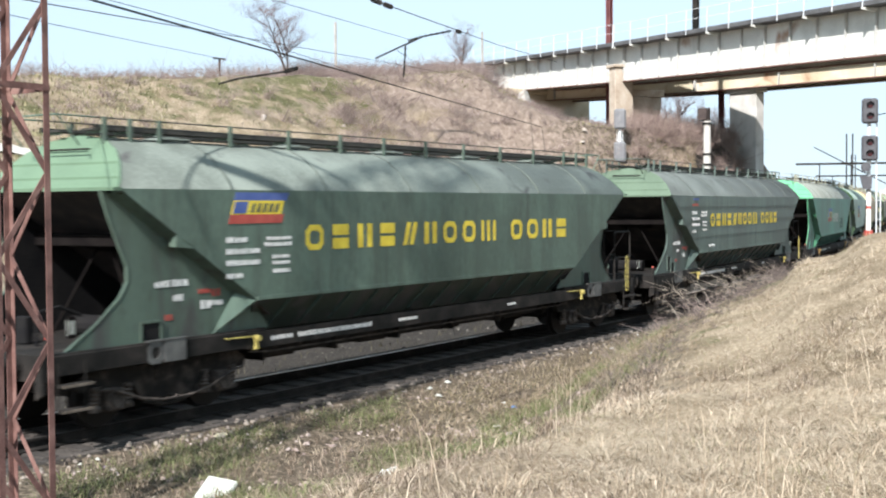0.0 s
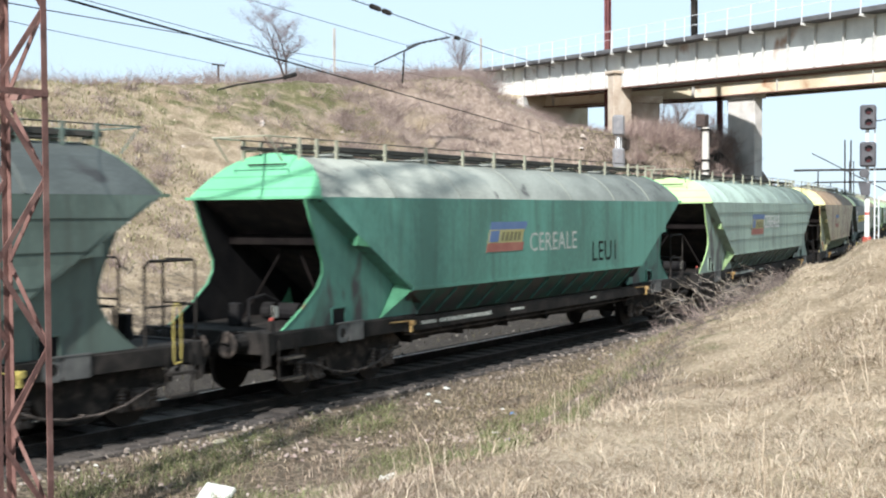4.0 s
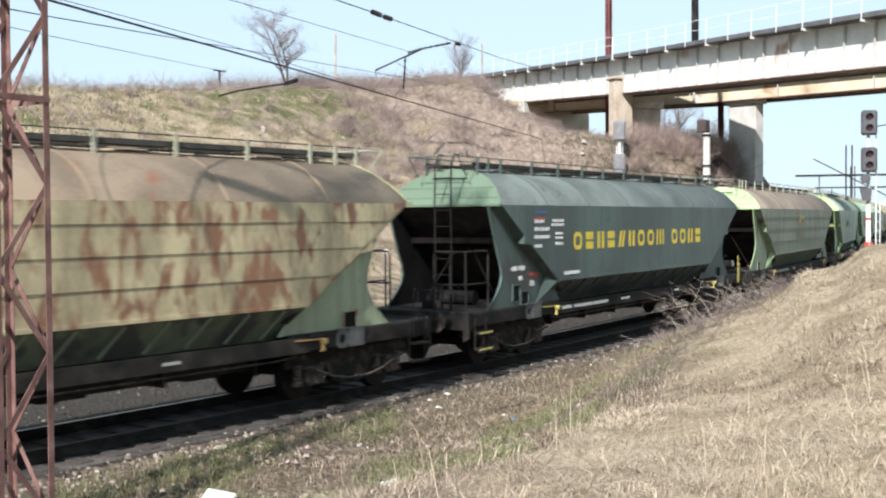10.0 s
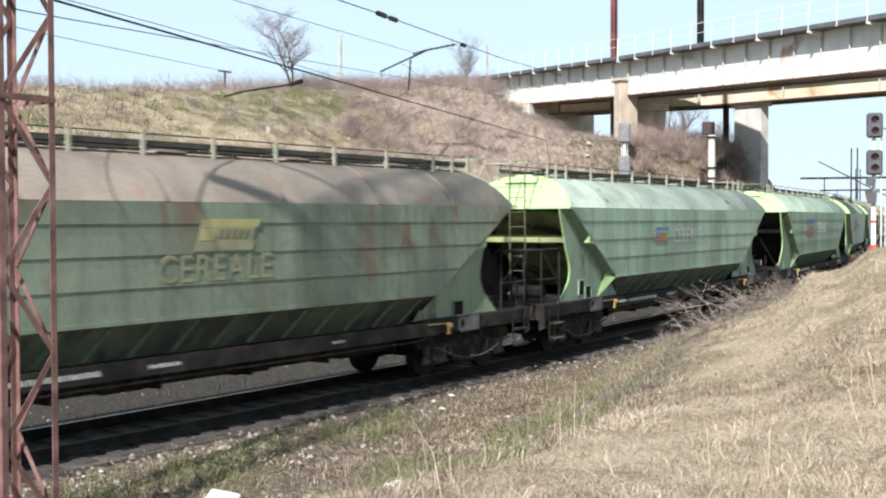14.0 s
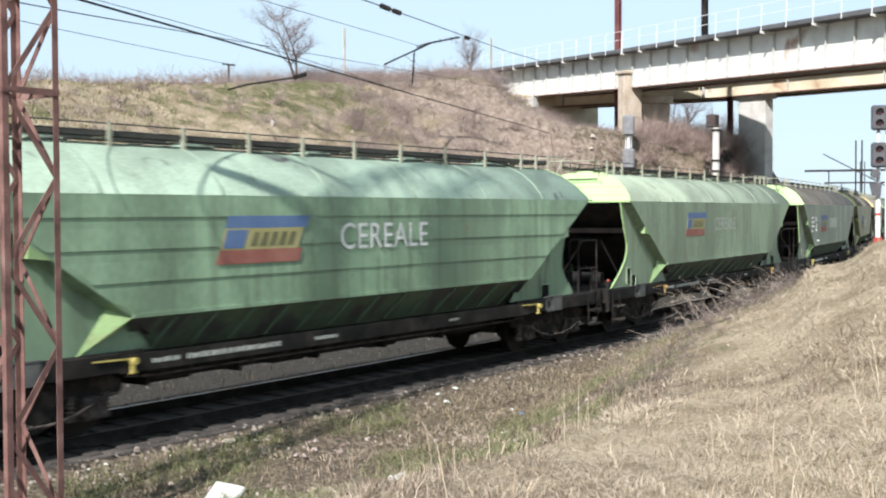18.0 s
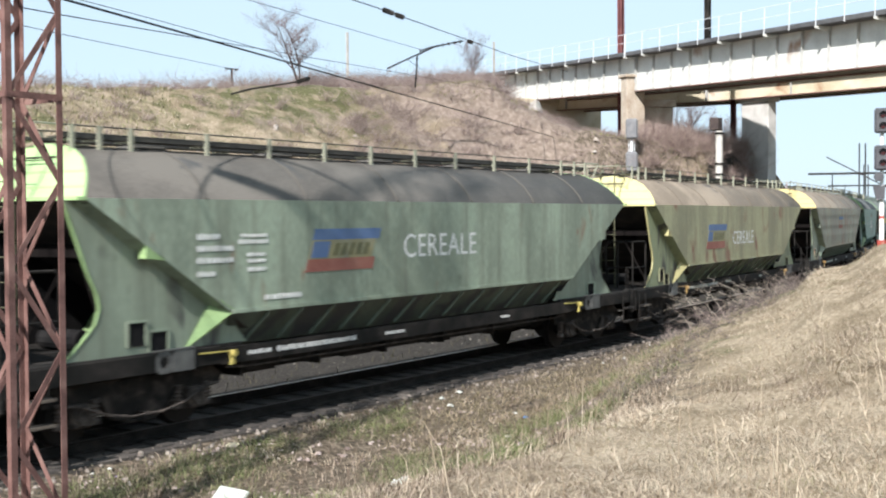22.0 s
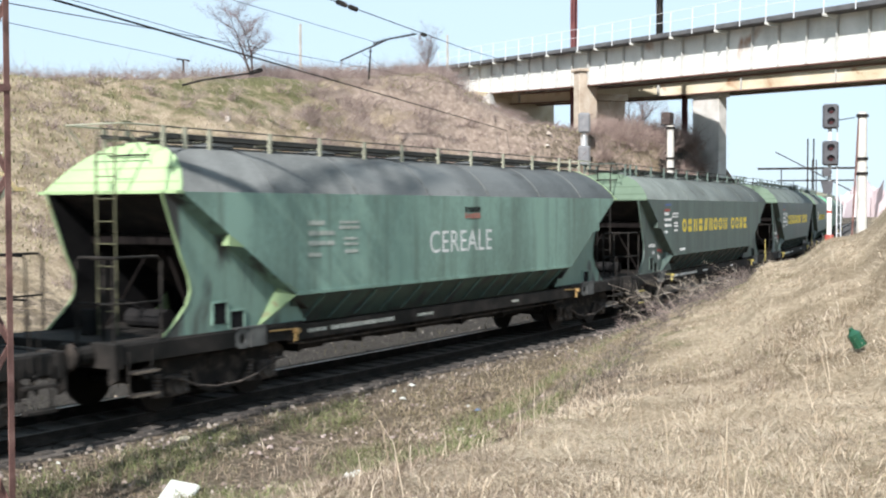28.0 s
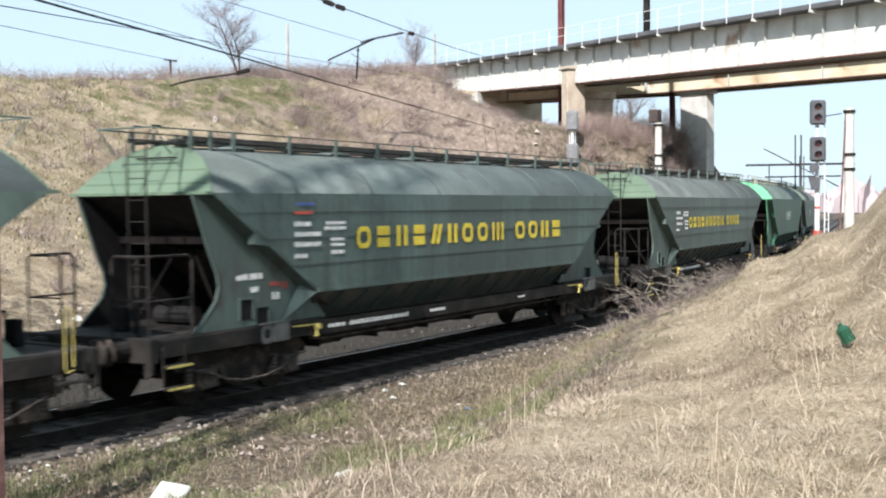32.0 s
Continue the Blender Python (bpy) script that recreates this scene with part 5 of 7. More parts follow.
HILLGREEN = island_material("greening_hill_grass", [(0.14, 0.128, 0.066), (0.19, 0.178, 0.092), (0.25, 0.228, 0.13), (0.33, 0.285, 0.18)])
SCRUB = island_material("bare_scrub_twigs", [(0.16, 0.12, 0.108), (0.23, 0.175, 0.158), (0.3, 0.235, 0.21), (0.38, 0.31, 0.27)])
REDSCRUB = island_material("reddish_brush_twigs", [(0.17, 0.12, 0.105), (0.26, 0.19, 0.165), (0.36, 0.275, 0.235), (0.46, 0.37, 0.315)])
DARKSCRUB = island_material("dark_bank_twigs", [(0.07, 0.056, 0.05), (0.14, 0.112, 0.1), (0.24, 0.195, 0.17)])
TWIG = island_material("dark_tree_twigs", [(0.13, 0.09, 0.085), (0.2, 0.145, 0.135), (0.27, 0.2, 0.185)])
BARK = surface("dark_bark", [(0.035, 0.026, 0.024), (0.08, 0.06, 0.052)], 6, 0.95, 0, 0.5, 40)

DITCHGREEN = island_material("brown_olive_grass", [(0.09, 0.075, 0.042), (0.14, 0.122, 0.066), (0.2, 0.165, 0.095), (0.28, 0.225, 0.15), (0.38, 0.31, 0.22)])
STEM = island_material("bleached_bramble_stems", [(0.2, 0.165, 0.13), (0.34, 0.29, 0.235), (0.5, 0.44, 0.37)])
CESSWEED = island_material("dark_cess_weeds", [(0.03, 0.03, 0.018), (0.06, 0.055, 0.035), (0.1, 0.088, 0.06)])
rng = np.random.RandomState(11)


def scatter(k, x0, x1, y0, y1, keep):
    x, y = rng.uniform(x0, x1, k), rng.uniform(y0, y1, k)
    m = keep(x, y, *lateral(x, y)) > rng.uniform(0, 1, k)
    return x[m], y[m]


def field(name, x, y, h, w, lean, material, label):
    h, w, lean = (rng.uniform(a, b, len(x)) if isinstance(p, tuple) else p for p, (a, b) in ((h, h), (w, w), (lean, lean)))
    v, t = blades(x, y, h, w, lean, rng)
    return tagged(bulk(name, v, t, material), label, "grass", kind="stuff")


def bank_only(x, y, n, s):
    return ((n < bank_edge(s) + 0.5) & (np.degrees(np.arctan2(x, y + 15.17)) > 36) & (np.hypot(x, y + 15.17) > 4.2)) * ramp(np.hypot(x, y + 15.17), [(4, 1), (12, 1), (22, 0.7), (34, 0.35)]) * (0.7 + 0.5 * (wave(x, y, 1.3, 21) > -0.3))


def polar(k, a0, a1, r0, r1, keep):
    """Places spread evenly as seen from the path on the bank."""
    a, r = np.radians(rng.uniform(a0, a1, k)), np.exp(rng.uniform(math.log(r0), math.log(r1), k))
    x, y = r * np.sin(a), r * np.cos(a) - 15.17
    m = keep(x, y, *lateral(x, y)) > rng.uniform(0, 1, k)
    return x[m], y[m]


def clumps(name, cx, cy, k, reach, h, w, lean, material, label, size=(0.6, 1.5)):
    """Tufts whose blades spring from one root and droop outwards."""
    cs = np.repeat(rng.uniform(*size, len(cx)), k)
    turn = rng.uniform(0, 6.283, len(cx) * k)
    off = rng.uniform(0, reach, len(cx) * k) * cs
    x, y = np.repeat(cx, k) + np.cos(turn) * off, np.repeat(cy, k) + np.sin(turn) * off
    v, t = blades(x, y, rng.uniform(*h, len(x)) * cs, rng.uniform(*w, len(x)), rng.uniform(*lean, len(x)), rng, None, turn + rng.normal(0, 0.5, len(x)))
    return tagged(bulk(name, v, t, material), label, "grass", kind="stuff")


def on_bank(x, y, n, s):
    return (n < bank_edge(s) + 0.5) * 1.0


def in_ditch(x, y, n, s):
    return ((n < -1.75) & (n > bank_edge(s) - 0.5)) * 1.0


x, y = polar(190000, 36, 80, 4.6, 32, lambda x, y, n, s: on_bank(x, y, n, s) * (0.75 + 0.4 * wave(x, y, 1.7, 21)))
field("dry_grass", x, y, (0.04, 0.14), (0.004, 0.0095), (0.6, 1.6), MAT, "matted bleached straw on the bank")
cx, cy = polar(6500, 36, 80, 4.6, 30, lambda x, y, n, s: on_bank(x, y, n, s) * (0.25 + 0.75 * (wave(x, y, 1.1, 33) > 0.0)))
clumps("grass_tufts", cx, cy, 24, 0.09, (0.06, 0.2), (0.004, 0.0075), (0.6, 1.5), STRAW, "drooping tufts of dry grass on the bank")
cx, cy = polar(170, 62, 79, 4.8, 11, lambda x, y, n, s: on_bank(x, y, n, s) * (wave(x, y, 1.6, 35) > -0.1))
clumps("tall_tussocks", cx, cy, 60, 0.13, (0.12, 0.34), (0.003, 0.006), (0.7, 1.5), STRAW, "tall drooping tussocks of bleached grass", (0.6, 1.2))
cx, cy = polar(1300, 45, 79, 6.5, 26, lambda x, y, n, s: on_bank(x, y, n, s) * (wave(x, y, 0.7, 37) > 0.2))
clumps("brown_tussocks", cx, cy, 34, 0.12, (0.08, 0.26), (0.004, 0.009), (0.6, 1.5), WEED, "brown withered tussocks among the straw")
x, y = polar(40000, 40, 80, 5, 28, lambda x, y, n, s: on_bank(x, y, n, s) * (wave(x, y, 0.9, 39) > 0.1))
field("olive_grass", x, y, (0.03, 0.14), (0.004, 0.009), (0.5, 1.5), HILLGREEN, "faded olive grass showing through the straw")
cx, cy = polar(620, 58, 79, 4.8, 12, lambda x, y, n, s: on_bank(x, y, n, s) * (wave(x, y, 1.1, 45) > -0.25))
clumps("combed_tussocks", cx, cy, 70, 0.1, (0.16, 0.42), (0.0025, 0.0055), (0.85, 1.7), STRAW, "long bleached grass lying combed over the bank", (0.6, 1.3))
cx, cy = polar(560, 60, 79, 11, 27, lambda x, y, n, s: on_bank(x, y, n, s) * (wave(x, y, 0.8, 47) > 0.05))
clumps("crest_tussocks", cx, cy, 46, 0.16, (0.1, 0.34), (0.005, 0.009), (0.7, 1.6), STRAW, "shaggy straw tussocks towards the bank's crest")
x, y = polar(230, 50, 79, 5, 20, on_bank)
field("tall_stalks", x, y, (0.35, 0.8), (0.004, 0.008), (0.05, 0.5), STRAW, "tall pale dry stalks on the bank")
x, y = polar(80000, 34, 74, 8, 36, in_ditch)
field("ditch_weeds", x, y, (0.04, 0.17), (0.006, 0.016), (0.3, 1.3), WEED, "withered weeds in the ditch beside the track")
ss, nn = 8 + 26 * rng.uniform(0, 1, 150000) ** 0.8, rng.uniform(-7, -1.95, 150000)
x, y, _ = track(ss, nn)
keep = (nn > bank_edge(ss) - 0.4) & (rng.uniform(0, 1, len(ss)) < ramp(nn, [(-3.0, 1.0), (-2.4, 0.6), (-1.95, 0.05)]) * ramp(ss, [(8, 0.35), (13, 0.6), (17, 1.0)])) & (wave(x, y, 1.7, 97) > ramp(ss, [(10, 0.0), (18, -0.7)]))
x, y = x[keep], y[keep]
field("ditch_grass", x, y, (0.05, 0.17), (0.006, 0.013), (0.5, 1.5), DITCHGREEN, "matted brown and olive grass in the ditch")
for nm, mt, kk, seed, words in (("weed_clumps", WEED, 5000, 81, "clumps of withered weeds in the ditch"), ("grass_clumps", FRESH, 14000, 83, "clumps of fresh grass in the ditch"), ("straw_clumps", STRAW, 2200, 85, "clumps of pale straw in the ditch")):
    cx, cy = polar(kk, 34, 72, 8, 32, lambda x, y, n, s: in_ditch(x, y, n, s) * (wave(x, y, 2.4, seed) > 0.12) * (n < -2.0))
    clumps(nm, cx, cy, 30, 0.16, (0.05, 0.2), (0.005, 0.011), (0.5, 1.5), mt, words, (0.5, 1.8))
x, y = scatter(16000, 6, 60, 1, 22, lambda x, y, n, s: ((n > 2.0) & (n < 7.5)) * (0.5 + 0.5 * wave(x, y, 1.0, 91)))
field("cess_weeds", x, y, (0.05, 0.25), (0.01, 0.025), (0.2, 1.0), CESSWEED, "dark weeds beyond the track")
x, y = scatter(95000, 5, 96, 5, 44, lambda x, y, n, s: (n > 6.2) * (np.degrees(np.arctan2(x, y + 15.17)) > 27) * ramp(n, [(3, 0.12), (7, 0.4), (14, 1), (40, 1)]) * ramp(s, [(38, 1), (50, 0.3), (90, 0.3)]))
h = rng.uniform(0.06, 0.22, len(x)) * (0.75 + 0.4 * wave(x, y, 0.4, 51))

v, t = blades(x, y, np.maximum(h, 0.07), rng.uniform(0.02, 0.055, len(x)), rng.uniform(0.4, 1.3, len(x)), rng)
tagged(bulk("slope_weeds", v, t, HILLWEED), "withered weeds covering the embankment", "grass", kind="stuff")
x, y = scatter(60000, 18, 66, 16, 42, lambda x, y, n, s: (wave(x, y, 0.28, 61) > 0.05) * 0.8 * ramp(s, [(20, 0.5), (45, 1), (66, 0.6), (70, 0)]))
v, t = blades(x, y, rng.uniform(0.08, 0.25, len(x)), rng.uniform(0.03, 0.07, len(x)), rng.uniform(0.1, 0.8, len(x)), rng)
tagged(bulk("slope_grass", v, t, HILLGREEN), "greening grass patches on the embankment", "grass", kind="stuff")
x, y = scatter(9000, 24, 92, 12, 40, lambda x, y, n, s: (wave(x, y, 0.3, 71) > 0.0) * ramp(s, [(20, 0.3), (60, 0.5), (66, 0.2)]))
v, t = blades(x, y, rng.uniform(0.12, 0.32, len(x)), rng.uniform(0.02, 0.04, len(x)), rng.uniform(0.1, 1.0, len(x)), rng)
tagged(bulk("slope_straw", v, t, STRAW), "pale dry grass on the embankment", "grass", kind="stuff")


# ---- shrubs and trees ----
def shrub_arrays(places, height, count, spread, r):
    A, B, R = [], [], []
    for (x, y), hh in zip(places, height):
        z = float(land(x, y))
        k = int(count * hh)
        a = np.tile([x, y, z - 0.05], (k, 1)) + rng.normal(0, 0.22 * hh, (k, 3)) * [1, 1, 0]
        way = rng.normal(0, spread, (k, 3))
        way[:, 2] = rng.uniform(0.5, 1.1, k)
        b = a + way * hh * rng.uniform(0.4, 0.95, k)[:, None]
        A.append(a), B.append(b), R.append(np.full(k, r))
        for _ in range(2):
            f = rng.uniform(0.3, 0.9, k)[:, None]
            a2 = a + (b - a) * f
            b2 = a2 + rng.normal(0, 0.26, (k, 3)) * hh + (b - a) * 0.22
            A.append(a2), B.append(b2), R.append(np.full(k, r * 0.6))
    return np.concatenate(A), np.concatenate(B), np.concatenate(R)


def thicket(name, k, x0, x1, y0, y1, keep, h, count, spread, r, material, label):
    x, y = scatter(k, x0, x1, y0, y1, keep)
    a, b, rr = shrub_arrays(list(zip(x, y)), rng.uniform(*h, len(x)), count, spread, r)
    v, t = twigs(a, b, rr, rng)
    return tagged(bulk(name, v, t, material), label, "shrubs", kind="stuff")


def azim(x, y):
    return np.degrees(np.arctan2(x, y + 15.17))


thicket("slope_brush", 2900, 42, 95, 12, 38, lambda x, y, n, s: ((azim(x, y) > 47.0) & (azim(x, y) < 54.6) & (land(x, y) > 2.0) & (np.hypot(x, y + 15.17) < 88)) * 0.9, (0.3, 1.2), 22, 0.9, 0.01, SCRUB, "leafless purplish brush on the embankment")
thicket("low_brush", 2600, 42, 95, 12, 38, lambda x, y, n, s: ((azim(x, y) > 54.6) & (azim(x, y) < 61.5) & (land(x, y) > 2.0) & (np.hypot(x, y + 15.17) < 84)) * 0.9, (0.2, 0.6), 26, 0.9, 0.011, SCRUB, "low leafless brush below the bridge's side span")
thicket("bridge_brush", 2600, 60, 92, 10, 30, lambda x, y, n, s: ((azim(x, y) > 61.2) & (azim(x, y) < 67.6) & (land(x, y) > 1.2) & (np.hypot(x, y + 15.17) < 84)) * 0.9, (0.6, 1.7), 26, 0.5, 0.013, REDSCRUB, "dense reddish leafless brush below the bridge")
thicket("slope_shrubs", 500, 15, 70, 14, 36, lambda x, y, n, s: ((azim(x, y) > 30) & (azim(x, y) < 49) & (n > 10)) * 0.6, (0.4, 1.1), 30, 0.6, 0.01, SCRUB, "low leafless shrubs scattered over the embankment")
thicket("crest_brush", 260, 20, 74, 33.5, 40, lambda x, y, n, s: (azim(x, y) > 30) * 0.8, (0.3, 1.0), 20, 0.5, 0.011, SCRUB, "thin leafless brush along the embankment's crest")
thicket("bank_bramble", 160, 18, 34, -8.5, 2.5, lambda x, y, n, s: ((n < bank_edge(s) + 1.1) & (n > bank_edge(s) - 1.2) & (s > 22) & (s < 31)) * 0.9, (0.25, 0.6), 46, 0.95, 0.005, SCRUB, "tangled bleached bramble at the edge of the bank")
def arching(k, seed):
    """Long bent stems that hang over the ditch, with side twigs."""
    r = np.random.RandomState(seed)
    A, B, R = [], [], []
    for _ in range(k):
        s = r.uniform(25, 33)
        x, y, h = track(s, float(bank_edge(s)) + r.uniform(-0.8, 0.7))
        p = np.array([x, y, float(land(x, y)) - 0.03])
        a = h + math.pi + r.normal(-0.2, 0.9)
        d = np.array([math.cos(a) * 0.6, math.sin(a) * 0.6, r.uniform(0.5, 1.1)])
        step = r.uniform(0.13, 0.24)
        for i in range(7):
            d = d / np.linalg.norm(d)
            q = p + d * step
            A.append(p), B.append(q), R.append(0.011 - 0.0012 * i)
            if i > 1:
                for _ in range(2):
                    e = q + (d * 0.6 + r.normal(0, 0.6, 3)) * r.uniform(0.12, 0.4)
                    A.append(q), B.append(e), R.append(0.004)
            p, d = q, d + np.array([0, 0, -0.2]) + r.normal(0, 0.12, 3)
    return np.array(A), np.array(B), np.array(R)


v, t = twigs(*arching(40, 5), rng)
tagged(bulk("arching_branches", v, t, STEM), "bare arching bramble stems over the ditch", "shrubs", kind="stuff")
thicket("brown_brush", 700, 14, 32, -9, 2, lambda x, y, n, s: ((n > -6.4) & (n < -3.0) & (n < bank_edge(s) + 1.6) & (s > 18) & (s < 31)) * (0.5 + 0.5 * wave(x, y, 1.2, 95)), (0.15, 0.34), 40, 1.0, 0.004, SCRUB, "low brown brush between the bank and the track")
thicket("bank_scrub", 900, 8, 28, -11, -1, lambda x, y, n, s: ((np.abs(n + 7.3 - 0.1 * (s - 15)) < 0.5) & (s > 14.5) & (s < 26)) * 0.9, (0.2, 0.42), 50, 1.0, 0.0042, DARKSCRUB, "low dark brush on the bank's shoulder")


def bare_tree(name, place, height, seed, label, spread=0.42, parts_up=3):
    """A leafless tree: tapered trunk, limbs as parts and a crown of twigs."""
    r = random.Random(seed)
    top = new(name)
    top.matrix_basis = Matrix.Translation(place)
    tagged(top, label, "tree")
    fine_a, fine_b, fine_r = [], [], []
    trunk = bmesh.new()
    limbs = []

    def grow(bm, p, d, length, rad, depth):
        steps = 6 if depth == 0 else 4
        for i in range(steps):
            d = (d + Vector((r.gauss(0, 0.12), r.gauss(0, 0.12), 0.05))).normalized()
            q = p + d * length / steps
            f0, f1 = 1 - 0.8 * i / steps, 1 - 0.8 * (i + 1) / steps
            rod(bm, p, q, rad * f0, 5, rad * f1)
            p = q
            if depth < 2 and (i > 0 or depth):
                for _ in range(2):
                    side = Vector((r.gauss(0, 1), r.gauss(0, 1), r.uniform(-0.1, 0.8))).normalized()
                    nd = (d * 0.75 + side * spread * 1.9).normalized()
                    if depth == 0:
                        b2 = bmesh.new()
                        limbs.append(b2)
                        grow(b2, p, nd, length * r.uniform(0.3, 0.48), rad * f1 * 0.55, 1)
                    else:
                        grow(bm, p, nd, length * r.uniform(0.35, 0.55), rad * f1 * 0.6, 2)
            if depth:
                for _ in range(3):
                    a = p - d * r.uniform(0, length / steps)
                    side = Vector((r.gauss(0, 1), r.gauss(0, 1), r.gauss(0.3, 0.7))).normalized()
                    e = a + (d * 0.7 + side).normalized() * height * r.uniform(0.04, 0.11)
                    fine_a.append(a), fine_b.append(e), fine_r.append(height * 0.0011)

    for k in range(parts_up):
        lean = Vector((r.gauss(0, 0.28), r.gauss(0, 0.28), 1)).normalized()
        grow(trunk, Vector((0.04 * k, 0.02 * k, -0.1)), lean, height * r.uniform(0.75, 0.95), height * (0.02 - 0.004 * k), 0)

    def put(nm, bm):
        me = bpy.data.meshes.new(nm)
        bm.to_mesh(me)
        bm.free()
        me.materials.append(BARK)
        ob = new(nm, me)
        ob.parent = top

    put("trunk", trunk)
    for b2 in limbs:
        put("limb", b2)
    v, t = twigs(np.array([tuple(p) for p in fine_a]), np.array([tuple(p) for p in fine_b]), np.array(fine_r), rng)
    cr = bulk("crown", v, t, TWIG)
    cr.parent = top
    return top


bare_tree("bare_tree", (49.45, 34.35, float(land(49.45, 34.35))), 4.7, 4, "leafless forked tree on the embankment's crest", 0.75, 2)
thicket("tree_brush", 40, 46, 54, 33.5, 37, lambda x, y, n, s: 0.9 * (x > 0), (0.6, 1.5), 26, 0.5, 0.01, SCRUB, "thin leafless brush round the foot of the tree")
bare_tree("bare_tree", (70.5, 37.5, float(land(70.5, 37.5))), 3.0, 14, "small leafless tree beside the bridge abutment")
bare_tree("bare_tree", (84.0, 27.5, float(land(84.0, 27.5))), 4.2, 23, "leafless tree growing under the bridge")
bare_tree("bare_tree", (86.0, 24.0, float(land(86.0, 24.0))), 3.8, 27, "leafless tree growing under the bridge")


# distant woods along the horizon, air haze put into their twig colours
def far_woods(name, r0, r1, az0, az1, k, h, material, label):
    a, r = np.radians(rng.uniform(az0, az1, k)), rng.uniform(r0, r1, k)
    x, y = r * np.sin(a), r * np.cos(a) - 15
    hh = rng.uniform(*h, k) * (0.75 + 0.3 * np.sin(a * 60) + 0.2 * np.sin(a * 173))
    v, t = blades(x, y, hh, hh * 0.8, rng.uniform(0, 0.3, k), rng, land(x, y) - 0.3)
    return tagged(bulk(name, v, t, material), label, "woods", kind="stuff")


HAZE = island_material("hazy_far_brush", [(0.4, 0.33, 0.34), (0.48, 0.4, 0.4), (0.56, 0.5, 0.5)])
far_woods("far_woods", 420, 700, 20, 120, 2600, (7, 15), HAZE, "hazy leafless woods along the horizon")

# ---- the bridges ----
def thing(name, label, category, at=Matrix.Identity(4), group=""):
    ob = new(name)
    ob.matrix_basis = at
    return tagged(ob, label, category, group)


def girder_bridge(name, a, b, depth, label, stiffener, post, rail=True, web=None):
    """A plate-girder span from a to b (deck edge, top), girders hanging below the deck."""
    a, b = Vector(a), Vector(b)
    length = (b - a).length
    x = (b - a).normalized()
    y = Vector((-x.y, x.x, 0)).normalized()
    z = x.cross(y)
    m = Matrix((x, y, z)).transposed().to_4x4()
    m.translation = a
    top = thing(name, label, "bridge", m)
    near = 1 if (Vector((0, -15, 3)) - a).dot(y) > 0 else -1
    W = 2.3
    part("deck", (name, "deck"), lambda bm: box(bm, 0, length, *sorted((near * 0.9, -near * (W + 0.7))), -0.26, 0.0, 0.03), DECKM, top, "dark overhanging deck slab")
    for i, yy in enumerate((0.0, -near * W)):
        part("girder_web", (name, "web", i), lambda bm: box(bm, 0, length, yy - 0.03, yy + 0.03, -depth, -0.26), web or GIRDER, top)
        part("bottom_flange", (name, "flange", i), lambda bm: box(bm, 0, length, yy - 0.24, yy + 0.24, -depth - 0.06, -depth), FLANGE, top, "rust-brown bottom flange")
    k = int(length / stiffener)
    for i in range(k + 1):
        part("stiffener", (name, "stiff"), lambda bm: box(bm, -0.02, 0.02, *sorted((near * 0.032, near * 0.2)), -depth, -0.27), STIFF, top, at=Matrix.Translation((i * length / k, 0, 0)))
    if rail:
        k = int(length / post)
        for i in range(k + 1):
            at = Matrix.Translation((i * length / k, 0, 0))
            if i % 2 == 0:
                part("deck_bracket", (name, "bracket"), lambda bm: slab(bm, [(-0.05, near * 0.1, -0.28), (-0.05, near * 1.0, -0.28), (-0.05, near * 1.0, -0.38), (-0.05, near * 0.3, -0.5)], (0.08, 0, 0)), GIRDER, top, "pale cantilever bracket", at)
            part("railing_post", (name, "post"), lambda bm: box(bm, -0.018, 0.018, *sorted((near * 0.93, near * 0.966)), -0.3, 1.1), RAILING, top, at=at)
        for zz in (0.55, 1.08):
            part("railing_bar", (name, "bar", zz), lambda bm: box(bm, 0, length, *sorted((near * 0.94, near * 0.96)), zz - 0.013, zz + 0.013), RAILING, top)
    return top


DECKM = surface("dark_deck_concrete", [(0.06, 0.06, 0.062), (0.12, 0.12, 0.12)], 1.0, 0.9, 0, 0.3, 20)
FLANGE = surface("rusted_flange", [(0.12, 0.06, 0.045), (0.22, 0.13, 0.1)], 1.5, 0.85, 0, 0.3, 30)
# Stiffener paint is the girder's made darker, its shade put into the colour.
STIFF = surface("shaded_stiffener_paint", [(0.35, 0.35, 0.33), (0.5, 0.5, 0.47)], 2, 0.8, 0, 0.2, 30)
RAILING = surface("grey_white_railing", [(0.5, 0.52, 0.53), (0.68, 0.7, 0.7)], 2, 0.6, 0, 0.1, 40)
BUFFST = surface("yellowed_concrete", [(0.42, 0.36, 0.24), (0.52, 0.46, 0.33), (0.58, 0.53, 0.42)], 0.5, 0.9, 0, 0.3, 18, (0.3, 0.14, 0.07, 1), 0.66, 0.6)
BRICKY = surface("stained_pier_concrete", [(0.27, 0.21, 0.155), (0.4, 0.335, 0.26), (0.5, 0.45, 0.38)], 0.7, 0.95, 0, 0.4, 16, (0.3, 0.1, 0.05, 1), 0.68, 0.5)


def on_line(p, q, f, z=0.0):
    return (p[0] + (q[0] - p[0]) * f, p[1] + (q[1] - p[1]) * f, p[2] + (q[2] - p[2]) * f + z)


BR_R, BR_P, BR_L = (38.0, -25.9, 10.7), (67.5, 22.2, 13.45), (79.6, 42.0, 14.75)
girder_bridge("railway_overbridge", BR_R, BR_P, 2.4, "pale plate-girder railway bridge crossing over the tracks", 2.05, 2.05)
girder_bridge("railway_overbridge", on_line(BR_P, BR_L, 0.005), BR_L, 1.22, "shallow plate-girder side span of the railway bridge", 2.05, 2.05)
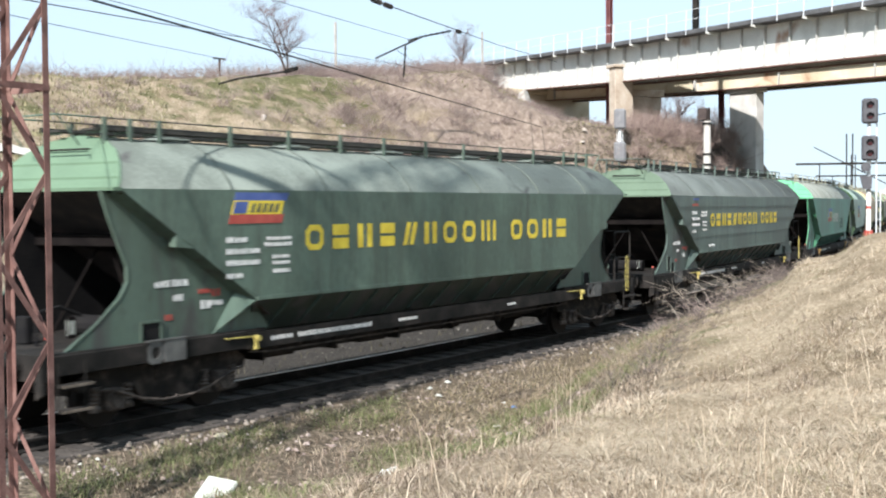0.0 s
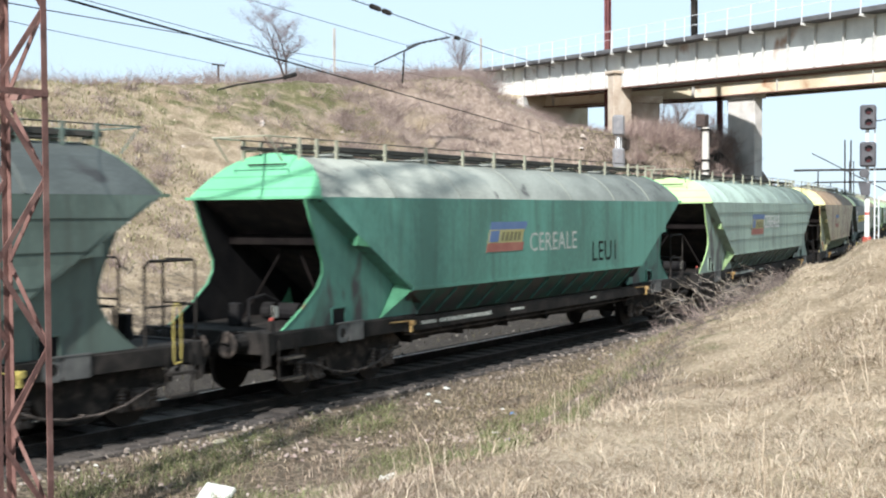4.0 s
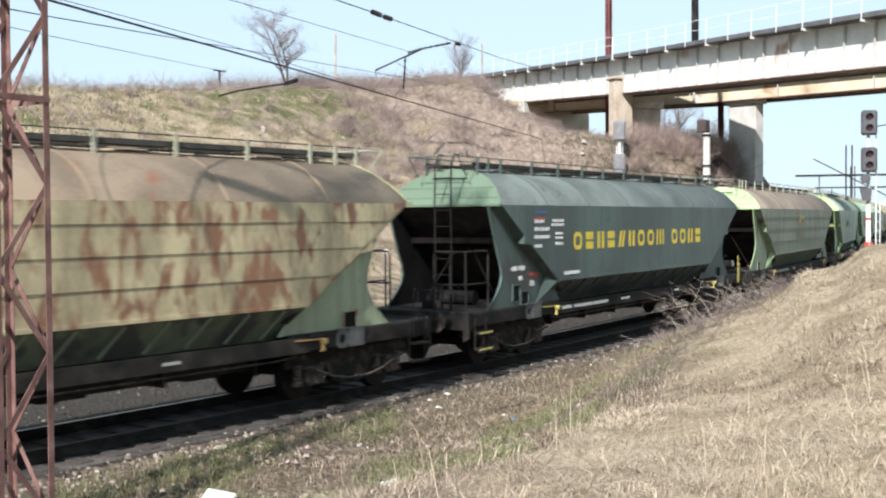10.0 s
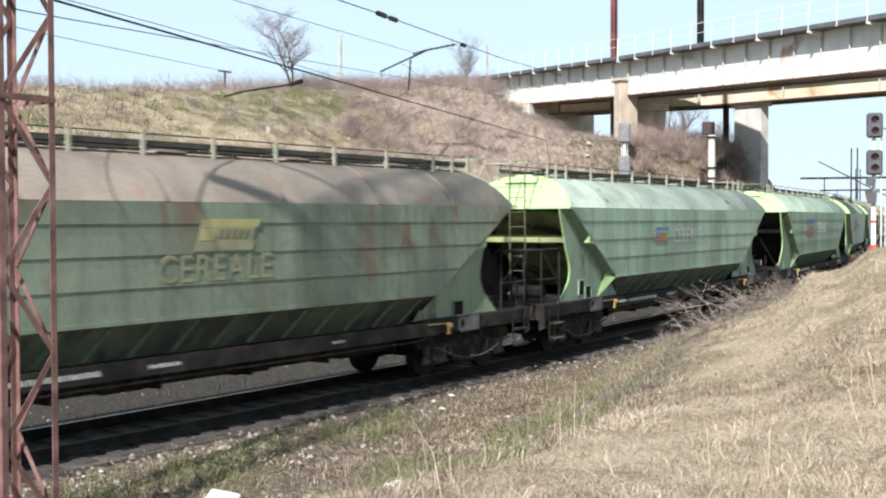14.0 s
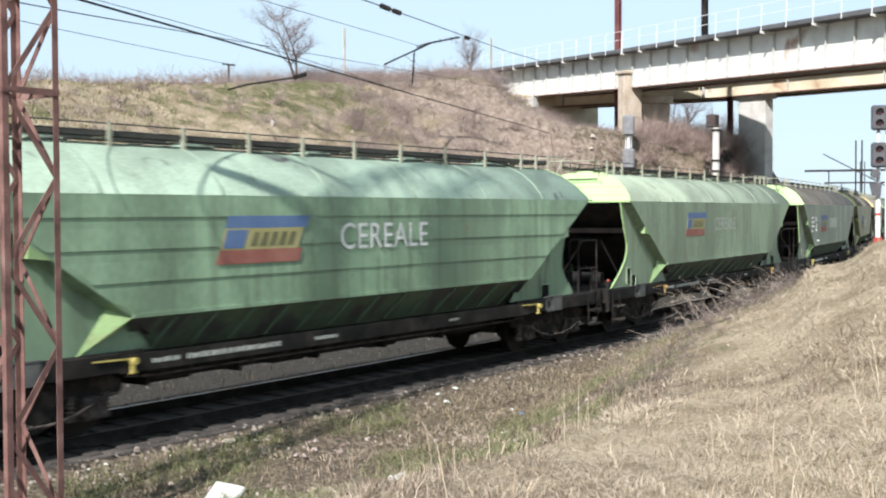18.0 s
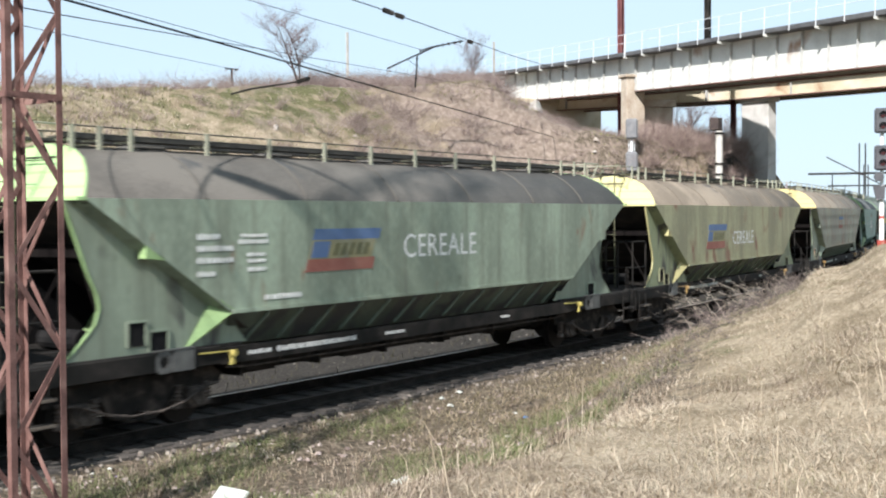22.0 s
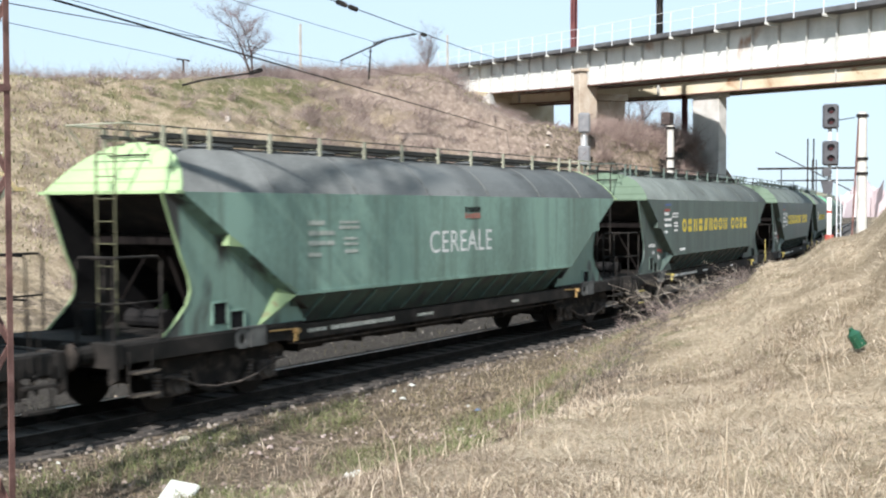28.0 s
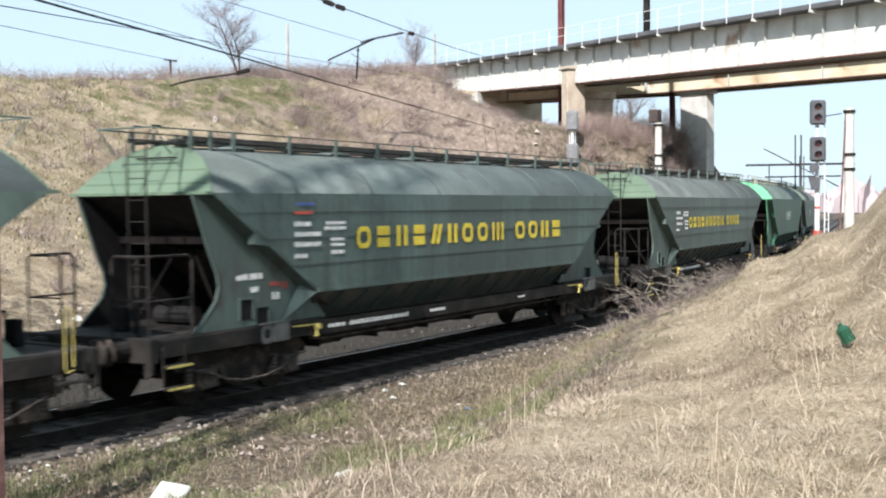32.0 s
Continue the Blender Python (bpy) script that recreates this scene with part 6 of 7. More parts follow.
FB_R, FB_M, FB_L = (63.6, -12.0, 11.65), (72.3, 19.7, 12.15), (76.9, 33.4, 12.75)
girder_bridge("road_overbridge", FB_R, FB_M, 1.6, "yellowish concrete beam bridge behind the railway bridge", 6.0, 5.0, False, BUFFST)
girder_bridge("road_overbridge", on_line(FB_M, FB_L, 0.005), FB_L, 1.7, "yellowish concrete side span behind the railway bridge", 6.0, 5.0, False, BUFFST)


def pier(name, at, turn, w, d, z0, z1, cap, label, material):
    top = thing(name, label, "bridge pier", Matrix.Translation((at[0], at[1], 0)) @ Matrix.Rotation(turn, 4, "Z"))
    part("shaft", (name, "shaft", at), lambda bm: box(bm, -w / 2, w / 2, -d / 2, d / 2, z0, z1 - cap, 0.04), material, top)
    part("cap", (name, "cap", at), lambda bm: box(bm, -w / 2 - 0.15, w / 2 + 0.15, -d / 2 - 0.15, d / 2 + 0.15, z1 - cap, z1, 0.04), material, top)
    return top


ALONG = math.atan2(BR_P[1] - BR_R[1], BR_P[0] - BR_R[0])
pier("bridge_pier", (70.0, 22.6), ALONG, 1.6, 2.2, 1.0, 10.6, 0.45, "stained concrete pier between the bridge spans", BRICKY)
pier("bridge_pier", (67.75, 22.75), ALONG, 0.8, 1.3, 5.0, 12.1, 0.2, "narrow upper pier column beside the girder end", BRICKY)
pier("bridge_pier", (71.9, 16.1), math.atan2(FB_M[1] - FB_R[1], FB_M[0] - FB_R[0]), 2.1, 0.8, 1.0, 10.5, 0.3, "tall pale concrete pier of the rear bridge", CONCRETE)
pier("bridge_pier", (39.5, -27.0), ALONG, 2.6, 7.2, -0.4, 8.5, 0.5, "concrete pier on the near bank", BRICKY)
pier("bridge_pier", (64.0, -13.5), ALONG, 1.6, 4.2, -0.4, 9.6, 0.3, "concrete pier of the rear bridge", CONCRETE)
pier("bridge_abutment", (80.2, 42.6), ALONG, 3.0, 8.5, 5.0, 14.4, 0.4, "yellowish concrete abutment set into the embankment", BUFFST)
pier("bridge_abutment", (78.0, 35.4), ALONG, 2.4, 7.0, 5.0, 12.0, 0.4, "concrete abutment of the rear bridge", BUFFST)

# ---- masts, poles and signals ----
LEGW = 0.065


def insulator(bm, a, b, k=6, r=0.09):
    a, b = Vector(a), Vector(b)
    rod(bm, a, b, 0.025)
    for i in range(k):
        c = a.lerp(b, (i + 0.5) / k)
        d = (b - a).normalized() * 0.03
        rod(bm, c - d, c + d, r, 8, r * 0.5)


def lattice_mast():
    """Square lattice mast of rusty angle bars."""
    top = thing("lattice_mast", "rusty steel lattice catenary mast beside the track", "mast", Matrix.Translation((7.44, -3.35, -0.45)) @ Matrix.Rotation(radians(2), 4, "Z"))
    w, d, hgt, bay = 0.7, 0.76, 15.2, 0.925
    for i, (sx, sy) in enumerate(((1, 1), (1, -1), (-1, 1), (-1, -1))):
        def leg(bm):
            x, y = sx * w / 2, sy * d / 2
            box(bm, *sorted((x, x - sx * 0.075)), *sorted((y, y - sy * 0.01)), 0, hgt)
            box(bm, *sorted((x, x - sx * 0.01)), *sorted((y - sy * 0.01, y - sy * 0.075)), 0, hgt)
        part("leg", ("mast_leg", i), leg, RUST, top)
    for f in range(4):
        for j in range(int(hgt / bay)):
            z0, z1 = 0.325 + j * bay, 0.325 + (j + 1) * bay
            flip = (-1 if j % 2 else 1) * (1 if f < 2 else -1)
            if f < 2:
                x = (w / 2 - 0.015) * (1 if f else -1)
                a, b = (x, -flip * (d / 2 - 0.03), z0), (x, flip * (d / 2 - 0.03), z1)
            else:
                y = (d / 2 - 0.015) * (1 if f == 2 else -1)
                a, b = (-flip * (w / 2 - 0.03), y, z0), (flip * (w / 2 - 0.03), y, z1)
            part("diagonal", ("mast_diag", f, j), lambda bm: beam(bm, a, b, 0.06, 0.012, (1, 0, 0) if f < 2 else (0, 1, 0)), RUST, top)
    for z in (4.95, 9.8, 15.0):
        for f, (a, b) in enumerate((((w / 2, -d / 2, z), (w / 2, d / 2, z)), ((-w / 2, -d / 2, z), (-w / 2, d / 2, z)), ((-w / 2, d / 2, z), (w / 2, d / 2, z)), ((-w / 2, -d / 2, z), (w / 2, -d / 2, z)))):
            part("cross_bar", ("mast_bar", z, f), lambda bm: beam(bm, a, b, 0.02, 0.07), RUST, top)
    arm = part("cantilever_arm", "mast_arm", lambda bm: rod(bm, (0, 0.3, 10.95), (0.1, 4.2, 9.1), 0.045, 8), RUST, top)
    part("arm_insulator", "mast_insulator", lambda bm: insulator(bm, (0, 0.45, 9.45), (0, 1.25, 8.55), 8, 0.15), DARK, arm)
    part("tie_bar", "mast_tie", lambda bm: rod(bm, (0, 0.36, 9.55), (0, 0.45, 9.45), 0.04, 8), RUST, arm)
    part("footing", "mast_footing", lambda bm: box(bm, -0.55, 0.55, -0.6, 0.6, -0.3, 0.12, 0.04), CONCRETE, top, "concrete footing")
    return top


lattice_mast()


REDMAST = surface("maroon_mast_paint", [(0.1, 0.03, 0.03), (0.17, 0.06, 0.055)], 2, 0.7, 0.1, 0.2, 40)
POLE = surface("pale_concrete_pole", [(0.38, 0.36, 0.32), (0.5, 0.48, 0.43), (0.55, 0.53, 0.48)], 1.2, 0.9, 0, 0.3, 30)


def steel_mast(at, z0, z1, w, label, material, arms=()):
    top = thing("catenary_mast", label, "mast", Matrix.Translation((at[0], at[1], 0)))
    part("post", ("steel_post", at), lambda bm: (box(bm, -w / 2, w / 2, -0.02, 0.02, z0, z1), box(bm, -w / 2, -w / 2 + 0.03, -w / 2, w / 2, z0, z1), box(bm, w / 2 - 0.03, w / 2, -w / 2, w / 2, z0, z1)), material, top)
    for i, (a, b, r) in enumerate(arms):
        part("bracket_arm", ("arm", at, i), lambda bm: rod(bm, a, b, r), DARK, top)
    return top


def pole(at, z0, z1, r0, r1, label, steps=False):
    top = thing("concrete_pole", label, "pole", Matrix.Translation((at[0], at[1], 0)))
    part("shaft", ("pole", at), lambda bm: rod(bm, (0, 0, z0), (0, 0, z1), r0, 12, r1), POLE, top)
    if steps:
        for z in (z1 - 0.15, z1 - 1.9, z1 - 2.5):
            part("clamp", ("clamp", at, z), lambda bm: rod(bm, (0, 0, z - 0.06), (0, 0, z + 0.06), r1 + 0.06, 12), DARK, top)
    return top


steel_mast((72.9, 26.55), 7.5, 19.0, 0.36, "slim maroon steel catenary mast on the embankment", REDMAST)
pole((64.2, 15.15), -0.4, 8.0, 0.24, 0.2, "pale concrete pole behind the train", True)
steel_mast((74.5, 19.0), 3.5, 11.6, 0.3, "dark steel mast behind the concrete pole", REDMAST)
bx = part("switch_box", "switch_box", lambda bm: box(bm, -0.3, 0.3, -0.28, 0.28, -0.36, 0.36, 0.04), BARK)
bx.matrix_basis = Matrix.Translation((64.3, 15.4, 8.4))
tagged(bx, "dark brown switch box on top of the concrete pole", "box")
P2 = pole((49.8, -0.15), -0.4, 7.1, 0.22, 0.18, "pale concrete pole with clamps and a rusty stay", True)
part("stay_arm", "stay_arm", lambda bm: (beam(bm, (-0.3, 0.35, 3.9), (-1.7, 3.0, 5.5), 0.04, 0.04), beam(bm, (0.1, 0.35, 6.9), (-0.6, 1.4, 6.7), 0.04, 0.04)), DARK, P2)
part("stay_post", "stay_post", lambda bm: beam(bm, (-0.3, 0.35, 1.0), (-0.12, 0.1, 7.0), 0.06, 0.06), RUST, P2)
steel_mast(on_line(BR_R, BR_P, 0.86)[:2], 12.9, 19.0, 0.3, "dark steel mast standing on the bridge deck", DARK)
steel_mast((58.8, 39.1), 11.4, 15.4, 0.13, "thin grey post on the embankment's crest", POLE)
steel_mast((69.8, 35.1), 12.3, 15.6, 0.12, "thin post beside the bridge abutment", POLE)
steel_mast((50.1, 40.7), 10.3, 12.3, 0.1, "short thin post beyond the embankment's crest", DARK, [((-0.5, 0, 12.3), (0.5, 0, 12.3), 0.05)])


def signal():
    top = thing("rail_signal", "tall railway light signal with dark heads on white mast", "signal", Matrix.Translation((44.66, -0.51, 0)) @ Matrix.Rotation(radians(-64), 4, "Z"))
    part("mast", "signal_mast", lambda bm: rod(bm, (0, 0, -0.4), (0, 0, 6.2), 0.07, 10), RAILING, top, "white mast")
    for i, (z0, z1, mt) in enumerate(((1.2, 2.2, RED), (2.2, 3.0, WHITE), (3.0, 3.1, RED), (3.1, 3.7, WHITE))):
        part("mast_band", ("band", i), lambda bm: rod(bm, (0, -0.02, z0), (0, -0.02, z1), 0.16 if z1 < 2.95 else 0.09, 10), mt, top)
    for i, zc in enumerate((6.58, 5.22)):
        hd = part("signal_head", "signal_head", lambda bm: box(bm, -0.29, 0.29, -0.16, 0.0, -0.46, 0.46, 0.07), HEAD, top, "dark grey signal head", Matrix.Translation((0, -0.1, zc)))
        for z in (-0.2, 0.2):
            part("lamp_hood", "lamp_hood", hood_shape, BLACK, hd, at=Matrix.Translation((0, -0.16, z)))
            part("lens", "signal_lens", lambda bm: rod(bm, (0, -0.005, 0), (0, -0.02, 0), 0.1, 12), LENS, hd, at=Matrix.Translation((0, -0.16, z)))
    part("round_lamp", "round_lamp", lambda bm: rod(bm, (-0.12, -0.05, 4.53), (-0.12, -0.28, 4.53), 0.17, 12), HEAD, top)
    part("lower_head", "lower_head", lambda bm: slab(bm, [(-0.33, -0.1, 4.2), (0.1, -0.1, 4.2), (0.06, -0.1, 3.72), (-0.22, -0.1, 3.72)], (0, -0.16, 0)), HEAD, top)
    part("cable_pipe", "cable_pipe", lambda bm: rod(bm, (0.27, 0, -0.4), (0.27, 0, 6.6), 0.025), RAILING, top)
    lad = part("signal_ladder", "signal_ladder", lambda bm: rod(bm, (0.42, 0.05, -0.4), (0.42, 0.05, 3.7), 0.02), RAILING, top)
    for i in range(9):
        part("rung", "signal_rung", lambda bm: rod(bm, (0.27, 0.03, 0), (0.42, 0.05, 0), 0.012), RAILING, lad, at=Matrix.Translation((0, 0, 0.5 + i * 0.35)))


def hood_shape(bm):
    for i in range(7):
        a0, a1 = radians(-10 + i * 28.6), radians(-10 + (i + 1) * 28.6)
        slab(bm, [(0.13 * math.cos(a0), 0, 0.13 * math.sin(a0)), (0.13 * math.cos(a1), 0, 0.13 * math.sin(a1)), (0.13 * math.cos(a1), -0.16, 0.13 * math.sin(a1)), (0.13 * math.cos(a0), -0.16, 0.13 * math.sin(a0))], (0, 0, 0.008))


HEAD = surface("grey_signal_enamel", [(0.05, 0.05, 0.055), (0.09, 0.09, 0.095)], 3, 0.6, 0, 0.1, 40)
PALEHEAD = surface("weathered_signal_back", [(0.13, 0.13, 0.135), (0.2, 0.2, 0.2)], 3, 0.7, 0, 0.1, 40)
LENS = surface("dark_signal_glass", [(0.03, 0.008, 0.008), (0.05, 0.01, 0.01)], 3, 0.15, 0, 0, 40)
signal()


def back_signal():
    top = thing("rail_signal", "dark-backed light signal standing before the brush", "signal", Matrix.Translation((59.75, 18.35, 0)) @ Matrix.Rotation(radians(-60), 4, "Z"))
    part("mast", "back_mast", lambda bm: rod(bm, (0.0, 0, 0.5), (0.0, 0, 8.5), 0.09, 10), RAILING, top)
    for i, z in enumerate((8.05, 6.2)):
        part("signal_head", ("back_head", i), lambda bm: box(bm, -0.34, 0.34, -0.3, -0.1, z - 0.6, z + 0.55, 0.1), PALEHEAD, top)
    part("ladder", "back_ladder", lambda bm: (rod(bm, (-0.16, 0.12, 0.5), (-0.16, 0.12, 7.4), 0.025), rod(bm, (0.16, 0.12, 0.5), (0.16, 0.12, 7.4), 0.025)), RAILING, top)


back_signal()


def gantry(at, turn, label, h, half):
    top = thing("catenary_gantry", label, "gantry", Matrix.Translation(at) @ Matrix.Rotation(turn, 4, "Z"))
    for x in (-0.25, 0.25):
        part("post", ("gantry_post", h, x), lambda bm: box(bm, x - 0.06, x + 0.06, -0.06, 0.06, 0, h), DARK, top)
    part("cross_beam", ("gantry_beam", h), lambda bm: box(bm, -half, half * 1.05, -0.06, 0.06, h * 0.72, h * 0.72 + 0.18), DARK, top)
    part("drop_arm", ("gantry_arm", h), lambda bm: (rod(bm, (-half * 0.55, 0, h * 0.72), (-half * 0.55, 0, h * 0.58), 0.05), rod(bm, (-half, 0, h * 0.52), (half * 0.4, 0, h * 0.5), 0.03)), DARK, top)


gantry((104.5, 20.8, -0.3), radians(-68), "far catenary gantry over the station tracks", 9.6, 4.5)
gantry((150.0, 36.0, -0.3), radians(-68), "far catenary gantry over the station tracks", 9.6, 5.0)
gantry((98.0, 27.3, -0.3), radians(-60), "far catenary mast beside the bridge pier", 8.6, 1.6)

# ---- overhead wires ----
def wire(name, pts, r, label, sag=0.0, group="overhead wires"):
    """A slack wire through pts."""
    r *= 0.8
    line = []
    for a, b in zip(pts, pts[1:]):
        a, b = Vector(a), Vector(b)
        line += [a.lerp(b, i / 10) - Vector((0, 0, sag * 4 * i / 10 * (1 - i / 10))) for i in range(10)]
    line.append(Vector(pts[-1]))
    bm = bmesh.new()
    way = (line[-1] - line[0]).normalized()
    u = way.cross(Vector((0, 0, 1))).normalized()
    v = u.cross(way)
    rings = [[bm.verts.new(p + (u * math.cos(t) + v * math.sin(t)) * r) for t in (0, 1.2566, 2.5133, 3.7699, 5.0265)] for p in line]
    for p, q in zip(rings, rings[1:]):
        for i in range(5):
            bm.faces.new((p[i], p[(i + 1) % 5], q[(i + 1) % 5], q[i]))
    me = bpy.data.meshes.new(name)
    bm.to_mesh(me)
    bm.free()
    me.materials.append(DARK)
    return tagged(new(name, me), label, "wire", group)


def along(a, b, f):
    return tuple(p + (q - p) * f for p, q in zip(a, b))


A0, A1 = (9.99, -1.41, 6.01), (42.6, 14.65, 7.11)
wire("catenary_wire", [along(A0, A1, -0.35), A0, A1, along(A0, A1, 1.75)], 0.022, "thick dark twin overhead wire above the train")
wire("catenary_wire", [along(A0, A1, -0.1), along(A0, A1, 0.42)], 0.007, "messenger wire beside the thick overhead wire", -0.1)
wire("catenary_wire", [(7.0, -2.5, 5.7), (11.33, 1.31, 6.39), (36.02, 16.56, 9.07), (57.36, 24.95, 10.33)], 0.012, "thin overhead wire above the train")
wire("catenary_wire", [(8.0, 2.5, 6.6), (16.98, 9.56, 7.54), (34.74, 23.52, 9.5)], 0.011, "thin overhead wire over the far track")
wire("catenary_wire", [(18, 7.5, 8.9), (26.47, 12.1, 9.68), (46.47, 22.78, 11.49)], 0.014, "thin overhead wire on insulators")
wire("catenary_wire", [(18, 5, 8.9), (28.61, 9.84, 9.72), (50.82, 20.35, 11.42), (70, 29, 13.0)], 0.022, "overhead wire with porcelain insulators")
wire("catenary_wire", [(46.0, 23.3, 11.0), (60.0, 33.0, 12.2)], 0.016, "thin overhead wire on insulators")
for a, b in (((29.0, 10.0, 9.75), (29.9, 10.4, 9.8)), ((30.2, 10.5, 9.8), (30.9, 10.8, 9.84)), ((40.9, 15.6, 10.6), (41.6, 15.95, 10.66)), ((46.4, 22.8, 11.4), (46.9, 22.3, 11.63))):
    ins = part("insulator", ("insulator", a), lambda bm: insulator(bm, a, b), DARK)
    tagged(ins, "dark ribbed insulator on an overhead wire", "insulator", "insulators")
for nm, pts in (("catenary_bracket", [(33.34, 22.09, 8.23), (33.9, 21.5, 8.45), (35.31, 20.23, 8.76), (36.2, 20.4, 9.0)]), ("catenary_bracket", [(45.39, 24.07, 10.54), (46.06, 23.28, 11.02), (46.91, 22.23, 11.63), (47.78, 21.13, 11.9)]), ("catenary_bracket", [(46.3, 23.0, 9.6), (46.35, 22.9, 11.2), (46.91, 22.23, 11.63)])):
    bm = bmesh.new()
    pipe(bm, pts, 0.04)
    insulator(bm, pts[-2], pts[-1], 5, 0.1) if nm and len(pts) == 4 else insulator(bm, pts[0], pts[1], 5, 0.1)
    me = bpy.data.meshes.new(nm)
    bm.to_mesh(me)
    bm.free()
    me.materials.append(DARK)
    tagged(new(nm, me), "dark tubular catenary bracket with insulators", "bracket", "catenary brackets")

# ---- stones and litter ----
def stones(name, k, keep, x0, x1, y0, y1, size, material, label):
    x, y = scatter(k, x0, x1, y0, y1, keep)
    z = land(x, y)
    base = np.array([(1, 0, -0.3), (0.3, 0.95, -0.3), (-0.8, 0.6, -0.3), (-0.8, -0.6, -0.3), (0.3, -0.95, -0.3), (0.5, 0.2, 0.6), (-0.3, 0.4, 0.7), (-0.2, -0.5, 0.55)])
    tri = np.array([(0, 1, 5), (1, 6, 5), (1, 2, 6), (2, 3, 6), (3, 7, 6), (3, 4, 7), (4, 0, 7), (0, 5, 7), (5, 6, 7)])
    V, T = [], []
    for i in range(len(x)):
        a, r = rng.uniform(0, 6.28), rng.uniform(*size)
        c, s_ = math.cos(a), math.sin(a)
        b = base * r * rng.uniform(0.6, 1.3, 3) * (1 + rng.normal(0, 0.12, base.shape))
        V.append(np.stack([x[i] + c * b[:, 0] - s_ * b[:, 1], y[i] + s_ * b[:, 0] + c * b[:, 1], z[i] + b[:, 2]], 1))
        T.append(tri + 8 * i)
    return tagged(bulk(name, np.concatenate(V), np.concatenate(T), material), label, "stones", kind="stuff")


GRAVEL = island_material("mixed_gravel", [(0.045, 0.04, 0.028), (0.09, 0.078, 0.052), (0.15, 0.128, 0.09), (0.26, 0.22, 0.175)])
SOOT2 = island_material("dusty_ballast_stones", [(0.03, 0.025, 0.021), (0.075, 0.062, 0.052), (0.14, 0.118, 0.1), (0.26, 0.225, 0.19)])
CHALK = island_material("pale_rubble", [(0.24, 0.2, 0.165), (0.36, 0.31, 0.26), (0.52, 0.48, 0.42)])
CINDER = island_material("grey_cinders", [(0.03, 0.028, 0.025), (0.06, 0.055, 0.048), (0.1, 0.09, 0.078), (0.15, 0.135, 0.115)])
SOOT = island_material("sooty_ballast_stones", [(0.012, 0.01, 0.009), (0.035, 0.03, 0.026), (0.075, 0.065, 0.056), (0.13, 0.115, 0.1)])
stones("ballast_stones", 9000, lambda x, y, n, s: ((np.abs(n) < 1.75) & (s > 6)) * 1.0, 4, 46, -2.5, 8, (0.02, 0.05), SOOT, "oily ballast stones between the sleepers")
stones("shoulder_stones", 9000, lambda x, y, n, s: ((n < -1.15) & (n > -2.05) & (s > 5)) * 1.0, 4, 40, -3.5, 6, (0.022, 0.06), SOOT2, "dusty ballast stones on the shoulder")
stones("verge_gravel", 5200, lambda x, y, n, s: ramp(n, [(-4.5, 0.05), (-3, 0.25), (-2.3, 0.9), (-1.9, 1.0), (-1.6, 0.2)]) * (n > -5), 5, 40, -6, 3, (0.015, 0.05), GRAVEL, "gravel and cinders beside the track")
stones("cess_gravel", 2500, lambda x, y, n, s: ((n > 1.9) & (n < 7)) * 0.9, 6, 60, 1, 22, (0.02, 0.06), CINDER, "grey gravel beyond the track")
PINKRUBBLE = island_material("pinkish_rubble", [(0.12, 0.09, 0.08), (0.21, 0.16, 0.14), (0.31, 0.25, 0.22), (0.41, 0.345, 0.31)])
stones("ditch_rubble", 9000, lambda x, y, n, s: ((n < -1.8) & (n > bank_edge(s) + 0.2)) * (wave(x, y, 1.9, 87) > 0.3) * ramp(s, [(14, 1), (18, 0.25)]), 5, 34, -9, 1, (0.02, 0.05), PINKRUBBLE, "heaps of pinkish rubble in the ditch")
stones("pale_rubble", 150, lambda x, y, n, s: ramp(n, [(-5, 0.15), (-2.2, 0.4), (-1.7, 0.9), (-1.45, 0)]) * (n > -6), 5, 34, -7, 2, (0.02, 0.055), CHALK, "scattered pale stones and litter beside the track")
stones("slope_rubble", 240, lambda x, y, n, s: ((n > 6.5) & (s > 8)) * ramp(n, [(6, 1), (14, 0.5), (24, 0.2), (34, 0.05)]), 8, 60, 5, 32, (0.05, 0.2), CHALK, "pale rubbish and stones on the embankment")


def crumpled(bm, w, d, h, seed):
    r = random.Random(seed)
    vs = [bm.verts.new((w * (i / 4 - 0.5) + r.gauss(0, w * 0.04), d * (j / 4 - 0.5) + r.gauss(0, d * 0.04), h * r.uniform(0.3, 1) if 0 < i < 4 and 0 < j < 4 else h * r.uniform(-0.4, 0.1))) for i in range(5) for j in range(5)]
    for i in range(4):
        for j in range(4):
            bm.faces.new((vs[i * 5 + j], vs[i * 5 + j + 1], vs[i * 5 + j + 6], vs[i * 5 + j + 5]))


def litter(nm, at, w, d, h, seed, material, label, turn=0.0):
    ob = part(nm, (nm, seed), lambda bm: crumpled(bm, w, d, h, seed), material)
    ob.matrix_basis = Matrix.Translation((at[0], at[1], float(land(*at)) + 0.02)) @ Matrix.Rotation(turn, 4, "Z")
    return tagged(ob, label, "litter", "litter")


box_m = surface("sun_bleached_plastic", [(0.4, 0.41, 0.36), (0.6, 0.6, 0.54)], 3, 0.5, 0, 0.1, 30)
slabw = part("white_panel", "white_panel", lambda bm: box(bm, -0.28, 0.28, -0.2, 0.2, 0.0, 0.08, 0.02), box_m)
slabw.matrix_basis = Matrix.Translation((10.1, -3.72, float(land(10.1, -3.72)) - 0.02)) @ Matrix.Rotation(radians(25), 4, "Z") @ Matrix.Rotation(radians(-20), 4, "Y") @ Matrix.Rotation(radians(10), 4, "X")
tagged(slabw, "white plastic block lying in the ditch", "litter")
litter("plastic_bag", (12.0, -5.0), 0.34, 0.26, 0.12, 3, box_m, "white plastic bag lying on the bank")
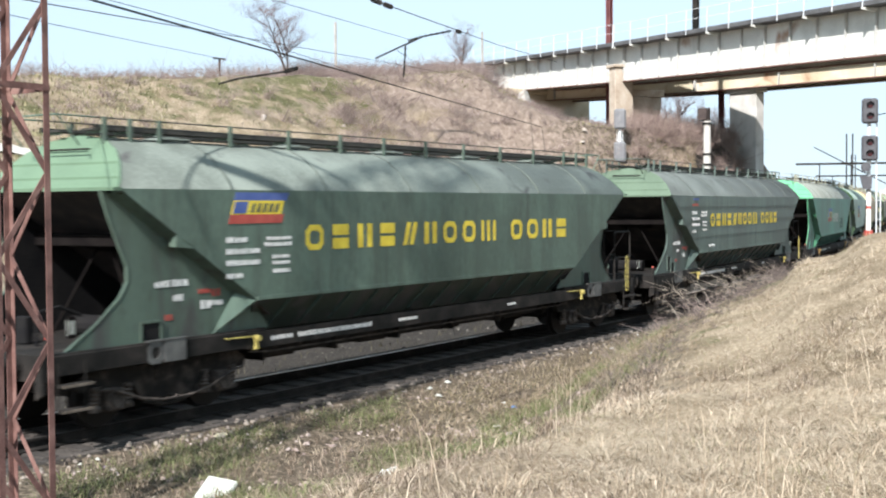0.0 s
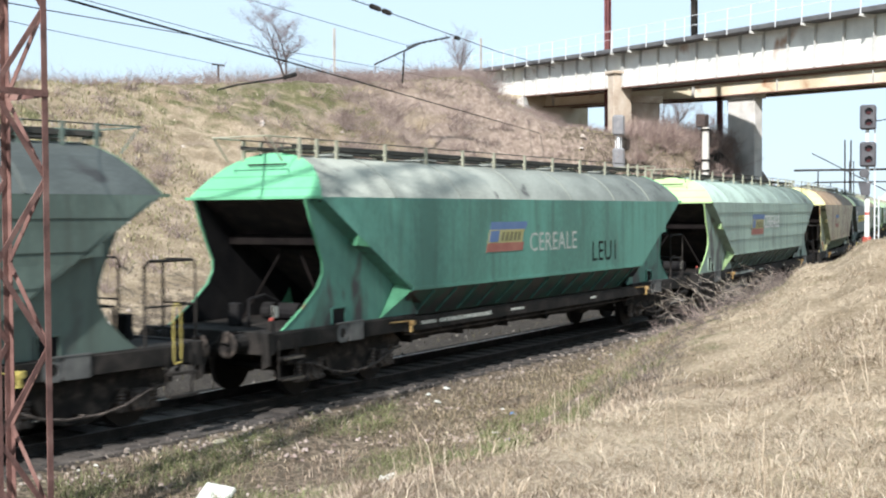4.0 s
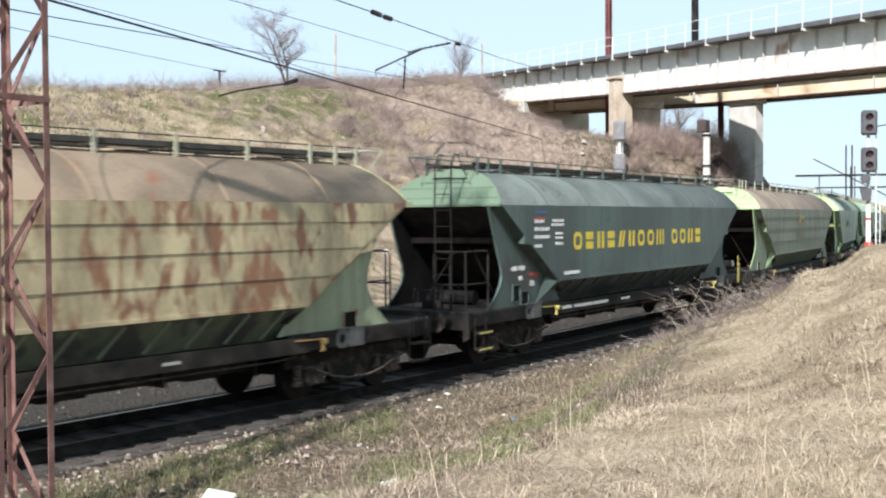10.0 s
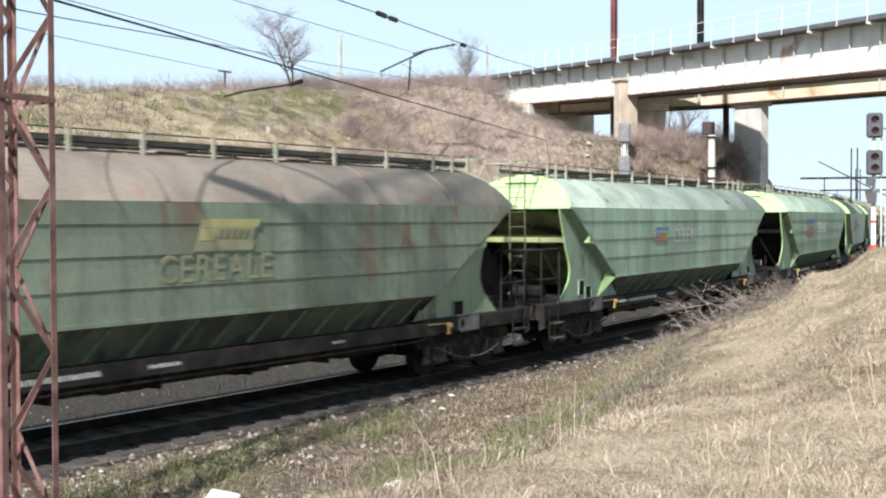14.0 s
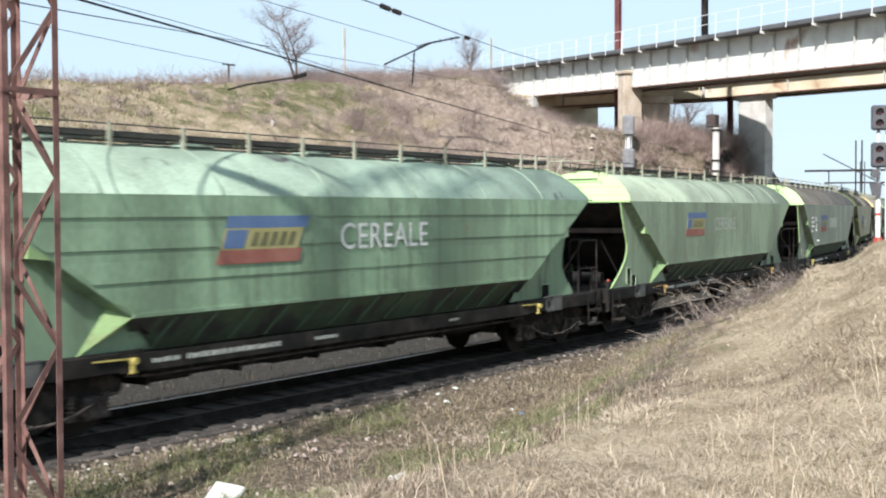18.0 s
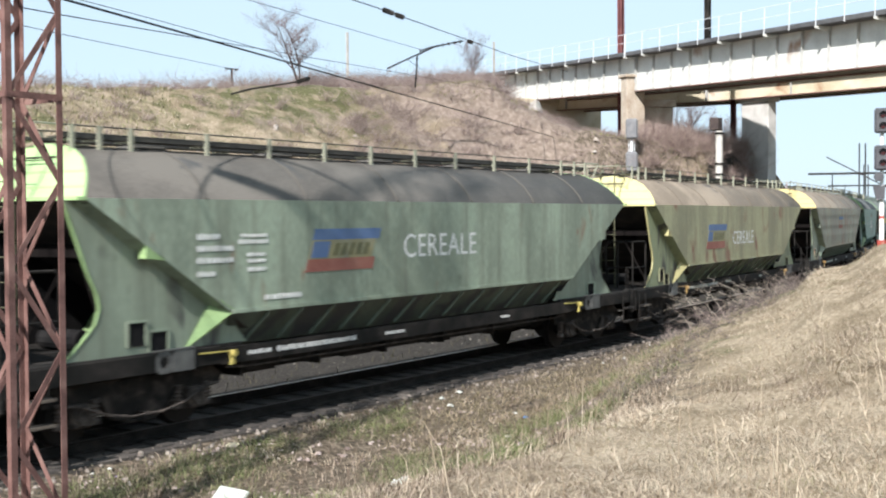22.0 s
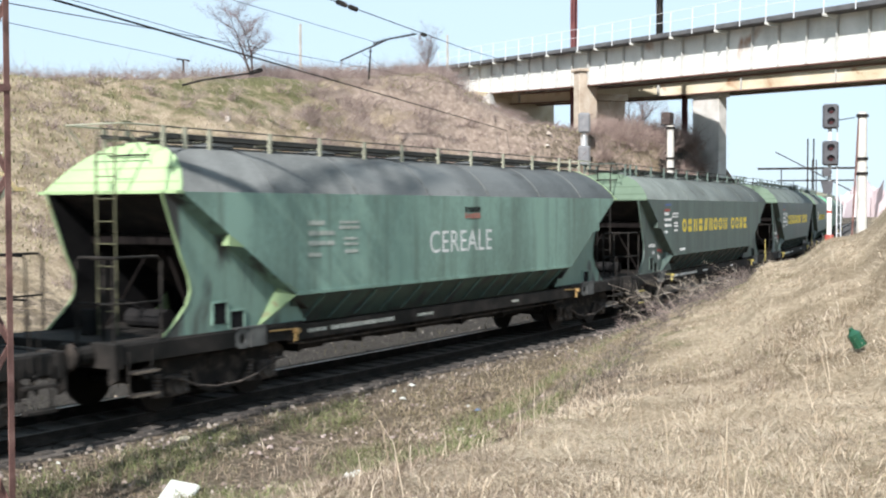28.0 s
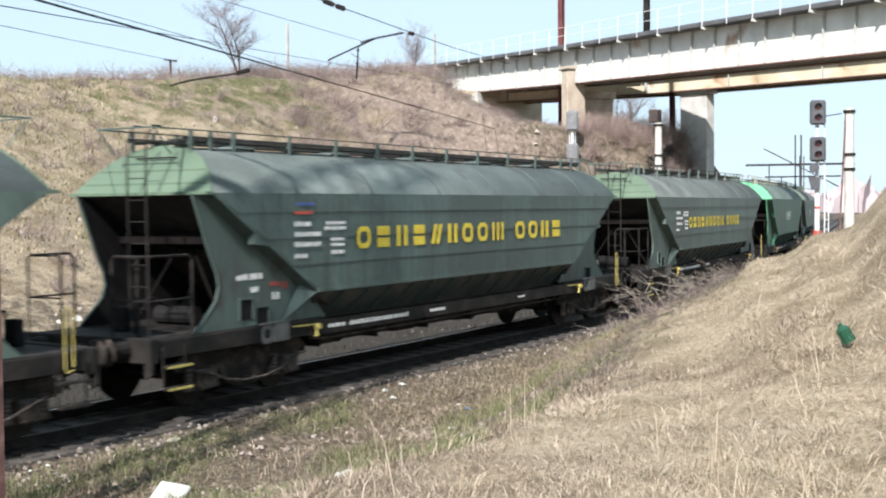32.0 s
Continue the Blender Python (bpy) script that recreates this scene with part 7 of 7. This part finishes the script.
litter("plastic_bag", (64.8, 28.3), 2.0, 1.2, 1.0, 5, POLE, "pile of white rubbish on the embankment", 0.4)
litter("paper_scrap", (17.83, -2.76), 0.12, 0.08, 0.03, 8, box_m, "scrap of white paper in the ditch")
litter("cardboard_scrap", (12.1, -1.6), 0.25, 0.14, 0.05, 12, BUFFST, "scrap of brown cardboard beside the ballast")
litter("branch_heap", (24.5, 23.5), 2.2, 0.4, 0.3, 15, POLE, "pale fallen branch on the embankment", -0.4)
VIOLET = surface("faded_violet_plastic", [(0.16, 0.12, 0.2), (0.26, 0.2, 0.3)], 5, 0.5, 0, 0.1, 40)
scrap = random.Random(41)
for j in range(24):
    ss = scrap.uniform(9, 30)
    lx, ly, _ = track(ss, scrap.choice((scrap.uniform(-2.3, -1.75), scrap.uniform(-5.5, -2.2), scrap.uniform(-5.5, -2.2))))
    sz = scrap.uniform(0.05, 0.15)
    litter("plastic_scrap" if j % 3 else "paper_scrap", (float(lx), float(ly)), sz, sz * scrap.uniform(0.4, 0.9), sz * scrap.uniform(0.2, 0.5), j % 6 + 60, (box_m, box_m, POLE, BUFFST, VIOLET, FADEBLUE, box_m)[j % 7], ("white crumpled scrap beside the track", "white crumpled scrap beside the track", "grey crumpled scrap beside the track", "buff cardboard scrap beside the track", "faded violet plastic scrap beside the track", "faded blue plastic scrap beside the track", "white crumpled scrap beside the track")[j % 7], scrap.uniform(0, 3))
GREENGLASS = surface("green_bottle_plastic", [(0.012, 0.055, 0.03), (0.02, 0.08, 0.04)], 5, 0.25, 0, 0, 40)
bottle = part("bottle", "bottle", lambda bm: (rod(bm, (0, 0, 0.05), (0.2, 0, 0.05), 0.05, 10), rod(bm, (0.2, 0, 0.05), (0.26, 0, 0.05), 0.05, 10, 0.018), rod(bm, (0.26, 0, 0.05), (0.3, 0, 0.05), 0.018, 8)), GREENGLASS)
bottle.matrix_basis = Matrix.Translation((13.84, -10.93, float(land(13.84, -10.93)) + 0.05)) @ Matrix.Rotation(radians(115), 4, "Z") @ Matrix.Rotation(radians(-60), 4, "Y") @ Matrix.Diagonal((0.8, 1.6, 1.6, 1))
tagged(bottle, "green plastic bottle lying in dry grass", "bottle")



# ---- what moves ----
def motions():
    for thing, place in TRAIN:
        rows = []
        for t, r in ROLLED:
            s = place + r
            xa, ya, _ = track(s - 7.33)
            xb, yb, _ = track(s + 7.33)
            rows.append((t, Matrix.Translation(((xa + xb) / 2, (ya + yb) / 2, 0)) @ Matrix.Rotation(math.atan2(yb - ya, xb - xa), 4, "Z")))
        walk(thing, rows)
    # wheels turn once for every 2.89 m rolled
    end = [t for t, _ in ROLLED]
    gone = [r for _, r in ROLLED]
    times = [i / 15 for i in range(481)]
    turns = [(t, math.fmod((float(np.interp(t, end, gone)) - gone[0]) / 0.46, 2 * math.pi)) for t in times]
    for w in WHEELS:
        at = w.matrix_basis.translation.copy()
        walk(w, [(t, Matrix.Translation(at) @ Matrix.Rotation(a, 4, "Y")) for t, a in turns])


motions()
